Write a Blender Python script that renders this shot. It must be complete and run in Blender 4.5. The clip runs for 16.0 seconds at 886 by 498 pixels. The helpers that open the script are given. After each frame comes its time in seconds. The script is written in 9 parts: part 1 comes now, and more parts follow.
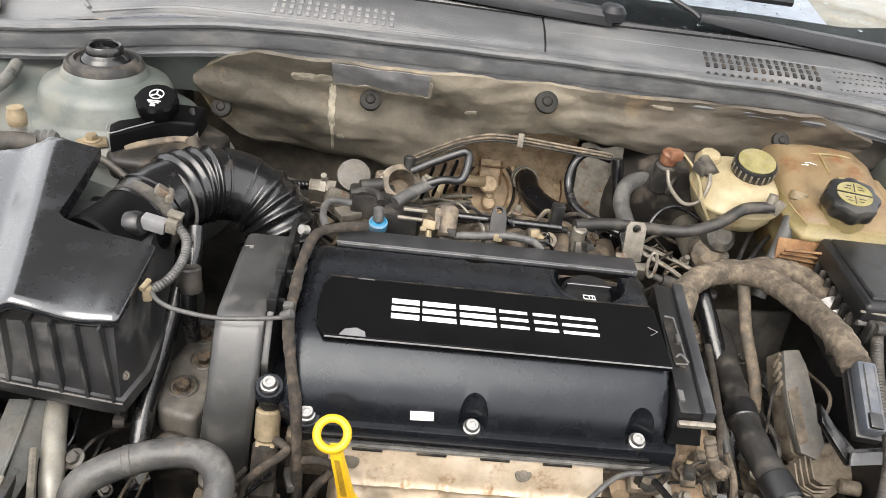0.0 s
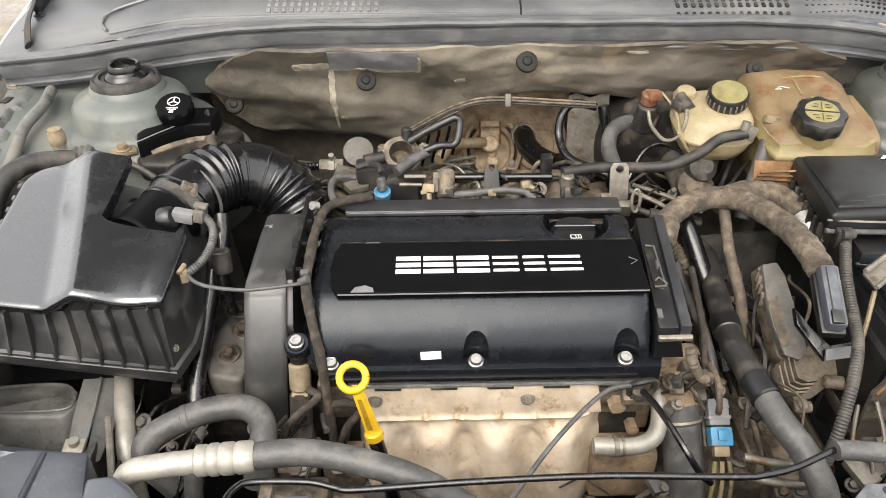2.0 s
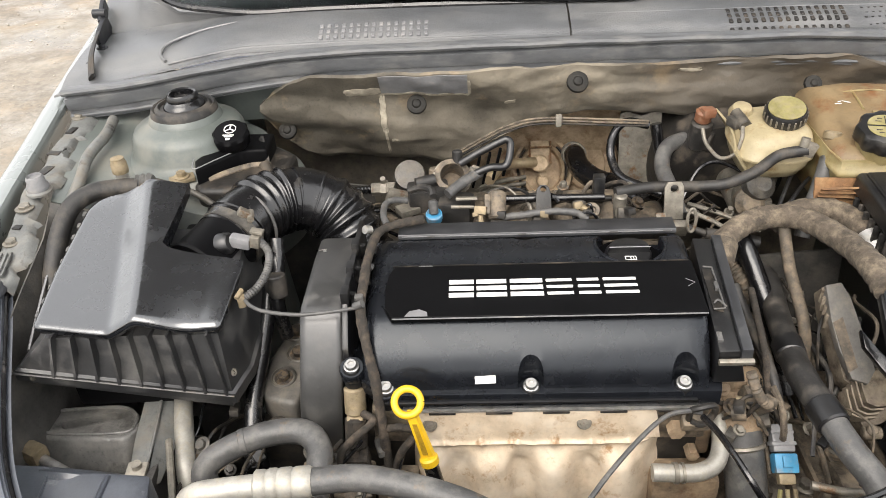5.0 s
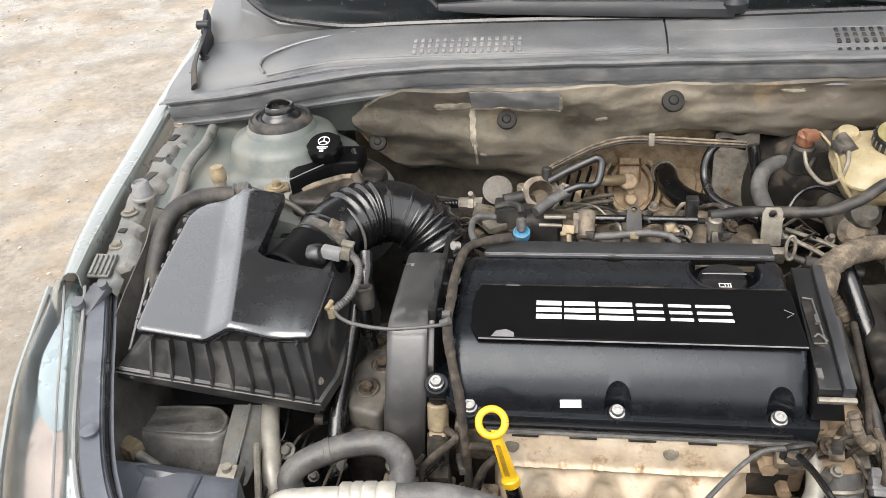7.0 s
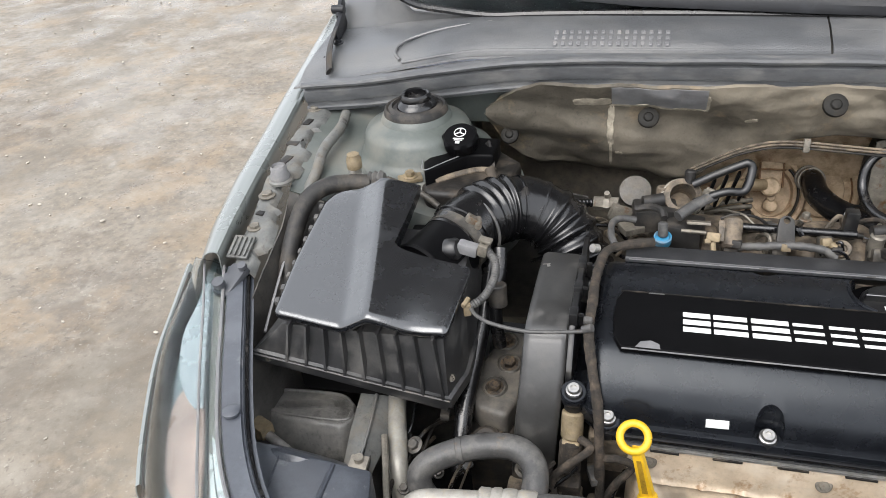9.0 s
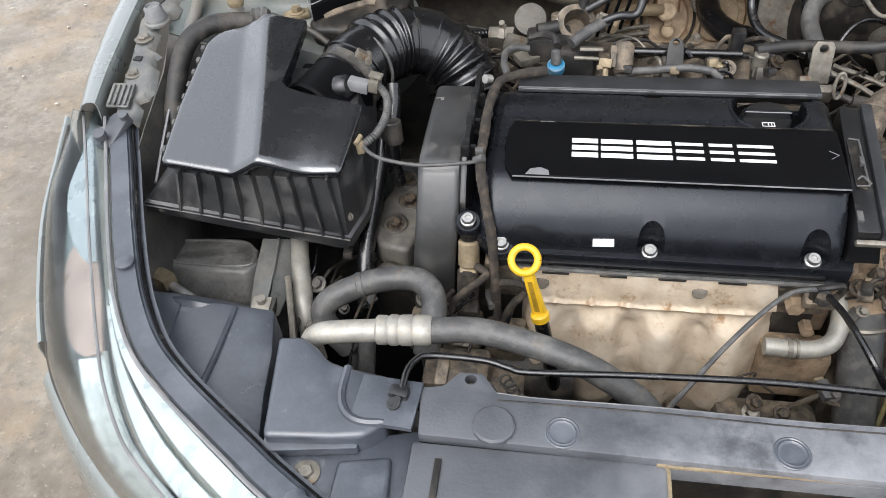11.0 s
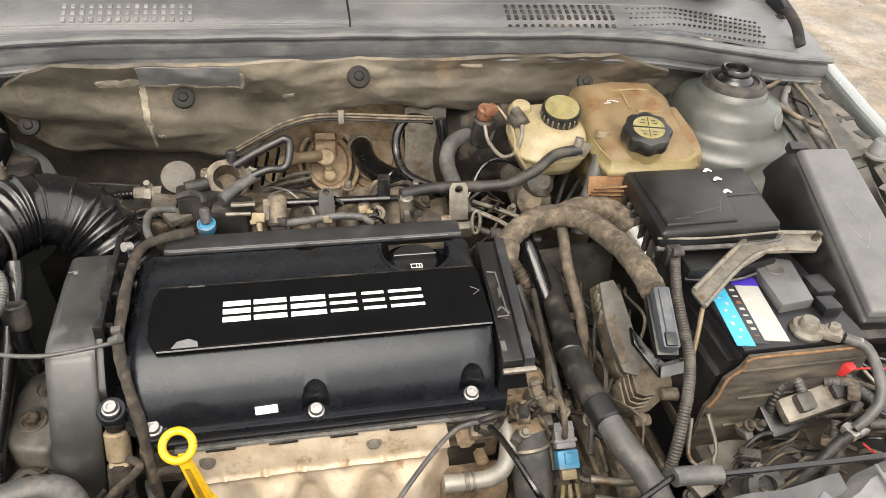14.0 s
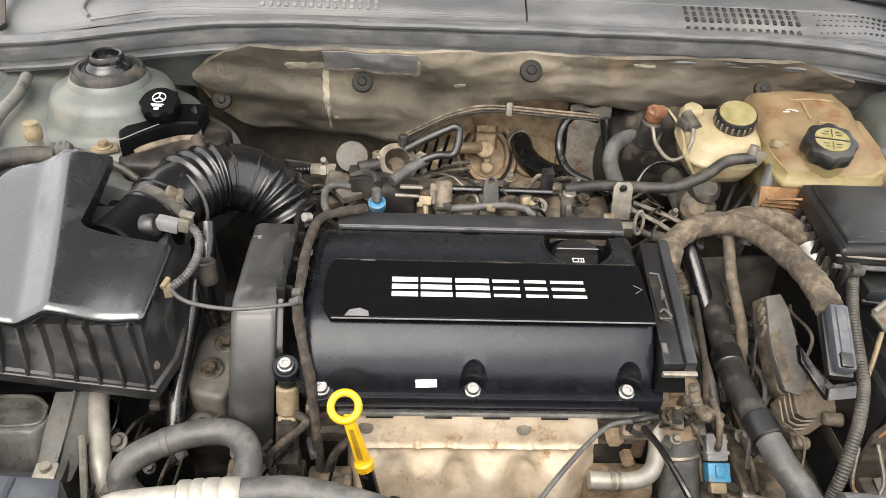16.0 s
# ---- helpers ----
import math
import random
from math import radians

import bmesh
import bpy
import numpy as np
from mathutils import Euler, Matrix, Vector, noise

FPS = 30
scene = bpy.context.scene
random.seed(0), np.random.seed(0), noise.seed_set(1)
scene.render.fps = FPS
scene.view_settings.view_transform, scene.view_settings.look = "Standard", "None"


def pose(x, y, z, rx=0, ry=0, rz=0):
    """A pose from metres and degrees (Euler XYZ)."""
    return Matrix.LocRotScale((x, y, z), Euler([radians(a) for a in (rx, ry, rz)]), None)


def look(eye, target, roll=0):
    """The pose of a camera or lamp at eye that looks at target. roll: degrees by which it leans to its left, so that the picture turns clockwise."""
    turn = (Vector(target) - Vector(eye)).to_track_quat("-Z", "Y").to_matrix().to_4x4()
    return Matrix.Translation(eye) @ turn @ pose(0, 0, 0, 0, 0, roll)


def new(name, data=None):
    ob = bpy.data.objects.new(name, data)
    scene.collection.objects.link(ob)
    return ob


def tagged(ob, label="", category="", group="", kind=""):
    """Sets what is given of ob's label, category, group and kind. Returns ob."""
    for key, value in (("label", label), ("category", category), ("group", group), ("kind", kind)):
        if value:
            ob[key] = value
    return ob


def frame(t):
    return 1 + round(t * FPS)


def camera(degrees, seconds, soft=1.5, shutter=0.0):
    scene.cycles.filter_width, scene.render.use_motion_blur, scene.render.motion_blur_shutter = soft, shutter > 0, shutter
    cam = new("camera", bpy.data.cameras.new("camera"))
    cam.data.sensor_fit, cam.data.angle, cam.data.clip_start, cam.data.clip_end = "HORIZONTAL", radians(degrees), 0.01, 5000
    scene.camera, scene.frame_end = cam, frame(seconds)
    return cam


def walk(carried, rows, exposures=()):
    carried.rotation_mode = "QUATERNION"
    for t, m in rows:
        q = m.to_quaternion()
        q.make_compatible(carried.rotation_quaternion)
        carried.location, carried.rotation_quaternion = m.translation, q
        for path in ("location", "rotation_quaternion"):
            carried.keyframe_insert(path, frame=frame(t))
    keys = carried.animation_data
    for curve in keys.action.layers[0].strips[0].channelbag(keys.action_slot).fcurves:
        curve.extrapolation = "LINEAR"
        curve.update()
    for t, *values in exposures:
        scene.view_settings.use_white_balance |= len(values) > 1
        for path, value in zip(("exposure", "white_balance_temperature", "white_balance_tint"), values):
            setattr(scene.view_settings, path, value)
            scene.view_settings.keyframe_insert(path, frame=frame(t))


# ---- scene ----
cam = camera(60.9, 16.0, soft=0.75)
PATH = [
    (0, (-0.195, 0.064, 1.307), (-0.037, 1.746, 0.236), 8.8),
    (0.5, (-0.18, -0.004, 1.336), (-0.058, 1.607, 0.157), 4.5),
    (1, (-0.142, -0.022, 1.354), (-0.036, 1.597, 0.184), 2.1),
    (1.5, (-0.135, -0.024, 1.357), (-0.072, 1.6, 0.191), 0.6),
    (2, (-0.137, -0.023, 1.356), (-0.109, 1.61, 0.202), -0.3),
    (2.5, (-0.139, -0.022, 1.357), (-0.142, 1.62, 0.215), -1.2),
    (3, (-0.141, -0.02, 1.36), (-0.17, 1.628, 0.228), -2.0),
    (3.5, (-0.141, -0.019, 1.361), (-0.199, 1.635, 0.238), -2.8),
    (4, (-0.146, -0.019, 1.361), (-0.221, 1.64, 0.247), -3.2),
    (6.3, (-0.141, -0.012, 1.367), (-0.32, 1.638, 0.25), -3.6),
    (6.5, (-0.141, -0.011, 1.368), (-0.345, 1.641, 0.26), -3.8),
    (7, (-0.163, -0.01, 1.378), (-0.449, 1.638, 0.282), -4.7),
    (7.5, (-0.206, -0.017, 1.388), (-0.627, 1.619, 0.318), -5.5),
    (8, (-0.235, 0.0, 1.39), (-0.73, 1.629, 0.341), -5.3),
    (8.2, (-0.238, 0.005, 1.389), (-0.74, 1.636, 0.345), -5.0),
    (10.3, (-0.22, 0.002, 1.375), (-0.705, 1.383, 0.011), -8.5),
    (10.5, (-0.218, -0.002, 1.372), (-0.674, 1.355, -0.023), -8.3),
    (11, (-0.195, 0.001, 1.368), (-0.482, 1.372, -0.059), -5.2),
    (11.5, (-0.168, 0.023, 1.359), (-0.196, 1.428, -0.065), -0.1),
    (12, (-0.138, 0.038, 1.35), (0.079, 1.454, -0.047), 4.0),
    (12.5, (-0.114, 0.054, 1.354), (0.312, 1.471, 0.008), 6.9),
    (13, (-0.106, 0.056, 1.376), (0.406, 1.524, 0.118), 6.4),
    (13.5, (-0.107, 0.052, 1.381), (0.381, 1.575, 0.181), 5.3),
    (14, (-0.112, 0.051, 1.38), (0.3, 1.608, 0.195), 5.0),
    (14.5, (-0.15, 0.043, 1.376), (0.11, 1.631, 0.188), 4.7),
    (15, (-0.163, 0.037, 1.377), (-0.026, 1.635, 0.183), 3.9),
    (15.5, (-0.168, 0.036, 1.376), (-0.063, 1.636, 0.18), 3.7),
    (16, (-0.167, 0.037, 1.372), (-0.065, 1.635, 0.175), 3.5),
]
walk(cam, [(t, look(eye, target, roll)) for t, eye, target, roll in PATH],
     [(0, 1.22, 6700, 10), (1, 1.13, 6800, 10), (4, 1.09, 6850, 10), (6.5, 1.08, 6600, 10), (7.2, 1.14, 6650, 10), (8.0, 0.80, 6550, 10), (10.5, 0.74, 6200, 10), (11.2, 0.84, 6250, 10), (12.0, 1.09, 6850, 10), (13.0, 1.07, 7250, 10), (14.5, 1.11, 7050, 10), (16.0, 1.16, 6900, 10)])

# ---- sky, sun ----
world = bpy.data.worlds.new("overcast_sky")
scene.world = world
world.use_nodes = True
wn = world.node_tree
sky = wn.nodes.new("ShaderNodeTexSky")
sky.sky_type, sky.sun_disc = "NISHITA", False
sky.sun_elevation, sky.sun_rotation = radians(54), radians(197)
sky.air_density, sky.dust_density, sky.ozone_density = 1.0, 6.0, 1.0
milky = wn.nodes.new("ShaderNodeMixRGB")
milky.inputs[0].default_value = 0.72
milky.inputs[2].default_value = (10.5, 10.6, 10.8, 1)
wn.links.new(sky.outputs[0], milky.inputs[1])
wn.links.new(milky.outputs[0], wn.nodes["Background"].inputs[0])
wn.nodes["Background"].inputs[1].default_value = 0.115

sun = new("sun", bpy.data.lights.new("sun", "SUN"))
sun.data.energy, sun.data.angle, sun.data.color = 1.5, radians(50), (1.0, 0.98, 0.95)
sun.matrix_world = look((-1.4, -3.8, 7.0), (0, 0.6, 0.8))

# ---- materials ----


def mat(name, base, rough=0.5, metal=0.0, vary=0.25, scale=14.0, dust=None, dust_amt=0.0, dust_scale=5.0, bump=0.15,
        bump_scale=180.0, stain=None, stain_amt=0.0, stain_scale=9.0, coat=0.0, random_amt=0.0, spec=0.5, alpha_trans=0.0, stretch=(1, 1, 1), sheen_col=None, size=2.4):
    """A procedural surface: base colour with mottling, dust in patches, stains, grain relief and uneven gloss."""
    scale, dust_scale, stain_scale = scale * size, dust_scale * size, stain_scale * (1 + (size - 1) * 0.5)
    m = bpy.data.materials.new(name)
    m.use_nodes = True
    t = m.node_tree
    b = t.nodes["Principled BSDF"]
    co = t.nodes.new("ShaderNodeTexCoord")
    mp = t.nodes.new("ShaderNodeMapping")
    mp.inputs["Scale"].default_value = stretch
    t.links.new(co.outputs["Object"], mp.inputs[0])

    def noise_tex(s, detail=5.0, rough_n=0.6):
        n = t.nodes.new("ShaderNodeTexNoise")
        n.inputs["Scale"].default_value, n.inputs["Detail"].default_value, n.inputs["Roughness"].default_value = s, detail, rough_n
        t.links.new(mp.outputs[0], n.inputs["Vector"])
        return n

    def ramp(src, lo, hi):
        r = t.nodes.new("ShaderNodeMapRange")
        r.inputs["From Min"].default_value, r.inputs["From Max"].default_value = lo, hi
        t.links.new(src, r.inputs["Value"])
        return r.outputs[0]

    def mix(fac, a, c, mode="MIX"):
        x = t.nodes.new("ShaderNodeMixRGB")
        x.blend_type = mode
        for i, v in enumerate((fac, a, c)):
            if isinstance(v, (tuple, list)):
                x.inputs[i].default_value = (*v[:3], 1)
            elif isinstance(v, (int, float)):
                x.inputs[i].default_value = v
            else:
                t.links.new(v, x.inputs[i])
        return x.outputs[0]

    n1 = noise_tex(scale)
    lo = tuple(c * (1 - vary) for c in base)
    hi = tuple(min(1, c * (1 + vary)) for c in base)
    col = mix(ramp(n1.outputs["Fac"], 0.3, 0.7), lo, hi)
    fine = noise_tex(scale * 9, 3.0)
    col = mix(ramp(fine.outputs["Fac"], 0.35, 0.75), col, mix(0.25 * min(1, vary * 2), col, tuple(c * 0.6 for c in base)))
    if vary > 0.1:
        grain = noise_tex(260, 2.0)
        col = mix(ramp(grain.outputs["Fac"], 0.55, 0.75), col, mix(min(0.6, vary), col, (0.5, 0.5, 0.5), "OVERLAY"))
        col = mix(ramp(grain.outputs["Fac"], 0.45, 0.25), col, mix(min(0.55, vary), col, tuple(c * 0.35 for c in base)))
    rg = ramp(n1.outputs["Fac"], 0.2, 0.8)
    ro = t.nodes.new("ShaderNodeMapRange")
    ro.inputs["To Min"].default_value, ro.inputs["To Max"].default_value = max(0.04, rough - 0.07), min(1, rough + 0.09)
    t.links.new(rg, ro.inputs["Value"])
    rough_out = ro.outputs[0]
    if stain:
        n3 = noise_tex(stain_scale, 7.0, 0.7)
        f3 = ramp(n3.outputs["Fac"], 0.62 - 0.25 * stain_amt, 0.72 - 0.2 * stain_amt)
        col = mix(f3, col, mix(ramp(fine.outputs["Fac"], 0.3, 0.7), stain, tuple(c * 0.75 for c in stain)))
    if dust:
        n2 = noise_tex(dust_scale, 6.0, 0.65)
        f2 = ramp(n2.outputs["Fac"], 0.66 - 0.42 * dust_amt, 0.92 - 0.36 * dust_amt)
        col = mix(f2, col, dust)
        mr = t.nodes.new("ShaderNodeMath")
        mr.operation = "MULTIPLY_ADD"
        mr.inputs[1].default_value = 0.45
        mr.use_clamp = True
        t.links.new(f2, mr.inputs[0])
        t.links.new(rough_out, mr.inputs[2])
        rough_out = mr.outputs[0]
    if random_amt:
        oi = t.nodes.new("ShaderNodeObjectInfo")
        hs = t.nodes.new("ShaderNodeHueSaturation")
        mv = t.nodes.new("ShaderNodeMapRange")
        mv.inputs["To Min"].default_value, mv.inputs["To Max"].default_value = 1 - random_amt, 1 + random_amt
        t.links.new(oi.outputs["Random"], mv.inputs["Value"])
        t.links.new(mv.outputs[0], hs.inputs["Value"])
        t.links.new(col, hs.inputs["Color"])
        col = hs.outputs[0]
    t.links.new(col, b.inputs["Base Color"])
    t.links.new(rough_out, b.inputs["Roughness"])
    b.inputs["Metallic"].default_value = metal
    b.inputs["Specular IOR Level"].default_value = spec
    if sheen_col:
        b.inputs["Specular Tint"].default_value = (*sheen_col, 1)
    b.inputs["Coat Weight"].default_value = coat
    b.inputs["Coat Roughness"].default_value = max(0.12, rough - 0.1)
    b.inputs["Coat IOR"].default_value = 1.7
    b.inputs["Transmission Weight"].default_value = alpha_trans
    if bump:
        nb = noise_tex(bump_scale, 4.0)
        bp = t.nodes.new("ShaderNodeBump")
        bp.inputs["Strength"].default_value, bp.inputs["Distance"].default_value = bump, 0.002
        t.links.new(nb.outputs["Fac"], bp.inputs["Height"])
        t.links.new(bp.outputs[0], b.inputs["Normal"])
    return m


DUST = (0.30, 0.24, 0.17)
M = {
    "cover": mat("black_satin_plastic", (0.0085, 0.0095, 0.0120), 0.26, sheen_col=(0.90, 0.95, 1.0), spec=0.42, vary=0.2, dust=(0.040, 0.041, 0.044), dust_amt=0.07, bump=0.025, bump_scale=600),
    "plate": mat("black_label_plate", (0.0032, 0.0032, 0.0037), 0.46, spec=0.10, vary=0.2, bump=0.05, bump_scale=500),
    "black": mat("black_plastic", (0.0065, 0.0065, 0.0072), 0.36, spec=0.8, vary=0.3, dust=(0.06, 0.055, 0.045), dust_amt=0.25, dust_scale=12, bump=0.08, bump_scale=300),
    "blackd": mat("dusty_black_plastic", (0.020, 0.019, 0.018), 0.5, vary=0.4, dust=(0.11, 0.095, 0.078), dust_amt=0.42, dust_scale=12, bump=0.25),
    "airbox": mat("air_box_plastic", (0.006, 0.0065, 0.0080), 0.25, sheen_col=(0.94, 0.97, 1.0), spec=1.0, vary=0.25, dust=(0.020, 0.021, 0.024), dust_amt=0.2, dust_scale=5, bump=0.03, bump_scale=600, coat=1.0),
    "timing": mat("worn_black_plastic", (0.030, 0.0295, 0.029), 0.38, spec=0.8, vary=0.3, scale=20, dust=(0.085, 0.081, 0.075), dust_amt=0.32, dust_scale=14, bump=0.08, coat=0.25),
    "rubber": mat("black_rubber", (0.006, 0.006, 0.0068), 0.22, spec=0.8, vary=0.3, dust=(0.06, 0.052, 0.043), dust_amt=0.18, dust_scale=16, bump=0.15),
    "hose": mat("grey_rubber_hose", (0.072, 0.071, 0.070), 0.40, vary=0.25, dust=(0.165, 0.158, 0.145), dust_amt=0.45, dust_scale=22, bump=0.25, bump_scale=260, stain=(0.13, 0.10, 0.07), stain_amt=0.12, stain_scale=30),
    "tape": mat("cloth_harness_tape", (0.088, 0.070, 0.052), 0.85, vary=0.5, scale=30, dust=(0.24, 0.195, 0.14), dust_amt=0.48, dust_scale=34, bump=0.7, bump_scale=420),
    "tanplate": mat("rusty_tan_plate", (0.48, 0.355, 0.225), 0.55, vary=0.35, scale=20, dust=(0.62, 0.50, 0.36), dust_amt=0.5, dust_scale=20, stain=(0.28, 0.135, 0.06), stain_amt=0.28, stain_scale=18, bump=0.3),
    "tapedark": mat("dark_harness_tape", (0.030, 0.025, 0.020), 0.85, vary=0.55, scale=45, dust=(0.13, 0.10, 0.075), dust_amt=0.45, dust_scale=26, bump=0.6, bump_scale=420),
    "cast": mat("cast_alloy", (0.085, 0.080, 0.072), 0.45, metal=0.4, vary=0.45, scale=26, dust=(0.18, 0.157, 0.125), dust_amt=0.45, dust_scale=18, stain=(0.05, 0.04, 0.03), stain_amt=0.2, stain_scale=14, bump=0.5, bump_scale=130),
    "corr": mat("corrugated_conduit", (0.080, 0.066, 0.050), 0.7, vary=0.4, dust=(0.22, 0.17, 0.12), dust_amt=0.5, dust_scale=26, bump=0.2),
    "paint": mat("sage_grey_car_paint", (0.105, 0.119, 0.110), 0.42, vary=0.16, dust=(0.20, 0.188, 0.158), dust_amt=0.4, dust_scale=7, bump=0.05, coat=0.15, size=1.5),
    "skin": mat("outer_car_paint", (0.205, 0.225, 0.217), 0.28, metal=0.3, vary=0.06, bump=0.02, coat=0.8, size=1),
    "bodyd": mat("dusty_body_panel", (0.150, 0.154, 0.148), 0.5, metal=0.15, vary=0.35, dust=(0.20, 0.178, 0.145), dust_amt=0.45, dust_scale=11, bump=0.2, stain=(0.05, 0.045, 0.04), stain_amt=0.15, stain_scale=16),
    "cowl": mat("weathered_grey_plastic", (0.092, 0.096, 0.102), 0.31, spec=1.0, vary=0.28, scale=9, dust=(0.175, 0.173, 0.168), dust_amt=0.45, dust_scale=5, bump=0.35, bump_scale=520, stretch=(0.5, 1, 1), size=1.6),
    "seal": mat("rubber_bonnet_seal", (0.095, 0.099, 0.104), 0.38, spec=0.7, vary=0.25, scale=24, dust=(0.185, 0.182, 0.175), dust_amt=0.40, dust_scale=18, bump=0.2, stretch=(0.4, 1, 1)),
    "mat": mat("firewall_insulation", (0.100, 0.089, 0.071), 0.5, vary=0.5, scale=7, dust=(0.300, 0.262, 0.200), dust_amt=0.48, dust_scale=3.6, stain=(0.38, 0.275, 0.162), stain_amt=0.34, stain_scale=4.5, bump=0.9, bump_scale=55, size=1.2),
    "grime": mat("oily_cast_metal", (0.110, 0.092, 0.072), 0.52, metal=0.3, vary=0.55, scale=30, dust=(0.33, 0.262, 0.185), dust_amt=0.5, dust_scale=20, bump=0.6, bump_scale=130),
    "dark": mat("dark_grimy_metal", (0.014, 0.0125, 0.011), 0.5, vary=0.5, dust=(0.105, 0.084, 0.062), dust_amt=0.4, dust_scale=12, bump=0.4, bump_scale=90),
    "rustyman": mat("brown_dusty_intake", (0.20, 0.145, 0.095), 0.7, vary=0.4, scale=18, dust=(0.42, 0.31, 0.20), dust_amt=0.55, dust_scale=13, stain=(0.14, 0.07, 0.03), stain_amt=0.2, stain_scale=14, bump=0.4, bump_scale=100),
    "shield": mat("heat_shield_alloy", (0.56, 0.455, 0.335), 0.44, metal=0.12, vary=0.2, scale=16, stain=(0.37, 0.225, 0.115), stain_amt=0.22, stain_scale=24, dust=(0.70, 0.62, 0.505), dust_amt=0.5, dust_scale=9, bump=0.2, bump_scale=170),
    "alu": mat("dull_aluminium", (0.50, 0.49, 0.47), 0.38, metal=0.75, vary=0.3, scale=25, dust=(0.40, 0.36, 0.29), dust_amt=0.4, dust_scale=24, bump=0.2),
    "dullalu": mat("oxidised_aluminium", (0.34, 0.325, 0.29), 0.44, metal=0.35, vary=0.2, scale=30, dust=(0.42, 0.37, 0.28), dust_amt=0.35, dust_scale=40, bump=0.15),
    "bolt": mat("zinc_bolt", (0.42, 0.415, 0.40), 0.32, metal=0.85, vary=0.15, scale=60, dust=(0.4, 0.36, 0.3), dust_amt=0.25, dust_scale=60, bump=0.1),
    "rustbolt": mat("rusty_bolt", (0.060, 0.050, 0.041), 0.65, metal=0.5, vary=0.5, scale=60, dust=(0.22, 0.16, 0.1), dust_amt=0.5, dust_scale=60, bump=0.4),
    "brass": mat("dusty_brass", (0.26, 0.205, 0.125), 0.5, metal=0.35, vary=0.35, scale=40, dust=(0.31, 0.255, 0.18), dust_amt=0.5, dust_scale=50, bump=0.2),
    "yellow": mat("yellow_plastic", (0.70, 0.43, 0.018), 0.38, vary=0.12, scale=40, dust=(0.5, 0.33, 0.06), dust_amt=0.25, dust_scale=60, bump=0.08),
    "yellowd": mat("darker_yellow_plastic", (0.36, 0.215, 0.02), 0.5, vary=0.3, scale=60, dust=(0.25, 0.17, 0.05), dust_amt=0.35, dust_scale=60, bump=0.1),
    "blue": mat("blue_plastic", (0.045, 0.24, 0.42), 0.45, vary=0.25, dust=DUST, dust_amt=0.35, dust_scale=30, bump=0.05),
    "white": mat("white_print", (0.72, 0.72, 0.70), 0.5, vary=0.06, scale=60, bump=0.0),
    "greyplas": mat("grey_plastic", (0.20, 0.20, 0.205), 0.42, vary=0.2, dust=(0.3, 0.28, 0.25), dust_amt=0.3, dust_scale=14, bump=0.1),
    "support": mat("support_plastic", (0.165, 0.171, 0.184), 0.36, spec=0.8, vary=0.25, scale=20, dust=(0.255, 0.262, 0.276), dust_amt=0.42, dust_scale=12, stain=(0.062, 0.065, 0.072), stain_amt=0.40, stain_scale=8, bump=0.15, bump_scale=300, size=1.5),
    "lampcover": mat("lamp_housing_plastic", (0.053, 0.060, 0.075), 0.36, vary=0.25, scale=20, dust=(0.112, 0.121, 0.138), dust_amt=0.38, dust_scale=10, bump=0.12, bump_scale=300, stain=(0.16, 0.165, 0.175), stain_amt=0.03, stain_scale=26, size=1.6, spec=0.9, coat=0.2),
    "tank": mat("yellowed_tank_plastic", (0.235, 0.185, 0.085), 0.42, vary=0.25, scale=11, stain=(0.21, 0.115, 0.045), stain_amt=0.45, stain_scale=9, dust=(0.31, 0.275, 0.155), dust_amt=0.4, dust_scale=9, bump=0.1),
    "tankbrown": mat("stained_brown_tank_plastic", (0.185, 0.128, 0.066), 0.5, vary=0.3, scale=14, stain=(0.175, 0.072, 0.026), stain_amt=0.42, stain_scale=9, dust=(0.225, 0.165, 0.088), dust_amt=0.5, dust_scale=10, bump=0.12),
    "cream": mat("cream_reservoir_plastic", (0.325, 0.272, 0.165), 0.42, vary=0.2, scale=16, stain=(0.27, 0.185, 0.085), stain_amt=0.25, stain_scale=14, dust=(0.36, 0.30, 0.19), dust_amt=0.35, dust_scale=12, bump=0.08),
    "capyel": mat("faded_yellow_label", (0.21, 0.185, 0.070), 0.6, vary=0.3, scale=30, dust=(0.25, 0.215, 0.135), dust_amt=0.5, dust_scale=40, bump=0.1),
    "rust": mat("rusted_steel", (0.17, 0.085, 0.035), 0.75, vary=0.5, scale=30, dust=(0.30, 0.19, 0.10), dust_amt=0.5, dust_scale=20, bump=0.5),
    "bracket": mat("dull_steel_bracket", (0.235, 0.215, 0.18), 0.5, metal=0.55, vary=0.35, scale=26, stain=(0.18, 0.095, 0.04), stain_amt=0.2, stain_scale=22, bump=0.2),
    "traydust": mat("dusty_battery_tray", (0.056, 0.048, 0.039), 0.6, vary=0.5, dust=(0.160, 0.132, 0.098), dust_amt=0.45, dust_scale=9, stain=(0.020, 0.018, 0.016), stain_amt=0.3, stain_scale=14, bump=0.45, stretch=(0.5, 1, 2)),
    "batt": mat("battery_case", (0.012, 0.012, 0.014), 0.36, vary=0.2, dust=(0.08, 0.07, 0.06), dust_amt=0.2, dust_scale=12, bump=0.08),
    "labelblue": mat("blue_label", (0.05, 0.38, 0.60), 0.35, vary=0.08, bump=0.0),
    "labelnavy": mat("navy_label", (0.05, 0.03, 0.35), 0.35, vary=0.08, bump=0.0),
    "labelblack": mat("black_label", (0.03, 0.03, 0.035), 0.4, vary=0.2, bump=0.0),
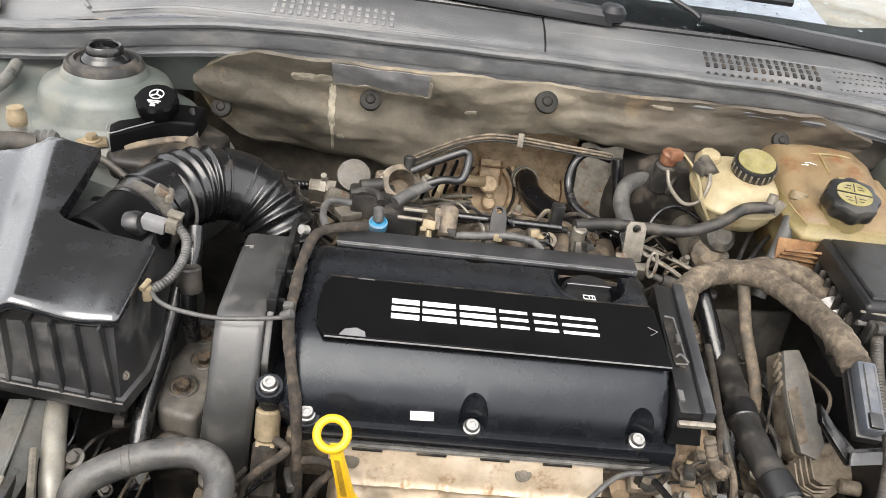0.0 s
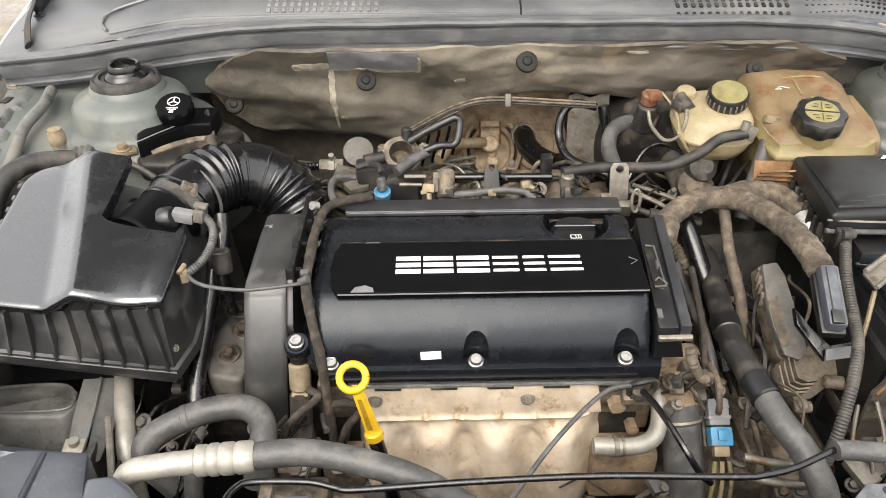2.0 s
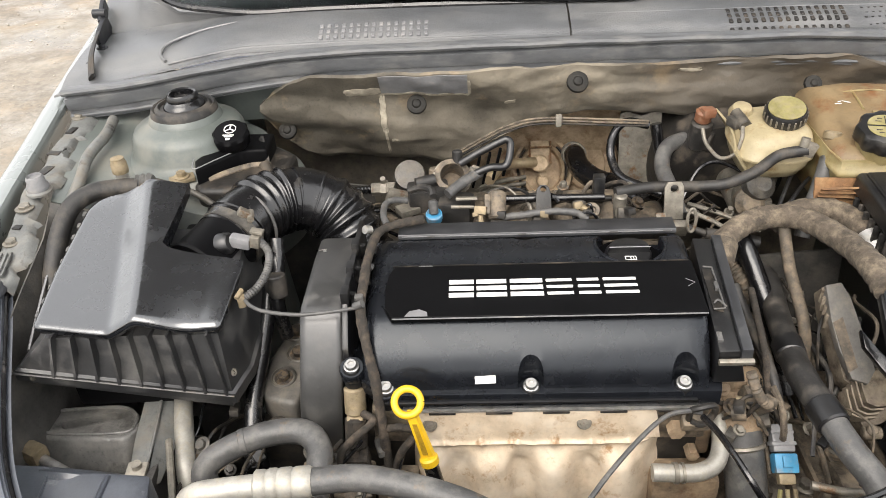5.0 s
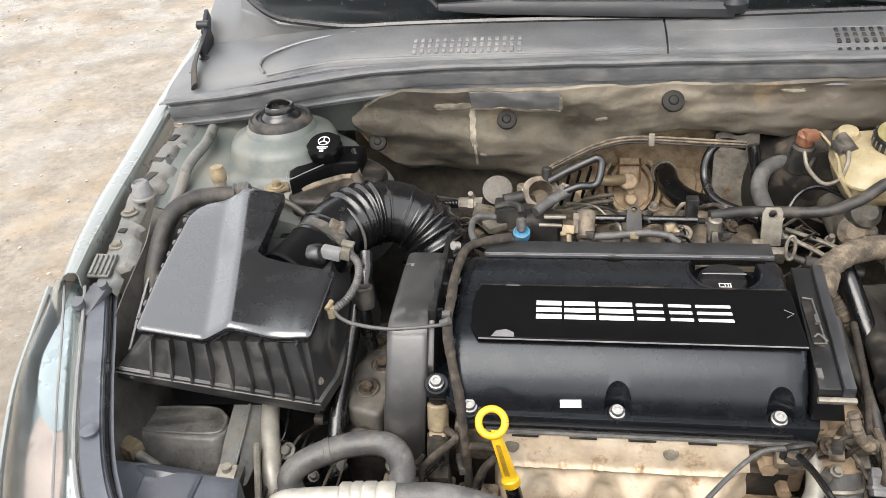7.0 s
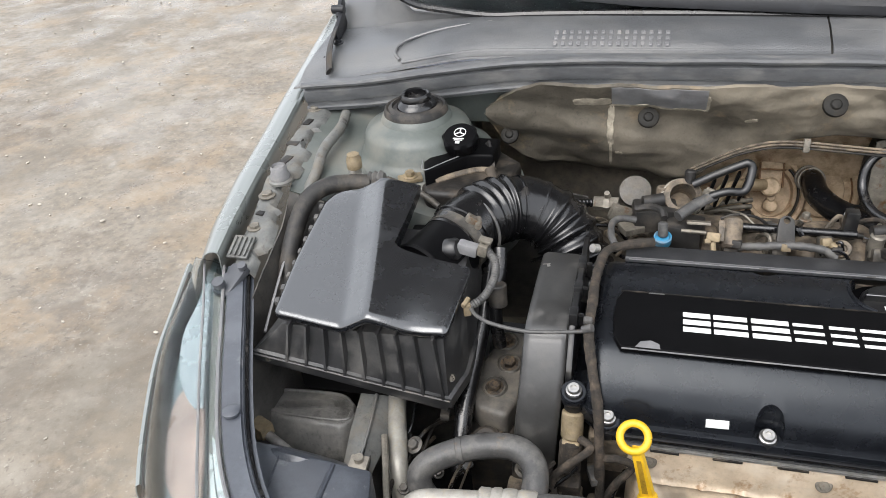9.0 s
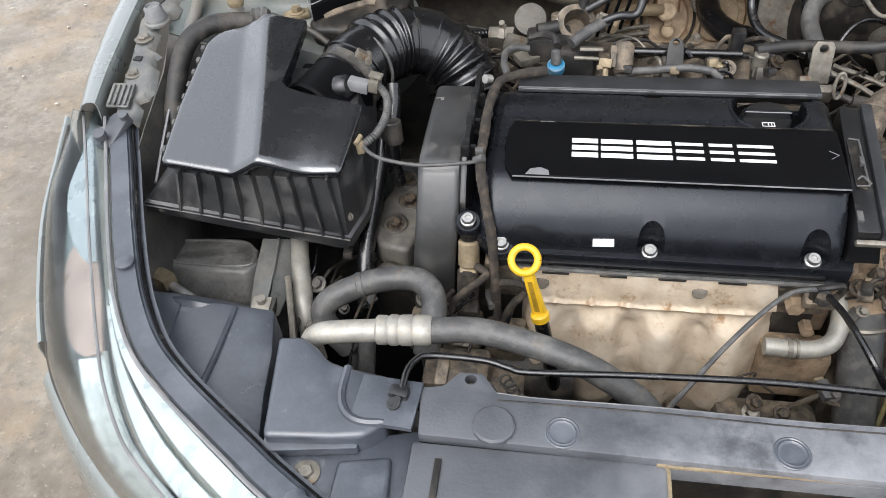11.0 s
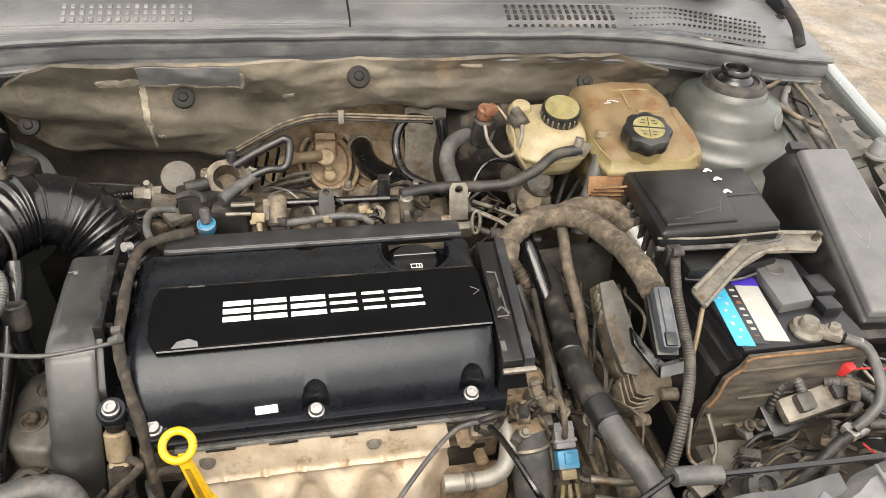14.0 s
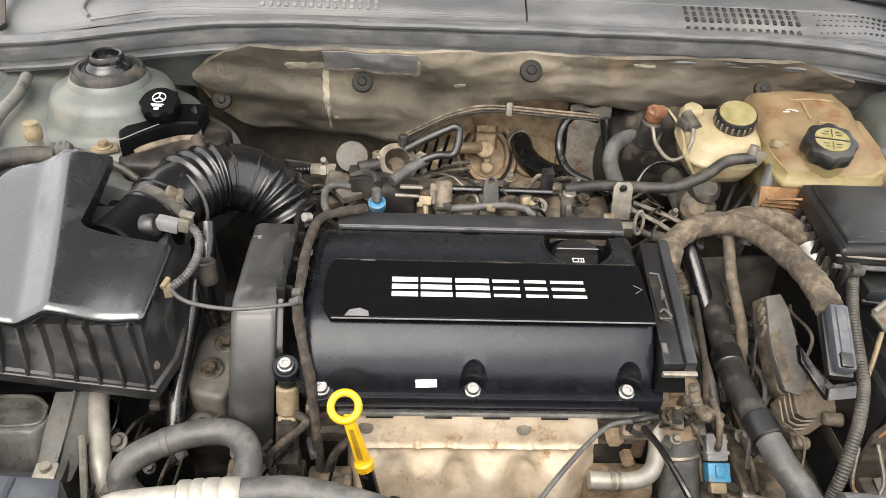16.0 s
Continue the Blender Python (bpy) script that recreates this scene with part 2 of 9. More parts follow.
    "orange": mat("orange_plastic", (0.20, 0.085, 0.045), 0.5, vary=0.2, dust=(0.24, 0.17, 0.12), dust_amt=0.4, dust_scale=40, bump=0.05),
    "red": mat("red_plastic", (0.55, 0.03, 0.03), 0.45, vary=0.2, dust=DUST, dust_amt=0.2, dust_scale=40, bump=0.05),
    "wiper": mat("wiper_black", (0.008, 0.009, 0.012), 0.42, vary=0.25, dust=(0.04, 0.043, 0.05), dust_amt=0.25, dust_scale=8, bump=0.1),
    "chrome": mat("lamp_reflector", (0.24, 0.28, 0.29), 0.48, metal=0.6, vary=0.5, scale=9, stain=(0.34, 0.27, 0.25), stain_amt=0.25, stain_scale=5, bump=0.0, size=1),
    "amber": mat("amber_lamp_part", (0.50, 0.37, 0.315), 0.3, vary=0.3, scale=6, bump=0.0),
    "tapepale": mat("pale_dried_run", (0.37, 0.33, 0.26), 0.8, vary=0.3, scale=30, bump=0.3),
    "chromelight": mat("bright_reflector", (0.54, 0.57, 0.57), 0.25, metal=0.7, vary=0.1, scale=4, bump=0.0),
    "satin": mat("scuffed_grey_black_plastic", (0.085, 0.086, 0.090), 0.40, spec=0.8, vary=0.2, dust=(0.17, 0.168, 0.165), dust_amt=0.4, dust_scale=6, stain=(0.22, 0.22, 0.22), stain_amt=0.04, stain_scale=30, bump=0.12, bump_scale=400),
    "grit": mat("pale_grit", (0.42, 0.38, 0.32), 0.7, vary=0.4, scale=3, bump=0.2),
    "plug": mat("pale_blue_grey_plastic", (0.075, 0.083, 0.098), 0.34, vary=0.15, dust=(0.155, 0.150, 0.140), dust_amt=0.3, dust_scale=14, bump=0.05),
    "castan": mat("tan_dusty_casting", (0.165, 0.136, 0.103), 0.6, metal=0.2, vary=0.45, scale=26, dust=(0.30, 0.250, 0.185), dust_amt=0.5, dust_scale=22, stain=(0.07, 0.05, 0.032), stain_amt=0.3, stain_scale=20, bump=0.5, bump_scale=130),
    "caplid": mat("off_white_plastic", (0.42, 0.42, 0.395), 0.45, vary=0.1, dust=(0.42, 0.39, 0.33), dust_amt=0.35, dust_scale=20, bump=0.05),
    "bulkhead": mat("dusty_bulkhead_steel", (0.130, 0.114, 0.092), 0.55, vary=0.45, scale=10, dust=(0.28, 0.238, 0.178), dust_amt=0.44, dust_scale=8, stain=(0.06, 0.05, 0.04), stain_amt=0.25, stain_scale=7, bump=0.3, bump_scale=90),
    "strip": mat("greyed_black_plastic", (0.028, 0.029, 0.032), 0.36, spec=0.8, vary=0.2, dust=(0.055, 0.054, 0.052), dust_amt=0.3, dust_scale=14, bump=0.05, bump_scale=400),
    "gold": mat("dull_gold_pipe", (0.47, 0.37, 0.24), 0.42, metal=0.5, vary=0.2, scale=30, dust=(0.42, 0.35, 0.24), dust_amt=0.35, dust_scale=30, bump=0.1),
    "airlow": mat("dusty_ribbed_plastic", (0.022, 0.022, 0.023), 0.38, spec=0.8, vary=0.3, dust=(0.105, 0.10, 0.093), dust_amt=0.42, dust_scale=9, bump=0.1, bump_scale=300),
    "conduit": mat("grey_dusty_conduit", (0.046, 0.042, 0.037), 0.46, vary=0.35, scale=20, dust=(0.120, 0.106, 0.086), dust_amt=0.45, dust_scale=22, bump=0.1),
    "modplate": mat("scuffed_module_plate", (0.105, 0.098, 0.088), 0.5, vary=0.3, scale=20, dust=(0.21, 0.185, 0.15), dust_amt=0.45, dust_scale=14, bump=0.2),
    "lidblack": mat("scratched_black_lid", (0.010, 0.010, 0.0105), 0.34, spec=0.5, vary=0.25, dust=(0.036, 0.035, 0.032), dust_amt=0.3, dust_scale=8, bump=0.08, bump_scale=300),
    # darker dusty sage, used on the right-hand wing and tower only
    "paint_dark": mat("darker_sage_paint", (0.060, 0.066, 0.058), 0.36, spec=0.6, vary=0.35, dust=(0.105, 0.100, 0.083), dust_amt=0.34, dust_scale=9, bump=0.12, stain=(0.034, 0.032, 0.027), stain_amt=0.25, stain_scale=6, coat=0.3, size=1.5),
    "boxlid": mat("satin_grey_black_lid", (0.112, 0.112, 0.114), 0.34, spec=0.7, vary=0.2, dust=(0.165, 0.161, 0.155), dust_amt=0.38, dust_scale=6, bump=0.06, bump_scale=400),
    "matplug": mat("grimy_fixing_plug", (0.018, 0.017, 0.015), 0.6, spec=0.25, vary=0.4, dust=(0.045, 0.040, 0.033), dust_amt=0.4, dust_scale=20, bump=0.2),
    "liner": mat("dark_wheel_liner", (0.062, 0.059, 0.055), 0.55, vary=0.45, dust=(0.155, 0.140, 0.118), dust_amt=0.42, dust_scale=9, bump=0.35),
    "lampshelf": mat("dusty_lamp_shelf", (0.30, 0.29, 0.265), 0.5, vary=0.2, scale=8, bump=0.1),
    "stripwhite": mat("white_metallised_strip", (0.80, 0.82, 0.80), 0.28, metal=0.25, vary=0.12, scale=14, bump=0.0),
    "reso": mat("dusty_resonator_plastic", (0.130, 0.126, 0.118), 0.40, spec=0.7, vary=0.45, dust=(0.27, 0.257, 0.232), dust_amt=0.48, dust_scale=9, stain=(0.05, 0.048, 0.044), stain_amt=0.3, stain_scale=16, bump=0.25),
    # pale lavender: the sky's reflection in the windscreen put into this colour
    "dash_sky_sheen": mat("dashboard", (0.52, 0.52, 0.60), 0.7, vary=0.2, bump=0.2),
}


def glass(name, tint=(1, 1, 1), rough=0.02):
    m = bpy.data.materials.new(name)
    m.use_nodes = True
    b = m.node_tree.nodes["Principled BSDF"]
    b.inputs["Base Color"].default_value = (*tint, 1)
    b.inputs["Roughness"].default_value = rough
    b.inputs["Transmission Weight"].default_value = 1.0
    b.inputs["IOR"].default_value = 1.45
    return m


M["glass"] = glass("windscreen_glass", (0.80, 0.86, 0.86))
M["lens"] = glass("lamp_lens", (0.80, 0.85, 0.86), 0.16)
M["lens"].node_tree.nodes["Principled BSDF"].inputs["IOR"].default_value = 1.22


def darken_along_x(m, x0, x1, colour):
    """A darker tone over a surface, stronger towards one end in x, broken up by noise."""
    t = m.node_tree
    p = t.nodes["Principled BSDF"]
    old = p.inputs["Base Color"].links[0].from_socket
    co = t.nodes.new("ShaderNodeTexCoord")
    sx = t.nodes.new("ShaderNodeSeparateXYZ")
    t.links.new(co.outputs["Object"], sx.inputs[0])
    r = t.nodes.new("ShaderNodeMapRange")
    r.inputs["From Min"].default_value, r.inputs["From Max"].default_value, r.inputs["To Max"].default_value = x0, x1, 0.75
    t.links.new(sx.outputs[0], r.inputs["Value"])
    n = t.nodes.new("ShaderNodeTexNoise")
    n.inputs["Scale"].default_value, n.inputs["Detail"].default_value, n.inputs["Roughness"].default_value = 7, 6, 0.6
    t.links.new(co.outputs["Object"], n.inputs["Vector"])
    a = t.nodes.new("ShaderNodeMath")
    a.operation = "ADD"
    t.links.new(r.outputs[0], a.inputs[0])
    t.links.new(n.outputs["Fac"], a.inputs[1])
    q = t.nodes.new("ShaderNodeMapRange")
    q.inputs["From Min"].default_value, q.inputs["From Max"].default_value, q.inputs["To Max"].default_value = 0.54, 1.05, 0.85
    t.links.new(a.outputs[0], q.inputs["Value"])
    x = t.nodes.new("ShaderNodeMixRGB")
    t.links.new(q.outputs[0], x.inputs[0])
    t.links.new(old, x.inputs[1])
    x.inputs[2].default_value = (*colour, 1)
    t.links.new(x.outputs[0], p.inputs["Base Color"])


# insulation mat: darker brown towards positive x
darken_along_x(M["mat"], 0.0, 0.28, (0.095, 0.082, 0.066))


# radiator support: darker grey towards negative x
darken_along_x(M["support"], 0.02, -0.30, (0.060, 0.064, 0.072))


def ground_mat():
    """Wet, muddy concrete: brown silt over grey slab, one side tinted paler for overexposure, small stones, glossy
    where the water film lies.
    """
    m = mat("wet_concrete_yard", (0.176, 0.145, 0.108), 0.55, vary=0.42, scale=30.0, stain=(0.112, 0.082, 0.054), stain_amt=0.52, stain_scale=1.3,
            dust=(0.285, 0.252, 0.205), dust_amt=0.44, dust_scale=5, bump=0.4, bump_scale=90, size=1)
    t = m.node_tree
    b = t.nodes["Principled BSDF"]
    co = t.nodes.new("ShaderNodeTexCoord")

    def band(scale, detail, lo, hi, to0, to1):
        n = t.nodes.new("ShaderNodeTexNoise")
        n.inputs["Scale"].default_value, n.inputs["Detail"].default_value, n.inputs["Roughness"].default_value = scale, detail, 0.68
        t.links.new(co.outputs["Object"], n.inputs["Vector"])
        r = t.nodes.new("ShaderNodeMapRange")
        for k, v in (("From Min", lo), ("From Max", hi), ("To Min", to0), ("To Max", to1)):
            r.inputs[k].default_value = v
        t.links.new(n.outputs["Fac"], r.inputs["Value"])
        return r.outputs[0]

    t.links.new(band(2.2, 8, 0.45, 0.58, 0.58, 0.26), b.inputs["Roughness"])
    col = b.inputs["Base Color"].links[0].from_socket
    for fac, tone in ((band(3.1, 9, 0.50, 0.60, 0.0, 0.55), (0.275, 0.198, 0.118)), (band(9, 7, 0.55, 0.68, 0.0, 0.4), (0.36, 0.335, 0.29)), (band(34, 4, 0.57, 0.66, 0.0, 0.65), (0.085, 0.067, 0.048)), (band(70, 3, 0.62, 0.70, 0.0, 0.6), (0.40, 0.37, 0.31)), (band(1.5, 9, 0.51, 0.60, 0.0, 0.55), (0.110, 0.092, 0.068))):
        x = t.nodes.new("ShaderNodeMixRGB")
        t.links.new(fac, x.inputs[0])
        t.links.new(col, x.inputs[1])
        x.inputs[2].default_value = (*tone, 1)
        col = x.outputs[0]
    sx = t.nodes.new("ShaderNodeSeparateXYZ")
    t.links.new(co.outputs["Object"], sx.inputs[0])
    side = t.nodes.new("ShaderNodeMapRange")
    for k, v in (("From Min", -0.55), ("From Max", -1.1), ("To Min", 0.0), ("To Max", 1.0)):
        side.inputs[k].default_value = v
    t.links.new(sx.outputs[0], side.inputs["Value"])
    # paler tint towards negative x: overexposed glare put into the ground colour
    glare_tint = t.nodes.new("ShaderNodeMath")
    glare_tint.operation = "MULTIPLY"
    t.links.new(side.outputs[0], glare_tint.inputs[0])
    t.links.new(band(1.7, 8, 0.30, 0.66, 0.0, 0.25), glare_tint.inputs[1])
    x = t.nodes.new("ShaderNodeMixRGB")
    t.links.new(glare_tint.outputs[0], x.inputs[0])
    t.links.new(col, x.inputs[1])
    x.inputs[2].default_value = (0.335, 0.315, 0.268, 1)
    t.links.new(x.outputs[0], b.inputs["Base Color"])
    return m


M["ground"] = ground_mat()

# ---- mesh helpers ----


def B():
    return bmesh.new()


def join(bm, piece, m=None):
    if m is not None:
        piece.transform(m)
    me = bpy.data.meshes.new("tmp")
    piece.to_mesh(me)
    piece.free()
    bm.from_mesh(me)
    bpy.data.meshes.remove(me)
    return bm


def bevel(bm, w, seg=2, angle=25):
    es = [e for e in bm.edges if len(e.link_faces) == 2 and e.calc_face_angle(0) > radians(angle)]
    if es and w > 0:
        bmesh.ops.bevel(bm, geom=es, offset=w, segments=seg, profile=0.6, affect="EDGES", clamp_overlap=True)
    return bm


def box(c, s, rot=(0, 0, 0), bev=0.003, seg=2, taper=None):
    """A box of centre c and size s, turned by rot, bevelled; taper scales its top."""
    p = B()
    bmesh.ops.create_cube(p, size=1)
    for v in p.verts:
        k = (taper if taper and v.co.z > 0 else (1, 1))
        v.co = Vector((v.co.x * s[0] * k[0], v.co.y * s[1] * k[1], v.co.z * s[2]))
    bevel(p, bev, seg)
    p.transform(pose(*c, *rot))
    return p


def lathe(prof, m=None, seg=24, wave=None):
    """A turned body from (radius, height) pairs; wave(angle, i) scales the radius."""
    p = B()
    rings = []
    for i, (r, z) in enumerate(prof):
        ring = []
        for k in range(seg):
            a = 2 * math.pi * k / seg
            rr = r * (wave(a, i) if wave else 1)
            ring.append(p.verts.new((rr * math.cos(a), rr * math.sin(a), z)))
        rings.append(ring)
    for a, b in zip(rings, rings[1:]):
        for k in range(seg):
            p.faces.new((a[k], a[(k + 1) % seg], b[(k + 1) % seg], b[k]))
    p.faces.new(rings[0][::-1])
    p.faces.new(rings[-1])
    if m is not None:
        p.transform(m)
    return p


def along(p0, p1):
    """The pose at p0 whose z axis points to p1."""
    d = Vector(p1) - Vector(p0)
    return Matrix.Translation(p0) @ d.to_track_quat("Z", "Y").to_matrix().to_4x4()


def rod(p0, p1, r, r1=None, seg=16, bev=0.0):
    L = (Vector(p1) - Vector(p0)).length
    r1 = r if r1 is None else r1
    prof = [(r, 0), (r1, L)] if not bev else [(r - bev, 0), (r, bev), (r1, L - bev), (r1 - bev, L)]
    return lathe(prof, along(p0, p1), seg)


def spline(pts, n=8):
    pts = [Vector(p) for p in pts]
    q = [2 * pts[0] - pts[1]] + pts + [2 * pts[-1] - pts[-2]]
    out = []
    for i in range(1, len(q) - 2):
        a, b, c, d = q[i - 1:i + 3]
        for k in range(n):
            t = k / n
            out.append(0.5 * ((2 * b) + (c - a) * t + (2 * a - 5 * b + 4 * c - d) * t * t + (3 * b - 3 * c + d - a) * t ** 3))
    out.append(pts[-1])
    return out


def tube(pts, r, seg=12, n=8, rf=None, flat=1.0, sharp=False):
    """A round bar along a smooth line; rf(distance) changes its radius."""
    line = [Vector(p) for p in pts] if sharp else spline(pts, n)
    p = B()
    rings, s, nrm = [], 0.0, None
    for i, c in enumerate(line):
        d = (line[min(i + 1, len(line) - 1)] - line[max(i - 1, 0)]).normalized()
        if nrm is None:
            nrm = d.orthogonal().normalized()
        nrm = (nrm - d * nrm.dot(d)).normalized()
        bn = d.cross(nrm)
        if i:
            s += (c - line[i - 1]).length
        rr = r * (rf(s) if rf else 1)
        rings.append([p.verts.new(c + rr * (math.cos(2 * math.pi * k / seg) * nrm + flat * math.sin(2 * math.pi * k / seg) * bn)) for k in range(seg)])
    for a, b in zip(rings, rings[1:]):
        for k in range(seg):
            p.faces.new((a[k], a[(k + 1) % seg], b[(k + 1) % seg], b[k]))
    p.faces.new(rings[0][::-1])
    p.faces.new(rings[-1])
    return p


def prism(outline, z0, z1, m=None, bev=0.0, seg=2):
    p = B()
    lo = [p.verts.new((x, y, z0)) for x, y in outline]
    hi = [p.verts.new((x, y, z1)) for x, y in outline]
    n = len(lo)
    p.faces.new(lo[::-1])
    p.faces.new(hi)
    for k in range(n):
        p.faces.new((lo[k], lo[(k + 1) % n], hi[(k + 1) % n], hi[k]))
    bmesh.ops.recalc_face_normals(p, faces=p.faces)
    bevel(p, bev, seg)
    if m is not None:
        p.transform(m)
    return p


def sheet(f, nu, nv, thick=0.002):
    """A bent plate: f(u, v) for u, v in 0..1, with real thickness below it."""
    p = B()
    P = [[Vector(f(i / nu, j / nv)) for j in range(nv + 1)] for i in range(nu + 1)]
    top = [[p.verts.new(c) for c in row] for row in P]
    low = []
    for i in range(nu + 1):
        row = []
        for j in range(nv + 1):
            du = P[min(i + 1, nu)][j] - P[max(i - 1, 0)][j]
            dv = P[i][min(j + 1, nv)] - P[i][max(j - 1, 0)]
            nn = du.cross(dv)
            nn = nn.normalized() if nn.length > 1e-12 else Vector((0, 0, 1))
            row.append(p.verts.new(P[i][j] - thick * nn))
        low.append(row)
    for i in range(nu):
        for j in range(nv):
            p.faces.new((top[i][j], top[i + 1][j], top[i + 1][j + 1], top[i][j + 1]))
            p.faces.new((low[i][j], low[i][j + 1], low[i + 1][j + 1], low[i + 1][j]))
    for i in range(nu):
        p.faces.new((top[i][0], low[i][0], low[i + 1][0], top[i + 1][0]))
        p.faces.new((top[i][nv], top[i + 1][nv], low[i + 1][nv], low[i][nv]))
    for j in range(nv):
        p.faces.new((top[0][j], top[0][j + 1], low[0][j + 1], low[0][j]))
        p.faces.new((top[nu][j], low[nu][j], low[nu][j + 1], top[nu][j + 1]))
    bmesh.ops.recalc_face_normals(p, faces=p.faces)
    return p


def loft(secs, closed=True):
    """A body through equal-length rings of points."""
    p = B()
    R = [[p.verts.new(c) for c in s] for s in secs]
    n = len(R[0])
    for a, b in zip(R, R[1:]):
        for k in range(n if closed else n - 1):
            p.faces.new((a[k], a[(k + 1) % n], b[(k + 1) % n], b[k]))
    if closed:
        p.faces.new(R[0][::-1])
        p.faces.new(R[-1])
    bmesh.ops.recalc_face_normals(p, faces=p.faces)
    return p


def lerp(table, x):
    """Straight interpolation in (x, value) pairs."""
    if x <= table[0][0]:
        return table[0][1]
    for (a, va), (b, vb) in zip(table, table[1:]):
        if x <= b:
            return va + (vb - va) * (x - a) / (b - a)
    return table[-1][1]


def lerp3(pts, u):
    """The place at the share u of the points' line."""
    f = u * (len(pts) - 1)
    i = min(int(f), len(pts) - 2)
    return Vector(pts[i]).lerp(Vector(pts[i + 1]), f - i)


def mesh_of(name, bm, angle=38):
    me = bpy.data.meshes.new(name)
    bm.to_mesh(me)
    bm.free()
    me.polygons.foreach_set("use_smooth", [True] * len(me.polygons))
    me.set_sharp_from_angle(angle=radians(angle))
    return me


def part(name, bm, material, parent, label="", angle=38):
    ob = new(name, mesh_of(name, bm, angle))
    ob.data.materials.append(M[material])
    if parent is not None:
        ob.parent = parent
        ob.matrix_parent_inverse = parent.matrix_basis.inverted()
    return tagged(ob, label)


def solo(name, bm, material, label, category, group="", kind="", angle=38):
    return tagged(part(name, bm, material, None, "", angle), label, category, group, kind)


def thing(name, base, label, category, group="", kind=""):
    e = new(name)
    e.empty_display_size = 0.02
    e.location = base
    bpy.context.view_layer.update()
    return tagged(e, label, category, group, kind)


def cut(ob, cutter):
    """Take the solid cutter out of the mesh of ob."""
    c = new("cutter", mesh_of("cutter", cutter))
    md = ob.modifiers.new("cut", "BOOLEAN")
    md.operation, md.object, md.solver = "DIFFERENCE", c, "EXACT"
    old = ob.data
    me = bpy.data.meshes.new_from_object(ob.evaluated_get(bpy.context.evaluated_depsgraph_get()))
    ob.modifiers.remove(md)
    ob.data = me
    me.set_sharp_from_angle(angle=radians(38))
    bpy.data.objects.remove(c)
    bpy.data.meshes.remove(old)
    return ob


def gang(pieces):
    b = B()
    for q in pieces:
        join(b, q)
    return b


def hexhead(p, r=0.008, h=0.006, axis=(0, 0, 1), washer=1.55):
    """A flanged hexagon bolt head."""
    m = along(p, Vector(p) + Vector(axis))
    b = lathe([(r * washer, 0), (r * washer, 0.0015), (r * washer * 0.9, 0.0022)], m, 20)
    return join(b, lathe([(r, 0.002), (r, h - 0.001), (r * 0.88, h)], m, 6))


def slab(pts, thick, bev=0.001):
    """A plate of the given outline in space, thick along its mean normal, away from the open bonnet."""
    v = [Vector(p) for p in pts]
    n = Vector()
    for i, a in enumerate(v):
        n += a.cross(v[(i + 1) % len(v)])
    n.normalize()
    if n.y - n.z > 0:
        n = -n
    p = B()
    top = [p.verts.new(a) for a in v]
    low = [p.verts.new(a - n * thick) for a in v]
    p.faces.new(top)
    p.faces.new(low[::-1])
    for i in range(len(v)):
        j = (i + 1) % len(v)
        p.faces.new((top[j], top[i], low[i], low[j]))
    bmesh.ops.recalc_face_normals(p, faces=p.faces)
    return bevel(p, bev, 2)


# ---- ground ----


def ground():
    b = B()
    xs = [-600, -60, -12] + [-6 + 0.25 * i for i in range(49)] + [12, 60, 600]
    ys = xs
    vs = [[b.verts.new((x, y, 0.012 * noise.noise(Vector((x * 0.7, y * 0.7, 0))) + 0.004 * noise.noise(Vector((x * 3, y * 3, 5))) if abs(x) < 8 and abs(y) < 8 else 0)) for y in ys] for x in xs]
    for i in range(len(xs) - 1):
        for j in range(len(ys) - 1):
            b.faces.new((vs[i][j], vs[i + 1][j], vs[i + 1][j + 1], vs[i][j + 1]))
    solo("ground", b, "ground", "wet stained concrete yard with brown mud film", "ground", kind="structure", angle=80)


ground()



def grit():
    rnd = random.Random(11)
    b = B()
    for _ in range(900):
        x = rnd.choice((-1, 1)) * rnd.uniform(0.9, 4.5)
        y = rnd.uniform(-0.5, 6.0)
        r = rnd.uniform(0.004, 0.014) * (0.6 + 0.1 * abs(x))
        m = pose(x, y, 0.004, rnd.uniform(-20, 20), rnd.uniform(-20, 20), rnd.uniform(0, 360)) @ Matrix.Diagonal((r, r * rnd.uniform(0.4, 1), r * 0.4, 1))
        q = B()
        bmesh.ops.create_icosphere(q, subdivisions=1, radius=1)
        join(b, q, m)
    return b


solo("grit", grit(), "grit", "pale stone chips and litter scattered on the yard", "grit", kind="stuff")

# ---- car body ----
car = thing("car", (0, 1.0, 0.0), "sage grey sedan with its bonnet off and engine bay bare", "car")


WING_X = [(0.70, 0.757), (0.757, 0.7616), (0.85, 0.767), (0.97, 0.7774), (1.078, 0.788), (1.25, 0.806), (1.60, 0.850)]
WING_Z = [(0.70, 0.861), (0.757, 0.874), (0.85, 0.892), (0.97, 0.907), (1.078, 0.922), (1.25, 0.942), (1.60, 0.970)]


def fender(s):
    """The outer wing: s is -1 for one side, 1 for the other; its inner edge borders the bonnet gap."""
    sec = [(0.004, -0.034), (0.001, -0.006), (0.004, -0.001), (0.010, 0.0), (0.022, -0.001), (0.034, -0.006), (0.044, -0.016), (0.051, -0.034), (0.056, -0.07), (0.060, -0.14), (0.063, -0.25), (0.064, -0.45)]

    def f(u, v):
        y = 0.702 + u * 0.898
        k = v * (len(sec) - 1)
        i = min(int(k), len(sec) - 2)
        a = k - i
        dx = sec[i][0] * (1 - a) + sec[i + 1][0] * a
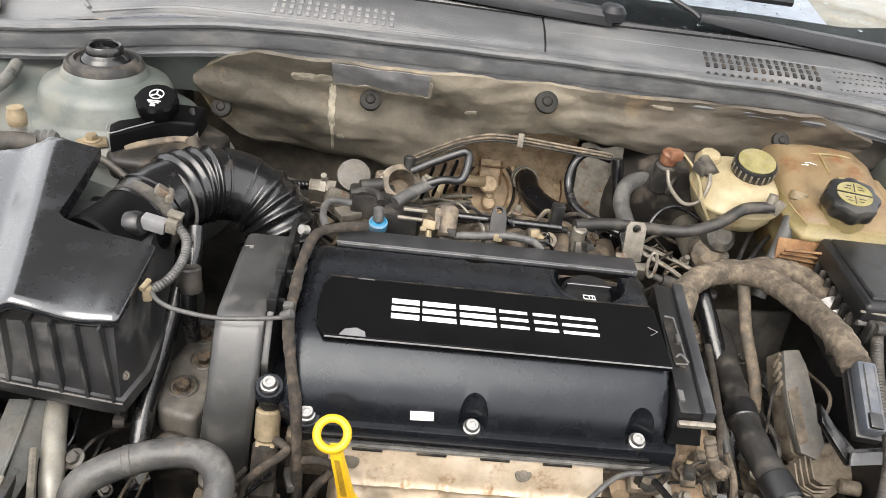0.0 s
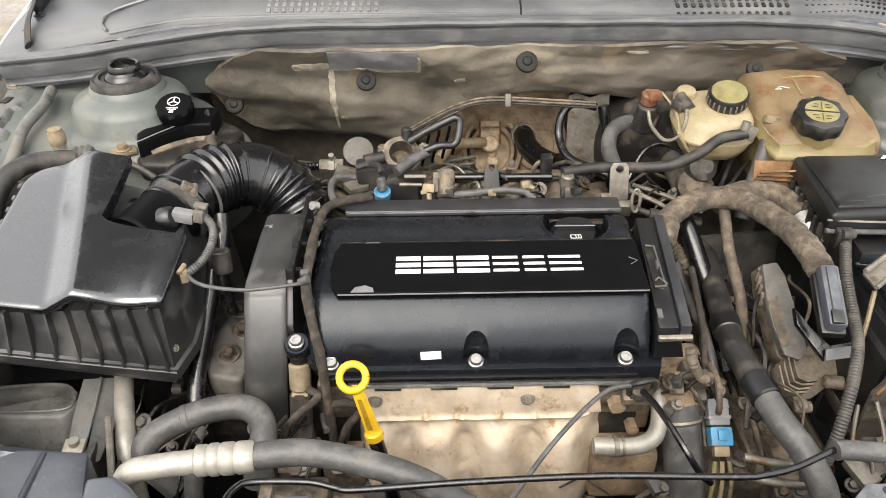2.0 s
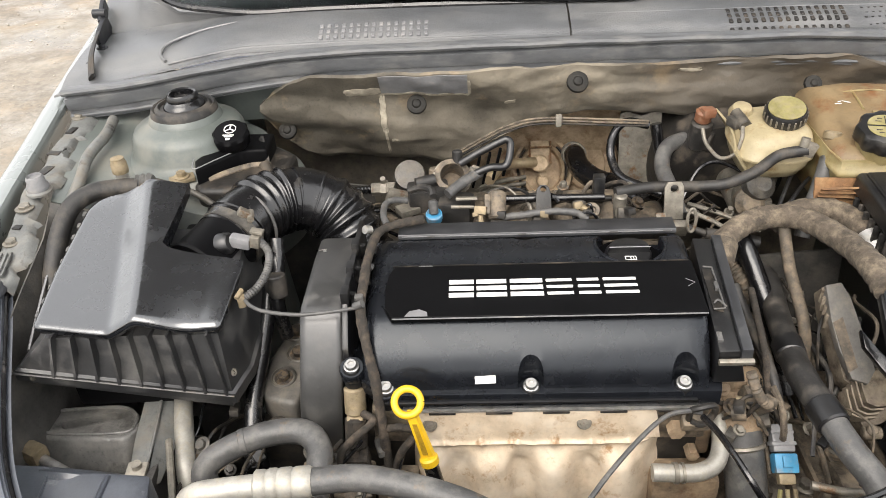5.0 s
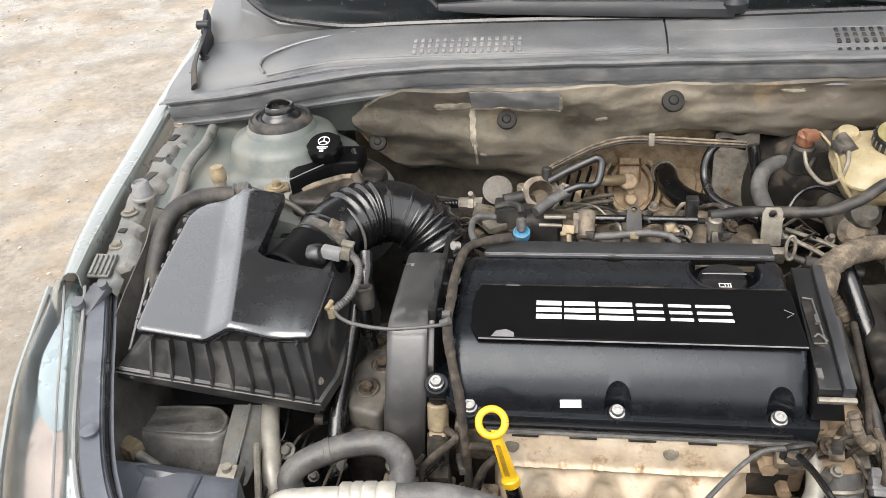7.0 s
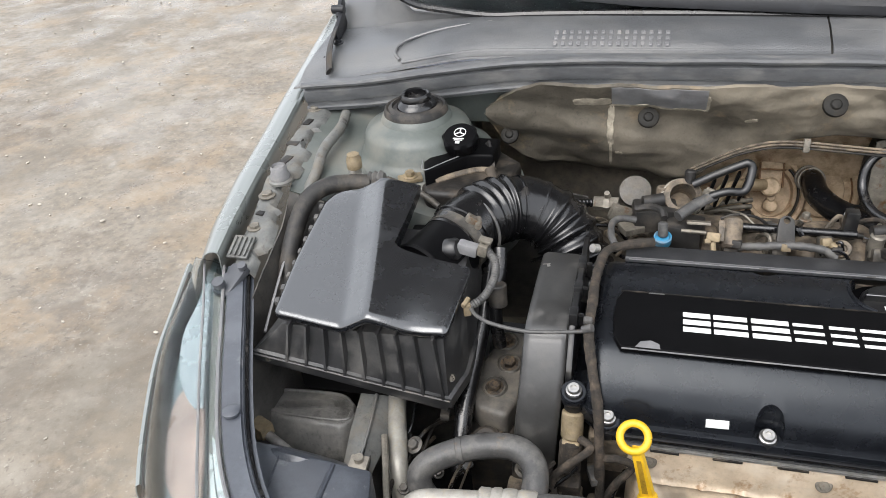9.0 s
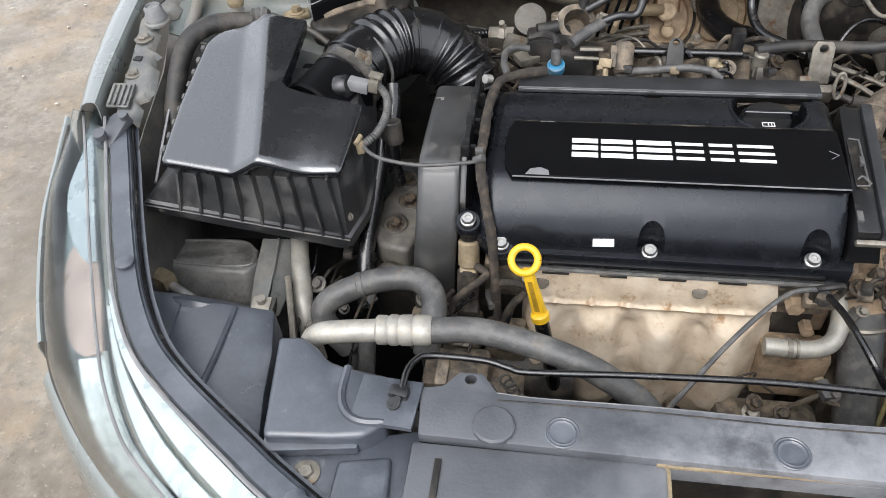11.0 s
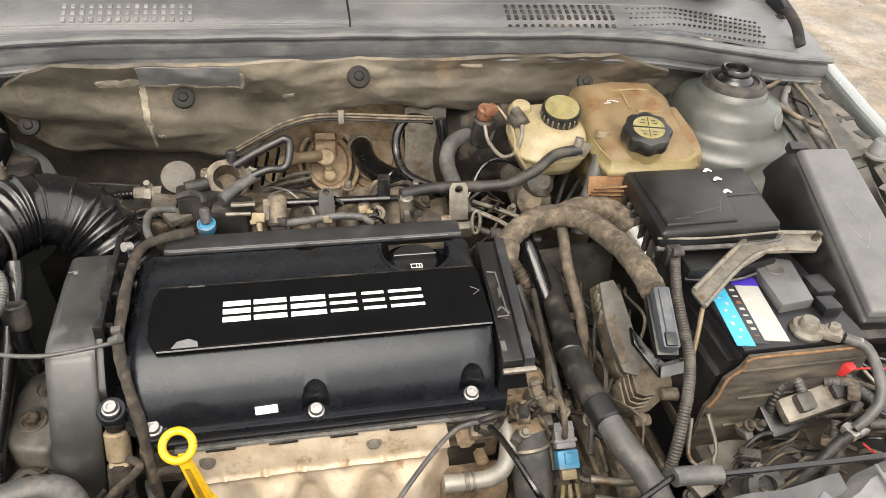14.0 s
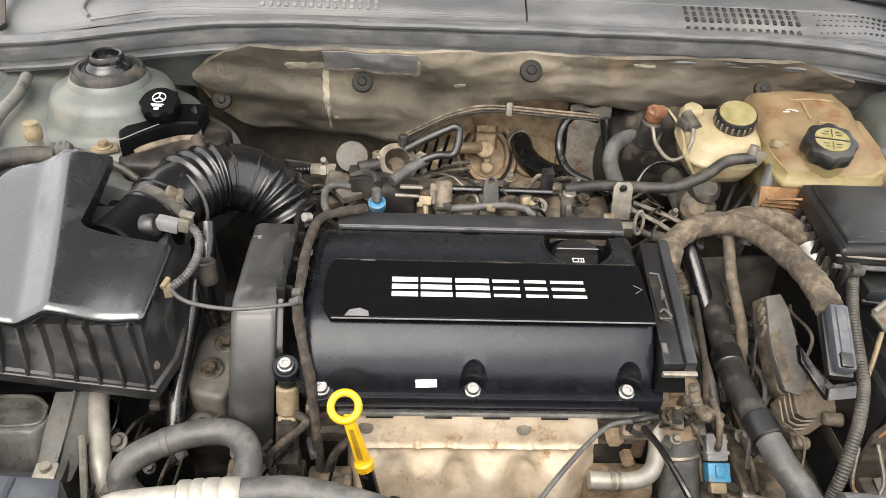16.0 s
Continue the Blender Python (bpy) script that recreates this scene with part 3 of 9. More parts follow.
        dz = sec[i][1] * (1 - a) + sec[i + 1][1] * a
        w = lerp([(0.70, 0.66), (0.76, 0.86), (0.86, 1.0)], y)
        w += (1 - w) * min(1, max(0, -dz - 0.01) / 0.06)
        return (s * (lerp(WING_X, y) + dx * w), y, lerp(WING_Z, y) + dz)
    return sheet(f, 40, 33, 0.0015 * -s)


for s in (-1, 1):
    part("fender", fender(s), "skin", car, "glossy outer wing in sage grey paint")


def rail_z(y):
    return lerp([(0.60, 0.800), (0.70, 0.835), (0.85, 0.886), (1.0, 0.896), (1.25, 0.918)], y)


def flange(s):
    """The pressed rail inside the wing that carries the bolts, its inner edge cut in steps."""
    xi = [(0.60, 0.705), (0.745, 0.710), (0.81, 0.722), (0.86, 0.718), (0.95, 0.728), (1.1, 0.746), (1.25, 0.760)]

    def f(u, v):
        y = 0.70 + u * 0.52
        w = 0.0015 * math.sin(y * 60)
        steps = 0.012 * (1 if math.sin(y * 47) > 0.1 else 0) + 0.006 * (1 if math.sin(y * 113) > 0.5 else 0)
        xo = lerp(WING_X, y) - 0.009
        x = xo * (1 - v) + (lerp(xi, y) + steps - 0.006) * v
        return (s * x, y, rail_z(y) + w - (0.010 * (0.2 - v) / 0.2 if v < 0.2 else 0.0 if v < 0.85 else 0.008 * (v - 0.85) / 0.15))
    return sheet(f, 110, 10, -0.002 * s)


for s in (-1, 1):
    fl = part("wing_rail", flange(s), "bodyd" if s < 0 else "modplate", car, "dusty pressed steel rail with slots")
    for y, r in ((0.768, 0.007), (0.823, 0.008), (1.06, 0.008)):
        part("bolt", hexhead((s * (lerp(WING_X, y) - 0.024), y, rail_z(y) + 0.001), r), "bracket", fl)
    for y, w, h in ((0.905, 0.014, 0.026), (0.965, 0.020, 0.040), (0.793, 0.012, 0.011), (1.02, 0.012, 0.02)):
        part("slot", box((s * (lerp(WING_X, y) - 0.024), y, rail_z(y) + 0.0005), (w, h, 0.004), (0, 0, s * 9), 0.002), "dark", fl, "dark punched opening")


def rubber_stop(x, y, z):
    t = thing("bonnet_stop", (x, y, z), "worn grey rubber bonnet stop on the wing rail", "rubber buffer", "bonnet stops")
    part("foot", lathe([(0.017, 0), (0.017, 0.003), (0.0145, 0.005)], pose(x, y, z), 20), "bodyd", t)
    part("buffer", lathe([(0.0135, 0.005), (0.0142, 0.011), (0.0115, 0.016), (0.0120, 0.021), (0.0096, 0.025), (0.0088, 0.021), (0.002, 0.020)], pose(x, y, z), 22), "greyplas", t, "grey rubber buffer")


rubber_stop(-0.728, 0.846, 0.889)
rubber_stop(0.728, 0.846, 0.889)


def inner_wing(s, ya, yb, vb=1.0, lift=0.0):
    """The painted apron from the rail to the strut tower and down into the bay."""
    def f(u, v):
        y = ya + u * (yb - ya)
        drop = max(0.0, min(1.0, (0.86 - y) / 0.07))
        drop = drop * drop * (3 - 2 * drop)
        xo = lerp([(0.3, 0.66), (0.5, 0.70), (0.78, 0.705), (0.95, 0.735), (1.25, 0.765)], y)
        ztop = lerp([(0.3, 0.69), (0.5, 0.76), (0.70, 0.832), (0.85, 0.878), (1.0, 0.890), (1.25, 0.912)], y)
        v *= vb
        if v < 0.45:
            k = v / 0.45
            x = xo - k * (0.235 * (1 - drop) + 0.03 * drop)
            z = ztop - k * (0.03 * (1 - drop) + 0.16 * drop) - 0.008 * math.sin(k * 7 + y * 9) * k
        else:
            k = (v - 0.45) / 0.55
            x = xo - (0.235 * (1 - drop) + 0.03 * drop) - k * 0.02
            z = ztop - (0.03 * (1 - drop) + 0.16 * drop) - 0.008 * math.sin(7 + y * 9) - k * 0.42
        return (s * x, y, z + lift)
    return sheet(f, 36, 30, -0.002 * s)


for s in (-1, 1):
    part("inner_wing", inner_wing(s, 0.842, 1.22), "paint" if s < 0 else "paint_dark", car, "dusty sage painted inner wing")
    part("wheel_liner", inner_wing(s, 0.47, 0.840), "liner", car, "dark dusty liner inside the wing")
    fb_ = part("rail_bracket", box((s * 0.741, 0.730, 0.853), (0.030, 0.036, 0.004), (20, 0, 0), 0.001), "bodyd", car, "ribbed steel bracket at the rail's front end")
    for i in range(4):
        part("rib", box((s * (0.730 + 0.007 * i), 0.728, 0.856), (0.003, 0.030, 0.004), (20, 0, 0), 0.001), "bodyd", fb_)
    part("lamp_mount", gang([box((s * 0.736, 0.682, 0.832), (0.026, 0.050, 0.012), (18, 0, s * 14), 0.004), rod((s * 0.742, 0.665, 0.838), (s * 0.742, 0.663, 0.846), 0.008, seg=12), rod((s * 0.724, 0.697, 0.845), (s * 0.724, 0.695, 0.851), 0.006, seg=12)]), "support", car, "scuffed grey lamp mounting tab")
    part("panel_lip", tube([(s * 0.694, 0.84, 0.868), (s * 0.690, 0.78, 0.848), (s * 0.684, 0.70, 0.815), (s * 0.678, 0.64, 0.79)], 0.0035, 8, 6, flat=0.5), "greyplas", car, "bare folded edge of the liner")
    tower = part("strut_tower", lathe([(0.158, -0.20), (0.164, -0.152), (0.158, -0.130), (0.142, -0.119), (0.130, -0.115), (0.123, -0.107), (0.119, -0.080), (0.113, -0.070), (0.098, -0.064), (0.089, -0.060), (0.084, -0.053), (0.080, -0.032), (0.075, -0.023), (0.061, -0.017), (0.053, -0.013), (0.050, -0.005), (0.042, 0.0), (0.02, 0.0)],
                                      pose(s * 0.566, 0.992, 0.940, 0, 0, 0), 48), "paint" if s < 0 else "paint_dark", car, "domed sage painted suspension tower" if s < 0 else "domed suspension tower in darker dusty sage")
    part("ring", lathe([(0.048, -0.006), (0.047, 0.0), (0.044, 0.004), (0.041, 0.002), (0.038, 0.005), (0.035, 0.006), (0.033, 0.002)], pose(s * 0.566, 0.992, 0.942), 40), "blackd", tower, "dusty rubber ring")
    part("cap", lathe([(0.030, 0.0), (0.028, 0.004), (0.025, 0.006), (0.022, 0.009), (0.0225, 0.015), (0.020, 0.019), (0.017, 0.018), (0.016, 0.010), (0.004, 0.009)], pose(s * 0.566, 0.996, 0.944), 28,
                      lambda a, i: 1 + 0.03 * math.cos(3 * a)), "rubber", tower, "black hollow rubber cap")
part("wing_gutter", inner_wing(1, 0.855, 1.075, 0.16, 0.006), "liner", car, "dusty gutter beside the tower")
# pale disc: the tower's soft glare made as a coloured piece
part("grease_mark", lathe([(0.0135, -0.001), (0.0125, 0.0008), (0.004, 0.0012)], along((0.6135, 0.9275, 0.9065), (1.10, 0.17, 1.20)), 24, lambda a, i: 1 + 0.10 * math.sin(2 * a + 1)), "bodyd", car, "pale disc painting the soft glare on the tower")


def firewall():
    def f(u, v):
        x = -0.66 + u * 1.32
        z = 0.95 - v * 0.62
        y = 1.125 + 0.125 * min(1, max(0, (0.95 - z) / 0.16)) ** 0.8
        return (x, y, z)
    return sheet(f, 30, 24, 0.003)


part("firewall", firewall(), "bulkhead", car, "dark dusty bulkhead")


part("upper_panel", sheet(lambda u, v: (-0.62 + 0.30 * u, 1.076 + 0.022 * v + 0.006 * math.sin(u * 4), 0.957 - 0.085 * v), 14, 8, 0.003), "paint", car, "dusty painted panel above the tower")
# added dark sheet that stands for the shade below the intake hose
part("wheelhouse_panel", sheet(lambda u, v: (-0.535 + 0.215 * u, 1.100 + 0.05 * v, 0.742 - 0.32 * v + 0.012 * math.sin(u * 3)), 10, 10, 0.004), "liner", car, "added dark panel for the shade behind the intake hose")
part("side_panel", sheet(lambda u, v: (0.36 + 0.27 * u, 1.078 + 0.020 * v + 0.006 * math.sin(u * 5), 0.957 - 0.085 * v), 14, 8, 0.003), "modplate", car, "dusty painted panel beside the tower")
# near-black material: the shade deep in the bay is put into the colour
part("undertray", box((0, 0.75, 0.30), (1.36, 1.05, 0.02), bev=0.0), "plate", car, "near-black undertray with the bay's deep shade in its colour")
part("crossmember", box((0, 0.40, 0.42), (1.30, 0.05, 0.2), bev=0.01), "plate", car, "near-black crossmember with the bay's deep shade in its colour")
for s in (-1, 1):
    part("chassis_rail", box((s * 0.62, 0.70, 0.45), (0.05, 0.9, 0.09), bev=0.01), "plate", car, "near-black chassis rail with the bay's deep shade in its colour")


def bumper():
    """The front skin below the lamps, rounded round both corners."""
    half = [(-0.746, 0.424, 0.698), (-0.7166, 0.386, 0.673), (-0.686, 0.355, 0.652), (-0.655, 0.330, 0.637), (-0.628, 0.311, 0.627), (-0.55, 0.258, 0.610), (-0.42, 0.190, 0.60), (-0.22, 0.140, 0.59)]
    line = spline(half + [(0.0, 0.118, 0.588)] + [(-x, y, z) for x, y, z in half[::-1]], 5)

    def f(u, v):
        k = u * (len(line) - 1)
        i = min(int(k), len(line) - 2)
        c = line[i].lerp(line[i + 1], k - i)
        d = (line[i + 1] - line[i]).normalized()
        o = Vector((d.y, -d.x, 0)).normalized()
        out = lerp([(0, 0.0), (0.05, 0.006), (0.15, 0.015), (0.4, 0.034), (1, 0.02)], v)
        return c + o * out - Vector((0, 0, lerp([(0, 0.0), (0.05, 0.004), (0.15, 0.018), (0.4, 0.12), (1, 0.34)], v)))
    return sheet(f, 80, 14, -0.003)


part("bumper", bumper(), "skin", car, "sage painted front bumper skin")


MAT_LOW = [(-0.478, 0.888), (-0.462, 0.834), (-0.43, 0.805), (-0.40, 0.790), (-0.31, 0.780), (-0.23, 0.778), (-0.20, 0.768), (-0.155, 0.770), (-0.135, 0.806), (-0.10, 0.828), (-0.02, 0.870), (0.12, 0.872), (0.25, 0.85), (0.42, 0.86), (0.50, 0.905)]


def mat_f(x, v, lift=0.0):
    """The insulation mat's face at x, from its upper edge (v = 0) to its lower one (v = 1)."""
    zt = lerp([(-0.478, 0.908), (-0.425, 0.948), (-0.39, 0.960), (0.40, 0.960), (0.50, 0.930)], x)
    z = zt + (lerp(MAT_LOW, x) - zt) * v
    y = 1.052 + ((0.948 - max(z, 0.84)) * 0.45 + max(0, 0.84 - z) * 0.25) * lerp([(-0.08, 1.0), (0.05, 0.85), (0.5, 0.8)], x)
    n = noise.fractal(Vector((x * 7, z * 11, 2.0)), 1.0, 2.0, 4)
    fold = 0.010 * math.sin(14 * (z * 3 + x * 0.6)) * (1 - abs(v - 0.5)) + 0.013 * n + 0.0025 * noise.ridged_multi_fractal(Vector((x * 9, z * 16, 7.0)), 0.9, 2.1, 4, 1.0, 2.0)
    edge = 0.12 * max(0, v * 2 - 1.9)
    return Vector((x, y - fold + edge - lift, z - 0.003 * n + lift * 0.7))


def insulation():
    return sheet(lambda u, v: mat_f(-0.478 + u * 0.968, v), 130, 34, -0.006)


def crust(x0, x1, v0, v1, seed, wob=0.25):
    """A ragged dried deposit lying on the mat."""
    def f(u, v):
        a = noise.noise(Vector((v * 7 + seed, seed * 3.1, 0))) * wob
        c = noise.noise(Vector((u * 7 + seed, seed * 1.7, 9))) * wob
        uu, vv = u + a * (1 - 2 * abs(u - 0.5)) + a * 0.5, v + c * 0.5
        e = 4 * u * (1 - u) * 4 * v * (1 - v)
        return mat_f(x0 + (x1 - x0) * uu, max(0.03, v0 + (v1 - v0) * vv), 0.0032 * min(1, e * 3) - 0.0012)
    return sheet(f, 18, 14, -0.0008)


wallmat = thing("firewall_insulation", (0, 1.06, 0.80), "dusty dark insulation mat with tan stains on the bulkhead", "insulation mat")
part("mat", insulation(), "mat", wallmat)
for px, py, pz, pr in ((-0.4436, 1.088, 0.862, 0.017), (-0.2334, 1.068, 0.9075, 0.018), (0.006, 1.046, 0.943, 0.019), (0.345, 1.045, 0.928, 0.015)):
    part("plug", lathe([(pr * 0.85, -0.004), (pr * 0.80, 0.001), (pr * 0.6, 0.0025), (pr * 0.4, 0.0025), (pr * 0.3, 0.005), (pr * 0.1, 0.006)], along((px, py - 0.012, pz), (px, py - 0.9, pz + 0.7)), 22), "matplug", wallmat, "round grimy fixing plug")
for k, (x0, x1, v0, v1) in enumerate(((-0.293, -0.282, 0.22, 0.62), (-0.289, -0.284, 0.55, 0.90), (-0.345, -0.286, 0.13, 0.22), (-0.290, -0.155, 0.205, 0.235), (-0.158, -0.150, 0.06, 0.235), (-0.10, -0.082, 0.44, 0.50), (-0.28, -0.268, 0.68, 0.73), (0.155, 0.19, 0.10, 0.17))):
    part("crust", crust(x0, x1, v0, v1, 2.3 + 1.9 * k), "tapepale", wallmat, "pale run of dried water")
part("bare_patch", sheet(lambda u, v: mat_f(-0.287 + 0.132 * u, 0.02 + 0.20 * v, 0.0025), 20, 8, -0.001), "greyplas", wallmat, "sage paint showing through a torn opening")

# ---- cowl, seal, windscreen, wipers ----


def seal_z(x):
    a = abs(x)
    return lerp([(0, 0.992), (0.35, 0.990), (0.45, 0.983), (0.52, 0.974), (0.61, 0.959), (0.70, 0.947), (0.78, 0.940)], a)


def bonnet_seal():
    """The ribbed strip along the front of the cowl."""
    prof = [(0.000, -0.044), (-0.004, -0.042), (-0.0035, -0.027), (-0.007, -0.0255), (-0.0095, -0.018), (-0.010, -0.007), (-0.006, -0.003), (-0.010, 0.0), (-0.009, 0.006), (-0.002, 0.008), (0.012, 0.006), (0.016, -0.01), (0.012, -0.04)]
    secs = []
    for i in range(81):
        x = -0.775 + 1.55 * i / 80
        y = 1.062 + 0.012 * max(0, abs(x) - 0.5)
        secs.append([(x, y + a, seal_z(x) + b) for a, b in prof])
    return loft(secs)


sl = thing("bonnet_seal", (0, 1.06, 0.95), "long grey rubber bonnet seal along the cowl edge", "rubber seal")
part("carrier", bonnet_seal(), "seal", sl)
for dy, dz, r, lb_ in ((-0.011, 0.004, 0.0052, "rounded upper bead"), (-0.005, -0.036, 0.0030, "lower rib")):
    part("bead", tube([(-0.775 + 0.05 * i, 1.062 + 0.012 * max(0, abs(-0.775 + 0.05 * i) - 0.5) + dy, seal_z(-0.775 + 0.05 * i) + dz + 0.0006 * math.sin(i * 2.1)) for i in range(32)], r, 8, 4), "seal", sl, lb_)
solo("seal_patch", prism([(-0.020, -0.004), (-0.012, -0.006), (-0.004, -0.003), (0.006, -0.006), (0.013, -0.003), (0.022, -0.005), (0.016, 0.003), (0.008, 0.001), (0.001, 0.005), (-0.008, 0.002), (-0.014, 0.004)], 0, 0.0008, pose(0.006, 1.0565, 0.957, 62, 0, 0)), "mat", "scuffed pale patch on the bonnet seal", "scuffed patch")


def cowl_z(x, y):
    z = lerp([(1.07, 0.990), (1.085, 0.986), (1.10, 0.999), (1.135, 1.012), (1.15, 1.015), (1.20, 1.024)], y)
    return z - 0.13 * max(0, abs(x) - 0.50) ** 1.15 * 1.4 + (seal_z(x) - 0.99) * 0.25


cowl = thing("cowl_panel", (0, 1.1, 0.97), "weathered grey plastic cowl panel below the windscreen", "cowl panel")


def cowl_half(x0, x1):
    return sheet(lambda u, v: (x0 + (x1 - x0) * u, 1.074 + (lerp([(-0.82, 0.20), (-0.62, 0.145), (-0.5, 0.108), (0, 0.102), (0.5, 0.108), (0.62, 0.145), (0.82, 0.20)], x0 + (x1 - x0) * u)) * v,
                               cowl_z(x0 + (x1 - x0) * u, 1.074 + 0.102 * v)), 50, 14, -0.003)


part("joint", sheet(lambda u, v: (-0.006 + 0.012 * u, 1.075 + 0.10 * v, cowl_z(0, 1.075 + 0.10 * v) - 0.004), 2, 10, -0.002), "dark", cowl, "dark joint between the halves")
part("panel", cowl_half(-0.80, -0.0015), "cowl", cowl)
part("panel", cowl_half(0.0015, 0.80), "cowl", cowl)


for pts in ([(-0.615 + 0.06 * i, 1.094) for i in range(11)], [(-0.62, 1.098), (-0.632, 1.115), (-0.628, 1.135), (-0.60, 1.150), (-0.55, 1.158), (-0.48, 1.162)], [(0.015 + 0.06 * i, 1.130) for i in range(9)]):
    part("moulding", tube([(x, y, cowl_z(x, y) + 0.0005) for x, y in pts], 0.0028, 8, 5), "cowl", cowl, "raised moulded line")


def louvre(x, y, z, w, d, tilt):
    return box((x, y, z), (w, d, 0.006), (tilt, 0, 0), 0.001, 1)


for gx0, gx1, ys, mt in ((-0.375, -0.215, (1.100, 1.112, 1.124), "greyplas"), (0.235, 0.40, (1.090, 1.101, 1.112, 1.123), "dark")):
    n = 15
    for i in range(n):
        x = gx0 + (gx1 - gx0) * i / (n - 1)
        part("vent_slot", gang([louvre(x, y, cowl_z(x, y) + 0.001, 0.006, 0.009, 14) for y in ys]), mt, cowl, "small louvred opening")
for i in range(16):
    x = 0.055 + 0.15 * i / 15
    part("vent_slot", louvre(x, 1.086, cowl_z(x, 1.086) + 0.001, 0.005, 0.012, 10), "dark", cowl, "small louvred opening")
mesh_panel = []
for i in range(26):
    for j in range(5):
        x = 0.43 + 0.24 * i / 25 + 0.004 * (j % 2)
        y = 1.082 + 0.010 * j + 0.012 * (i / 25)
        mesh_panel.append(lathe([(0.0028, 0.0), (0.0026, 0.0022)], pose(x, y, cowl_z(x, y) + 0.0002), 6))
part("vent_mesh", gang(mesh_panel), "dark", cowl, "field of small round holes")


def drain_lip(s):
    return tube([(s * 0.745, 1.10, 0.952), (s * 0.760, 1.15, 0.972), (s * 0.775, 1.225, 0.985)], 0.009, 8, 6, flat=0.35)


for s in (-1, 1):
    part("slot", drain_lip(s), "dark", cowl, "dark drain slot")


def screen_f(u, v):
    x = -0.70 + 1.40 * u
    y0 = lerp([(-0.70, 1.27), (-0.62, 1.205), (-0.5, 1.178), (0, 1.166), (0.5, 1.178), (0.62, 1.205), (0.70, 1.27)], x)
    y = y0 + v * 0.72
    return (x * (1 - 0.12 * v), y, 1.022 + (y - 1.166) * 0.50 - 0.05 * abs(x) ** 2.5)


screen = solo("windscreen", sheet(screen_f, 40, 14, 0.005), "glass", "rain-spotted windscreen glass reflecting the pale sky", "windscreen")
part("screen_edge", sheet(lambda u, v: tuple(Vector(screen_f(u, 0.004 + 0.085 * v)) + Vector((0, 0, -0.009))), 40, 6, 0.001), "wiper", screen, "black printed glass edge")
# coloured pale so the glass above seems to mirror the sky
part("dashboard", box((0, 1.62, 0.93), (1.36, 0.80, 0.05), (10, 0, 0), 0.01), "dash_sky_sheen", car, "pale dashboard with the sky sheen of the glass in its colour")
part("screen_trim", tube([screen_f(u / 20, 0.0) for u in range(21)], 0.006, 8, 4), "rubber", cowl, "black rubber glass edging")
for s in (-1, 1):
    part("windscreen_pillar", tube([(s * 0.79, 1.52, 1.06), (s * 0.78, 1.60, 1.12), (s * 0.74, 1.80, 1.27), (s * 0.70, 1.98, 1.40)], 0.03, 10, 6, flat=0.8), "skin", car, "sage painted screen pillar")


def corner_trim(s):
    """The cowl's outer end, rising to the foot of the glass and round the pillar."""
    def f(u, v):
        x = 0.80 - 0.50 * u
        d = lerp([(0.5, 0.108), (0.62, 0.145), (0.80, 0.1945)], x)
        a = Vector((s * x, 1.074 + d, cowl_z(x, 1.176) + 0.001))
        if x > 0.70:
            k = (x - 0.70) / 0.10
            b = Vector((s * (0.70 + 0.07 * k), 1.27 + 0.25 * k, 1.0535 + 0.07 * k))
        else:
            b = Vector(screen_f(0.5 + s * x / 1.40, 0.0))
        c = a.lerp(b + Vector((0, -0.004, -0.003)), v)
        c.z += 0.006 * math.sin(math.pi * v) * min(1, (x - 0.30) * 5) - 0.004 * math.exp(-((v - 0.72) / 0.05) ** 2)
        return c
    return sheet(f, 50, 16, 0.003 * s)


for s in (-1, 1):
    part("corner_trim", corner_trim(s), "cowl", cowl, "moulded outer end of the cowl")


def drops():
    rnd = random.Random(3)
    b = B()
    for _ in range(260):
        u, v = rnd.random(), rnd.random() ** 1.6 * 0.45
        p = Vector(screen_f(u, v)) + Vector((0, 0, 0.0002))
        r = rnd.uniform(0.0012, 0.0034)
        join(b, lathe([(r, 0), (r * 0.8, r * 0.35), (r * 0.2, r * 0.5)], Matrix.Translation(p) @ pose(0, 0, 0, 26, 0, 0), 8))
    return b


solo("raindrops", drops(), "lens", "scattered clear raindrops on the windscreen", "raindrops", kind="stuff")


def wiper(pivot, elbow, tip, b0, b1, side):
    t = thing("wiper", pivot, "matt black windscreen wiper lying on the glass", "wiper", "wipers")
    part("pivot_cap", lathe([(0.020, 0), (0.021, 0.012), (0.014, 0.020), (0.003, 0.022)], pose(*pivot), 20), "wiper", t, "rounded pivot cap")
    arm = part("arm", loft([[Vector(c) + Vector((0, a * w, h * b)) for a, b in ((-1, -0.5), (-1, 0.4), (-0.6, 1), (0.6, 1), (1, 0.4), (1, -0.5))] for c, w, h in
                            ((pivot, 0.016, 0.014), (Vector(pivot).lerp(Vector(elbow), 0.25), 0.017, 0.014), (Vector(pivot).lerp(Vector(elbow), 0.8), 0.013, 0.012), (elbow, 0.006, 0.006))]), "wiper", t)
    part("rod", tube([elbow, Vector(elbow).lerp(Vector(tip), 0.15) + Vector((0, 0, 0.004)), Vector(elbow).lerp(Vector(tip), 0.6) + Vector((0, 0, 0.006)), tip], 0.004, 8, 6), "wiper", arm)
    mid = (Vector(b0) + Vector(b1)) / 2 + Vector((0, 0, 0.012))
    part("blade", tube([b0, Vector(b0).lerp(Vector(mid), 0.5), mid, Vector(b1).lerp(Vector(mid), 0.5), b1], 0.011, 8, 6, flat=0.7), "wiper", t, "flat rubber-edged blade")
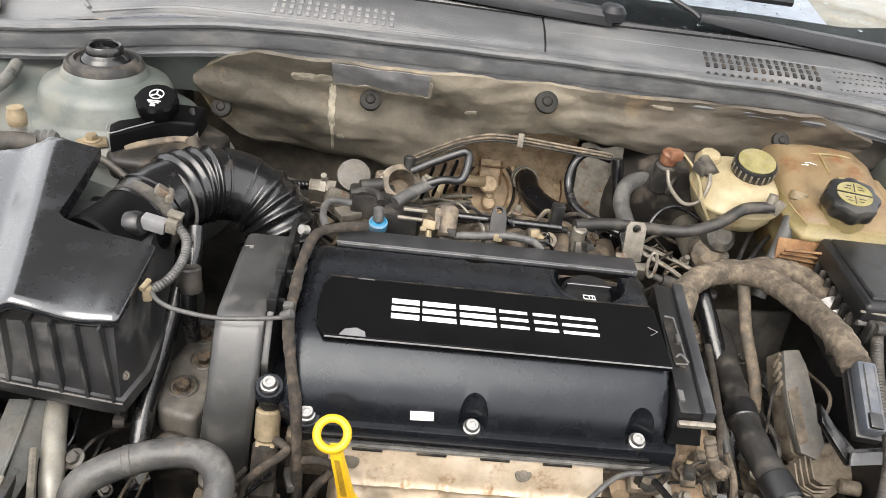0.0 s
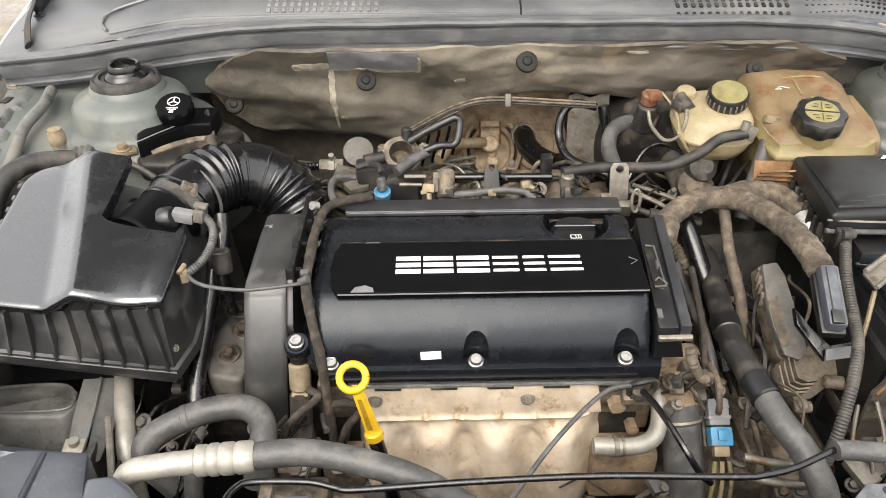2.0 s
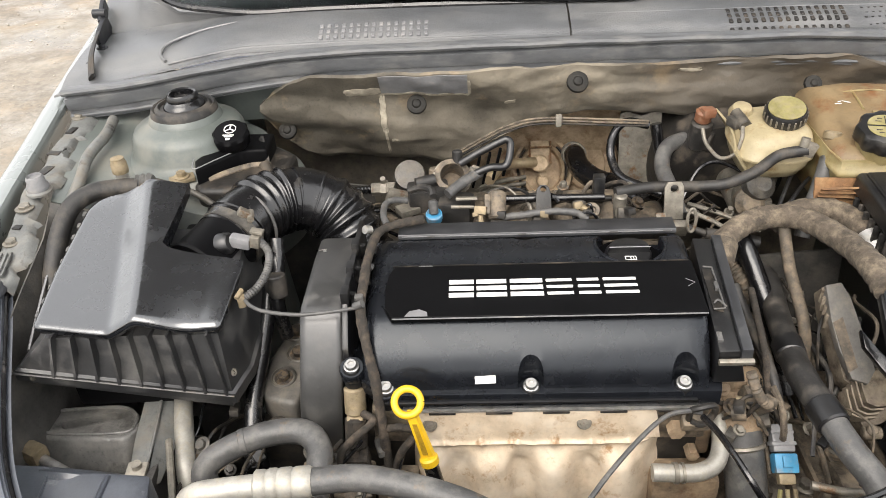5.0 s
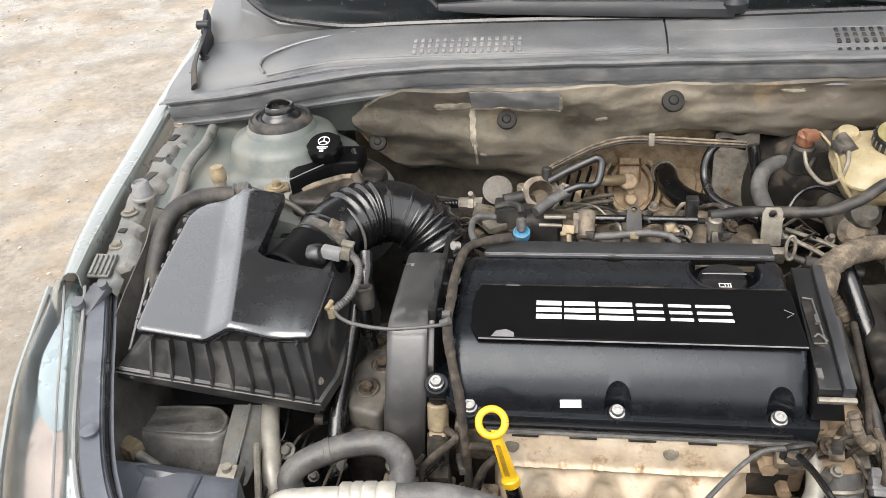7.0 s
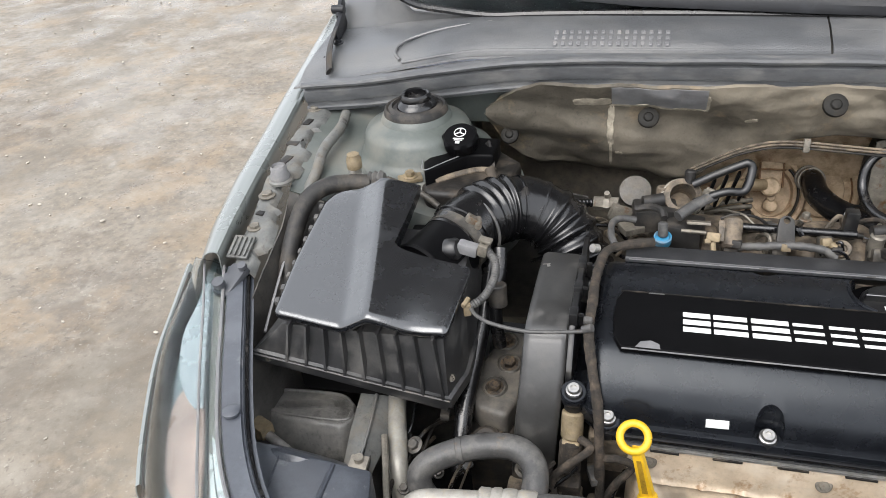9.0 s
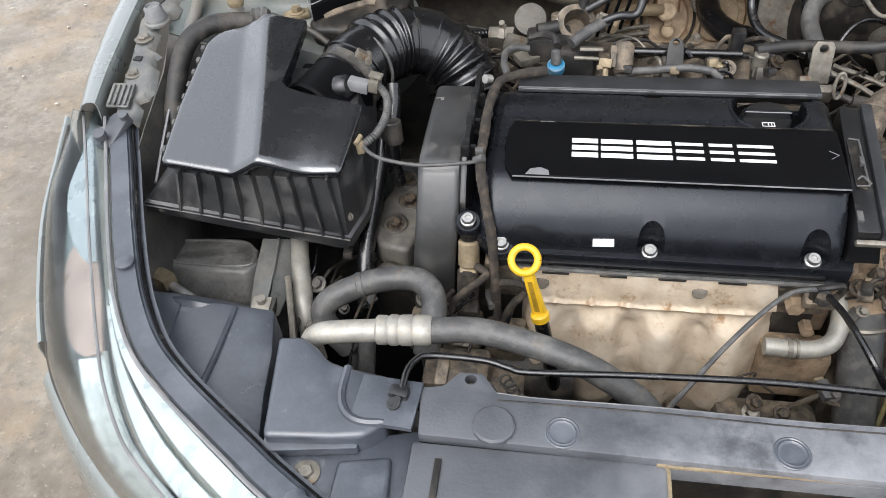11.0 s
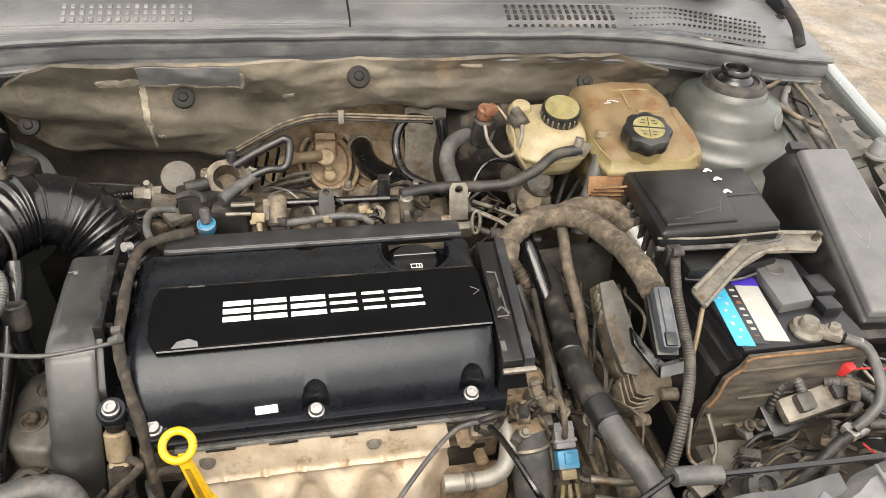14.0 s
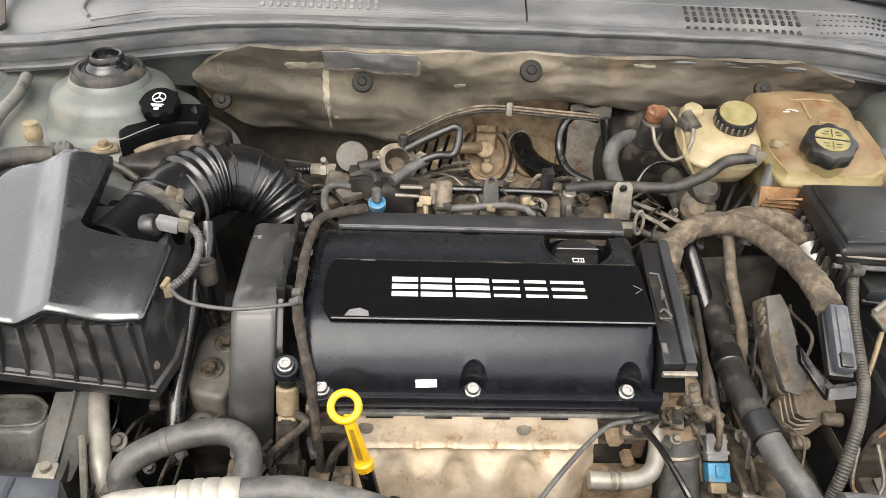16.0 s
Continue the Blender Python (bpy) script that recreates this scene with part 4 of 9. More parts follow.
    part("clip", box(tuple(mid + Vector((0, 0, 0.006))), (0.085, 0.030, 0.020), (22, 0, side), 0.006), "black", t, "blade clip")


wiper((0.10, 1.168, 1.030), (-0.345, 1.180, 1.044), (-0.443, 1.262, 1.084), (-0.665, 1.264, 1.080), (-0.285, 1.214, 1.056), -8)
wiper((0.62, 1.178, 1.020), (0.235, 1.184, 1.044), (0.120, 1.245, 1.076), (-0.228, 1.217, 1.058), (0.40, 1.262, 1.070), 3)


def mirror(s):
    t = thing("door_mirror", (s * 0.88, 1.72, 1.0), "dark door mirror beside the windscreen pillar", "car mirror")
    part("shell", lathe([(0.004, -0.115), (0.05, -0.105), (0.085, -0.06), (0.10, 0.0), (0.085, 0.06), (0.05, 0.105), (0.004, 0.115)], pose(s * 0.965, 1.67, 1.02, 0, 90, 8) @ Matrix.Diagonal((0.72, 0.62, 1, 1)), 24), "wiper", t, "rounded dark shell")
    part("stem", tube([(s * 0.80, 1.70, 0.985), (s * 0.85, 1.685, 0.985), (s * 0.91, 1.68, 0.995)], 0.024, 10, 6), "wiper", t)


mirror(-1)


def bonnet_hinge(s):
    t = part("hinge", box((s * 0.765, 1.215, 0.955), (0.036, 0.12, 0.010), (4, 0, -s * 6), 0.002), "wiper", car, "dark steel bonnet hinge")
    part("arm", gang([box((s * 0.772, 1.235, 0.978), (0.008, 0.07, 0.035), (18, 0, -s * 6), 0.003), box((s * 0.783, 1.275, 1.000), (0.008, 0.06, 0.024), (24, 0, -s * 10), 0.003), rod((s * 0.770, 1.26, 1.005), (s * 0.792, 1.26, 1.005), 0.008, seg=12)]), "wiper", t)
    part("bolt", hexhead((s * 0.762, 1.195, 0.966), 0.006), "wiper", t)


bonnet_hinge(-1)
bonnet_hinge(1)


def bonnet():
    """The raised bonnet, steep behind the bay, above the line of sight."""
    def f(u, v):
        x = (-0.79 + 1.58 * u) * (1 - 0.05 * v)
        y = 1.335 - 0.40 * v + 0.02 * (1 - (2 * u - 1) ** 2)
        return (x, y, 1.205 + 0.95 * v)
    return sheet(f, 20, 16, 0.012)


bn = part("bonnet", bonnet(), "skin", car, "raised sage painted bonnet")
part("bonnet_pad", sheet(lambda u, v: (-0.71 + 1.42 * u, 1.322 - 0.40 * (0.1 + 0.75 * v) - 0.018 + 0.006 * math.sin(u * 18) * math.sin(v * 12), 1.205 + 0.95 * (0.1 + 0.75 * v)), 24, 16, 0.008), "dark", bn, "dark insulation pad")

# ---- front of the bay: lamp, covers, radiator support ----
IN = [(-0.757, 0.705, 0.838), (-0.717, 0.618, 0.828), (-0.681, 0.539, 0.820), (-0.643, 0.463, 0.812), (-0.6135, 0.4157, 0.808), (-0.583, 0.378, 0.806), (-0.546, 0.346, 0.803), (-0.4987, 0.3123, 0.800), (-0.463, 0.288, 0.798), (-0.430, 0.2654, 0.796), (-0.38, 0.235, 0.793)]
CREASE = [(-0.791, 0.715, 0.838), (-0.749, 0.629, 0.825), (-0.7095, 0.5445, 0.812), (-0.6716, 0.469, 0.802), (-0.637, 0.402, 0.793), (-0.606, 0.3494, 0.785), (-0.567, 0.3006, 0.777), (-0.520, 0.2637, 0.770), (-0.47, 0.230, 0.763)]
OUT = [(-0.808, 0.720, 0.838), (-0.807, 0.6655, 0.810), (-0.803, 0.600, 0.780), (-0.791, 0.545, 0.755), (-0.767, 0.473, 0.725), (-0.742, 0.420, 0.700), (-0.7166, 0.386, 0.675), (-0.686, 0.355, 0.655), (-0.655, 0.330, 0.640), (-0.6284, 0.311, 0.630), (-0.57, 0.272, 0.615)]


def even(pts, n=60):
    """The smooth line through pts as n + 1 places at even steps."""
    line = spline(pts, 10)
    run = [0.0]
    for a, b in zip(line, line[1:]):
        run.append(run[-1] + (b - a).length)
    return [Vector([lerp(list(zip(run, [p[c] for p in line])), run[-1] * k / n) for c in range(3)]) for k in range(n + 1)]


ins, mids, outs = even(IN), even(CREASE), even(OUT)
FOLD = 0.36


def lamp_f(u, v, sink=0.0):
    """The lens: a nearly level strip from the seal to the crease, then a rounded outer face."""
    a, c, b = lerp3(ins, u), lerp3(mids, u), lerp3(outs, u)
    if v < FOLD:
        k = v / FOLD
        p = a.lerp(c, k) + Vector((0, 0, 0.003 * math.sin(math.pi * k)))
    else:
        k = (v - FOLD) / (1 - FOLD)
        bulge = 0.016 * math.sin(math.pi * k) * min(1, u * 5)
        p = c.lerp(b, k) + Vector((-0.65 * bulge, -0.45 * bulge, 0.6 * bulge))
    way = Vector((0.1, 0.1, -1)).lerp(Vector((0.7, 0.6, -0.4)), v)
    return p + way * sink


lamp = thing("headlamp", (-0.70, 0.45, 0.66), "large clear headlamp wrapping round the front corner", "headlamp")
part("lens", sheet(lamp_f, 60, 25, -0.0025), "lens", lamp, "clear glossy lens")
part("shelf", sheet(lambda u, v: lamp_f(0.02 + 0.98 * u, 0.03 + 0.31 * v, 0.018 + 0.002 * math.sin(v * 12)), 40, 8, -0.003), "lampshelf", lamp, "dusty pale shelf under the lens")
part("bright_strip", sheet(lambda u, v: lamp_f(0.46 + 0.54 * u, 0.02 + 0.13 * v, 0.008), 24, 4, -0.003), "stripwhite", lamp, "bright inner reflector strip")
part("bright_strip", sheet(lambda u, v: lamp_f(0.50 + 0.50 * u, 0.20 + (0.06 + 0.08 * u) * v, 0.012), 24, 4, -0.003), "stripwhite", lamp, "bright inner reflector strip")
part("fold_line", tube([lamp_f(i / 60, FOLD, -0.0005) for i in range(61)], 0.0018, 6, 1, sharp=True), "greyplas", lamp, "moulded fold of the lens")
refl = part("reflector", sheet(lambda u, v: lamp_f(u, 0.40 + 0.56 * v, 0.024 + 0.030 * math.sin(math.pi * v) * (0.7 + 0.3 * math.sin(u * 9))), 60, 14, -0.002), "chrome", lamp, "bright stepped reflector")
part("clear_panel", sheet(lambda u, v: lamp_f(0.06 + 0.34 * u, 0.40 + (0.01 + 0.26 * math.sin(math.pi * (0.03 + 0.94 * u)) ** 0.7) * v, 0.018), 18, 5, -0.002), "chromelight", refl, "pale side reflector")
part("indicator", sheet(lambda u, v: lamp_f(0.34 + 0.26 * u, 0.41 + (0.01 + 0.40 * math.sin(math.pi * (0.02 + 0.94 * u)) ** 0.6) * v, 0.018 + 0.004 * math.sin(u * 3)), 20, 8, -0.003), "amber", lamp, "pale amber indicator insert")
part("low_beam", sheet(lambda u, v: lamp_f(0.60 + 0.40 * u, 0.40 + (0.20 + 0.25 * u) * v, 0.018 + 0.010 * math.sin(math.pi * v)), 24, 8, -0.003), "stripwhite", lamp, "bright low-beam reflector")
part("rim", tube([lamp_f(i / 60, 0.0) for i in range(61)], 0.0022, 6, 1, sharp=True), "greyplas", lamp, "pale edge of the lens")
part("gasket", tube([lamp_f(0.04 + 0.96 * i / 60, 1.0) for i in range(61)], 0.0020, 6, 1, sharp=True), "dark", lamp, "dark outer edge of the lens")


def wing_nose():
    """The thin tongue of the wing that runs forward below the lens."""
    sec = [(0.002, -0.002), (0.004, 0.001), (0.0075, -0.001), (0.010, -0.010), (0.011, -0.06), (0.012, -0.14), (0.012, -0.28)]

    def f(u, v):
        c = lerp3(outs, 0.02 + 0.50 * u)
        d = lerp3(outs, 0.52 * u + 0.04) - c
        o = Vector((d.y, -d.x, 0)).normalized()
        if o.x > 0:
            o = -o
        k = v * (len(sec) - 1)
        i = min(int(k), len(sec) - 2)
        q = [sec[i][n] * (1 - k + i) + sec[i + 1][n] * (k - i) for n in (0, 1)]
        return c + o * q[0] + Vector((0, 0, q[1]))
    return sheet(f, 30, 18, 0.0015)


part("wing_nose", wing_nose(), "skin", car, "painted wing edge under the headlamp")
lsl = thing("lamp_seal", (-0.62, 0.45, 0.79), "dark grey rubber seal following the headlamp edge", "rubber seal")
SEAL_W = 0.027


def seal_f(u, v):
    c = lerp3(ins, u)
    d = lerp3(ins, min(1, u + 0.02)) - lerp3(ins, max(0, u - 0.02))
    o = Vector((-d.y, d.x, 0)).normalized()
    if o.x < 0:
        o = -o
    z = lerp([(0, 0.0), (0.08, 0.003), (0.8, 0.002), (0.86, -0.002), (0.92, 0.003), (1, -0.006)], v)
    return c + o * (0.003 + SEAL_W * v) + Vector((0, 0, z - 0.004))


part("strip", sheet(seal_f, 60, 24, 0.012), "lampcover", lsl)
part("bead", tube([Vector(seal_f(i / 60, 0.98)) for i in range(61)], 0.003, 8, 1, sharp=True), "rubber", lsl, "raised outer bead")
for u in (0.40, 0.965):
    part("plug", lathe([(0.010, 0), (0.010, 0.003), (0.006, 0.005), (0.001, 0.005)], Matrix.Translation(Vector(seal_f(u, 0.45))), 16), "lampcover", lsl, "round fixing plug")


def lamp_housing():
    top = [(-0.668, 0.514), (-0.608, 0.510), (-0.590, 0.502), (-0.547, 0.500), (-0.493, 0.496), (-0.478, 0.44), (-0.470, 0.385), (-0.455, 0.315), (-0.43, 0.286), (-0.482, 0.318), (-0.545, 0.366), (-0.600, 0.430), (-0.640, 0.490)]
    return prism(top, 0.60, 0.742, None, 0.006)


hs = thing("lamp_housing", (-0.56, 0.44, 0.60), "dark blue-grey plastic back cover of the headlamp", "lamp housing")
part("body", lamp_housing(), "lampcover", hs)
part("rib", tube([(-0.5377, 0.494, 0.742), (-0.537, 0.4385, 0.743), (-0.538, 0.3905, 0.743)], 0.0035, 8, 6), "lampcover", hs)
part("rib", tube([(-0.6043, 0.505, 0.742), (-0.598, 0.4574, 0.743), (-0.593, 0.418, 0.743), (-0.588, 0.410, 0.743), (-0.5486, 0.3854, 0.743)], 0.0016, 8, 6), "lampcover", hs)
part("tab", gang([box((-0.512, 0.505, 0.738), (0.022, 0.018, 0.005), (12, 0, 0), 0.002), rod((-0.512, 0.507, 0.740), (-0.512, 0.507, 0.746), 0.0055, seg=12)]), "bracket", hs, "steel fixing tab")
part("lid", lathe([(0.052, 0), (0.052, 0.010), (0.046, 0.013), (0.004, 0.014)], pose(-0.590, 0.520, 0.700, -52, 0, -8), 30), "lampcover", hs, "round bulb cover")


def duct():
    o = [(-0.4516, 0.418), (-0.428, 0.4205), (-0.4101, 0.4093), (-0.3958, 0.3953), (-0.3779, 0.3895), (-0.3354, 0.3832), (-0.3293, 0.334), (-0.3463, 0.3197), (-0.373, 0.3154), (-0.4347, 0.311)]
    return prism(o, 0.70, 0.800, None, 0.006, 3)


dc = thing("air_duct", (-0.40, 0.36, 0.70), "charcoal plastic air intake duct beside the radiator support", "air duct")
part("body", duct(), "lampcover", dc)
part("rim", tube([(-0.3758, 0.3895, 0.798), (-0.3743, 0.3574, 0.800), (-0.3662, 0.3408, 0.800), (-0.3517, 0.3334, 0.800), (-0.3310, 0.3344, 0.799)], 0.0042, 8, 6), "lampcover", dc)
part("foot", box((-0.395, 0.318, 0.782), (0.085, 0.020, 0.012), (0, 0, 8), 0.004), "lampcover", dc)
part("bolt", hexhead((-0.394, 0.292, 0.776), 0.0070, 0.006, (0, 0, 1), 1.8), "bracket", dc, "zinc bolt with washer")
fbr = thing("front_brace", (-0.37, 0.29, 0.70), "charcoal plastic brace in front of the air duct", "brace")
part("body", prism([(-0.452, 0.318), (-0.425, 0.326), (-0.378, 0.322), (-0.335, 0.336), (-0.300, 0.345), (-0.288, 0.20), (-0.42, 0.20), (-0.440, 0.262)], 0.70, 0.776, None, 0.004), "lampcover", fbr)
part("pad", prism([(-0.368, 0.304), (-0.322, 0.313), (-0.312, 0.22), (-0.368, 0.22)], 0.770, 0.783, None, 0.005, 3), "lampcover", fbr, "raised pad")
part("corner", prism([(-0.455, 0.312), (-0.424, 0.318), (-0.420, 0.292), (-0.450, 0.278)], 0.72, 0.786, None, 0.005, 3), "lampcover", fbr, "stepped corner block")

sup = thing("radiator_support", (0, 0.34, 0.66), "scuffed charcoal plastic radiator support across the front", "radiator support")


def support_plate():
    rear = [(-0.305, 0.374), (-0.285, 0.378), (-0.272, 0.394), (-0.250, 0.394), (-0.236, 0.375), (-0.20, 0.373), (-0.10, 0.374), (0.03, 0.372), (0.18, 0.375), (0.222, 0.376), (0.245, 0.396), (0.272, 0.394), (0.282, 0.378), (0.345, 0.380), (0.372, 0.398)]
    front = [(0.40, 0.330), (0.10, 0.322), (-0.04, 0.323), (-0.30, 0.326)]
    return prism(rear + front, 0.786, 0.800, None, 0.003)


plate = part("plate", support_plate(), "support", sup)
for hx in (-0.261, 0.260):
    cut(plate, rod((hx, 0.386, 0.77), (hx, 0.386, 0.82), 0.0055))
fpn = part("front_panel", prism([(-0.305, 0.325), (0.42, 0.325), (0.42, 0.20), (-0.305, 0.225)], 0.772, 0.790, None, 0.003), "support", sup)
cut(fpn, box((0.0075, 0.262, 0.78), (0.195, 0.12, 0.06), bev=0.0))
part("window_rim", tube([(-0.090, 0.225, 0.791), (-0.091, 0.318, 0.7915), (-0.086, 0.3225, 0.7915), (0.10, 0.324, 0.7915), (0.105, 0.320, 0.7915), (0.104, 0.225, 0.791)], 0.0018, 6, 4), "brass", sup, "worn pale edge of the opening")
part("seam_line", tube([(-0.235, 0.3665, 0.8002), (-0.10, 0.3675, 0.8002), (0.03, 0.3655, 0.8002), (0.18, 0.3685, 0.8002), (0.222, 0.369, 0.8002)], 0.0008, 6, 4), "dark", sup, "dark moulded seam")
part("edge_wear", tube([(-0.236, 0.3745, 0.7985), (-0.20, 0.3725, 0.7985), (-0.10, 0.3735, 0.7985), (0.03, 0.3715, 0.7985), (0.18, 0.3745, 0.7985), (0.222, 0.3755, 0.7985)], 0.0011, 6, 4), "greyplas", sup, "worn bright edge")
part("beam", box((0.03, 0.352, 0.735), (0.66, 0.030, 0.10), bev=0.006), "dark", sup, "dark beam under the plate")
for x, r in ((-0.236, 0.0185), (0.244, 0.0185)):
    part("plug", lathe([(r, 0), (r, 0.006), (r * 0.9, 0.008), (0.002, 0.009)], pose(x, 0.340, 0.798), 12), "support", sup, "octagonal clip")
for x in (-0.178, 0.006, 0.193):
    part("grommet", lathe([(0.0150, 0), (0.0150, 0.0014), (0.0140, 0.0020), (0.0130, 0.0012), (0.0120, 0.0012), (0.0112, 0.0022), (0.0100, 0.0012), (0.0085, 0.0010), (0.001, 0.0010)], pose(x, 0.340, 0.7992), 28), "lampcover", sup, "recessed round grommet")
clp = part("clip_plate", box((-0.332, 0.355, 0.7995), (0.056, 0.048, 0.006), (0, 0, -4), 0.001), "lampcover", sup, "blue-grey clip plate")
part("rod_clip", gang([box((-0.322, 0.363, 0.804), (0.018, 0.012, 0.010), (0, 0, -10), 0.003), rod((-0.325, 0.352, 0.800), (-0.325, 0.351, 0.806), 0.006, seg=12), rod((-0.322, 0.358, 0.804), (-0.326, 0.348, 0.803), 0.004)]), "black", clp, "small black rod clip")
hn = thing("condenser_top", (0.0, 0.27, 0.66), "brown dusty condenser top seen through the opening", "condenser")
part("tank", box((0.01, 0.285, 0.715), (0.22, 0.05, 0.04), bev=0.008), "rustyman", hn)
for hx, mt, r in ((-0.058, "dullalu", 0.019), (-0.005, "rust", 0.021), (0.045, "bracket", 0.014), (0.078, "dullalu", 0.016)):
    part("fitting", lathe([(r, 0), (r, 0.020), (r * 0.8, 0.024), (r * 0.78, 0.018), (r * 0.4, 0.018), (r * 0.35, 0.030), (0.001, 0.030)], pose(hx, 0.292, 0.732, 12, 0, 0), 22), mt, hn, "round metal fitting")
part("slot", box((-0.28, 0.28, 0.7905), (0.006, 0.06, 0.004), bev=0.001), "dark", sup, "dark slot")

solo("radiator", box((0.0, 0.372, 0.56), (0.66, 0.03, 0.36), bev=0.004), "dark", "dark radiator core below the support", "radiator")


def right_cover():
    def f(u, v):
        x = 0.372 + 0.26 * u
        y1 = lerp([(0.372, 0.398), (0.41, 0.404), (0.44, 0.425), (0.505, 0.440), (0.632, 0.45)], x)
        y0 = lerp([(0.372, 0.325), (0.632, 0.30)], x)
        y = y1 + (y0 - y1) * v
        return (x, y, 0.785 + 0.012 * math.sin(v * 3.1) * u - 0.02 * max(0, 0.15 - v) / 0.15)
    return sheet(f, 24, 12, 0.004)


rc = thing("lamp_cover", (0.5, 0.36, 0.70), "pale scuffed grey plastic cover beside the radiator support", "plastic cover")
part("panel", right_cover(), "greyplas", rc)
part("rim", tube([(0.383, 0.384, 0.794), (0.392, 0.352, 0.796), (0.412, 0.340, 0.797), (0.432, 0.352, 0.797), (0.442, 0.390, 0.796), (0.450, 0.42, 0.792)], 0.0020, 8, 6), "greyplas", rc)
part("rim", tube([(0.500, 0.436, 0.792), (0.507, 0.418, 0.797), (0.522, 0.414, 0.798), (0.532, 0.43, 0.796)], 0.003, 8, 6), "greyplas", rc)
solo("splash_panel", sheet(lambda u, v: (0.29 + 0.13 * u, 0.428 - 0.045 * v * (1 - 0.4 * u), 0.752 + 0.018 * u - 0.006 * v + 0.004 * math.sin(u * 8)), 14, 6, 0.003), "satin", "scuffed grey plastic deflector behind the radiator support", "deflector")

# ---- engine ----
eng = thing("engine", (-0.1, 0.70, 0.35), "transverse four-cylinder engine with a black cam cover", "engine")
part("block", gang([box((-0.09, 0.71, 0.52), (0.40, 0.22, 0.34), bev=0.015), box((-0.09, 0.60, 0.50), (0.36, 0.06, 0.10), bev=0.01), rod((-0.27, 0.57, 0.56), (-0.16, 0.57, 0.56), 0.05)]), "dark", eng, "dark grimy cylinder block")
part("head", gang([box((-0.08, 0.70, 0.705), (0.385, 0.215, 0.055), bev=0.006)] + [box((-0.215 + 0.038 * i, 0.592, 0.728), (0.018, 0.010, 0.012), bev=0.003) for i in range(9)]), "grime", eng, "oily cast cylinder head")


def cover_shell():
    prof = [(0.594, 0.757), (0.594, 0.768), (0.597, 0.779), (0.604, 0.793), (0.618, 0.810), (0.636, 0.824), (0.645, 0.828), (0.69, 0.831), (0.74, 0.832), (0.785, 0.833), (0.797, 0.829), (0.803, 0.818), (0.805, 0.80), (0.805, 0.757)]
    x0, x1, ym, zm = -0.277, 0.115, 0.70, 0.757
    secs = []
    for d, k in ((0.0, 0.80), (0.001, 0.88), (0.004, 0.94), (0.009, 0.98), (0.018, 1.0)):
        secs.append((x0 + d, k))
    secs += [(x0 + 0.024 + 0.006 * i, 1.0) for i in range(58)]
    for d, k in ((0.016, 1.0), (0.008, 0.985), (0.004, 0.96), (0.001, 0.92), (0.0, 0.88)):
        secs.append((x1 - d, k))
    return loft([[(x - 0.045 * max(0, 0.80 - y) * max(0, (x + 0.1) / 0.215), ym + (y - ym) * (0.72 + 0.28 * k), zm + (z - zm) * k) for y, z in prof] for x, k in secs])


cov = part("cam_cover", cover_shell(), "cover", eng, "satin black plastic cam cover")
for bx in (-0.090, 0.0785):
    cut(cov, gang([rod((bx, 0.5935, 0.756), (bx, 0.5935, 0.806), 0.0148, seg=28)]))
    cut(cov, box((bx, 0.582, 0.78), (0.0290, 0.024, 0.048), bev=0))
cut(cov, rod((0.044, 0.771, 0.808), (0.044, 0.771, 0.86), 0.0425, seg=48))
cut(cov, box((0.066, 0.802, 0.835), (0.060, 0.030, 0.054), bev=0.0))
cut(cov, rod((-0.0857, 0.801, 0.80), (-0.0857, 0.801, 0.86), 0.015, seg=24))
part("flange", prism([(-0.262, 0.586), (0.118, 0.586), (0.122, 0.60), (0.122, 0.81), (-0.275, 0.81), (-0.300, 0.79), (-0.300, 0.625), (-0.268, 0.60)], 0.738, 0.7605, None, 0.002), "cover", eng, "black lower flange")
part("rib_line", gang([box((-0.085 + 0.0, 0.5845, 0.7495), (0.355, 0.004, 0.003), bev=0.001)]), "black", eng)
part("gasket", prism([(-0.235, 0.5835), (0.110, 0.5835), (0.115, 0.80), (-0.24, 0.80)], 0.7350, 0.7376, None, 0.0), "alu", eng, "bright metal gasket edge")
for i in range(5):
    part("sill", box((-0.19 + 0.064 * i, 0.5855, 0.7332), (0.030, 0.006, 0.0026), bev=0.0005), "dark", eng)


def plate_outline():
    o = [(-0.244, 0.6330), (0.1055, 0.6330), (0.1100, 0.7310), (-0.247, 0.7310), (-0.2535, 0.715), (-0.2550, 0.682), (-0.2525, 0.650)]
    return prism(o, 0.826, 0.8340, None, 0.0010, 1)


part("name_plate", plate_outline(), "plate", cov, "flat black inlaid plate")
part("groove", gang([box((-0.071, 0.7325, 0.8325), (0.356, 0.0016, 0.0025), bev=0)]), "dark", cov)
part("plate_edge", gang([box((-0.069, 0.6325, 0.8322), (0.348, 0.0012, 0.0012), bev=0)]), "greyplas", cov, "pale worn edge of the plate")
part("chip", prism([(-0.229, 0.6335), (-0.203, 0.6335), (-0.204, 0.641), (-0.213, 0.646), (-0.224, 0.643)], 0.8346, 0.8350, None, 0), "greyplas", cov, "scraped pale chip")
part("chip", prism([(-0.218, 0.7290), (-0.200, 0.7290), (-0.201, 0.7307), (-0.217, 0.7307)], 0.8346, 0.8350, None, 0), "bolt", cov, "scraped pale chip")
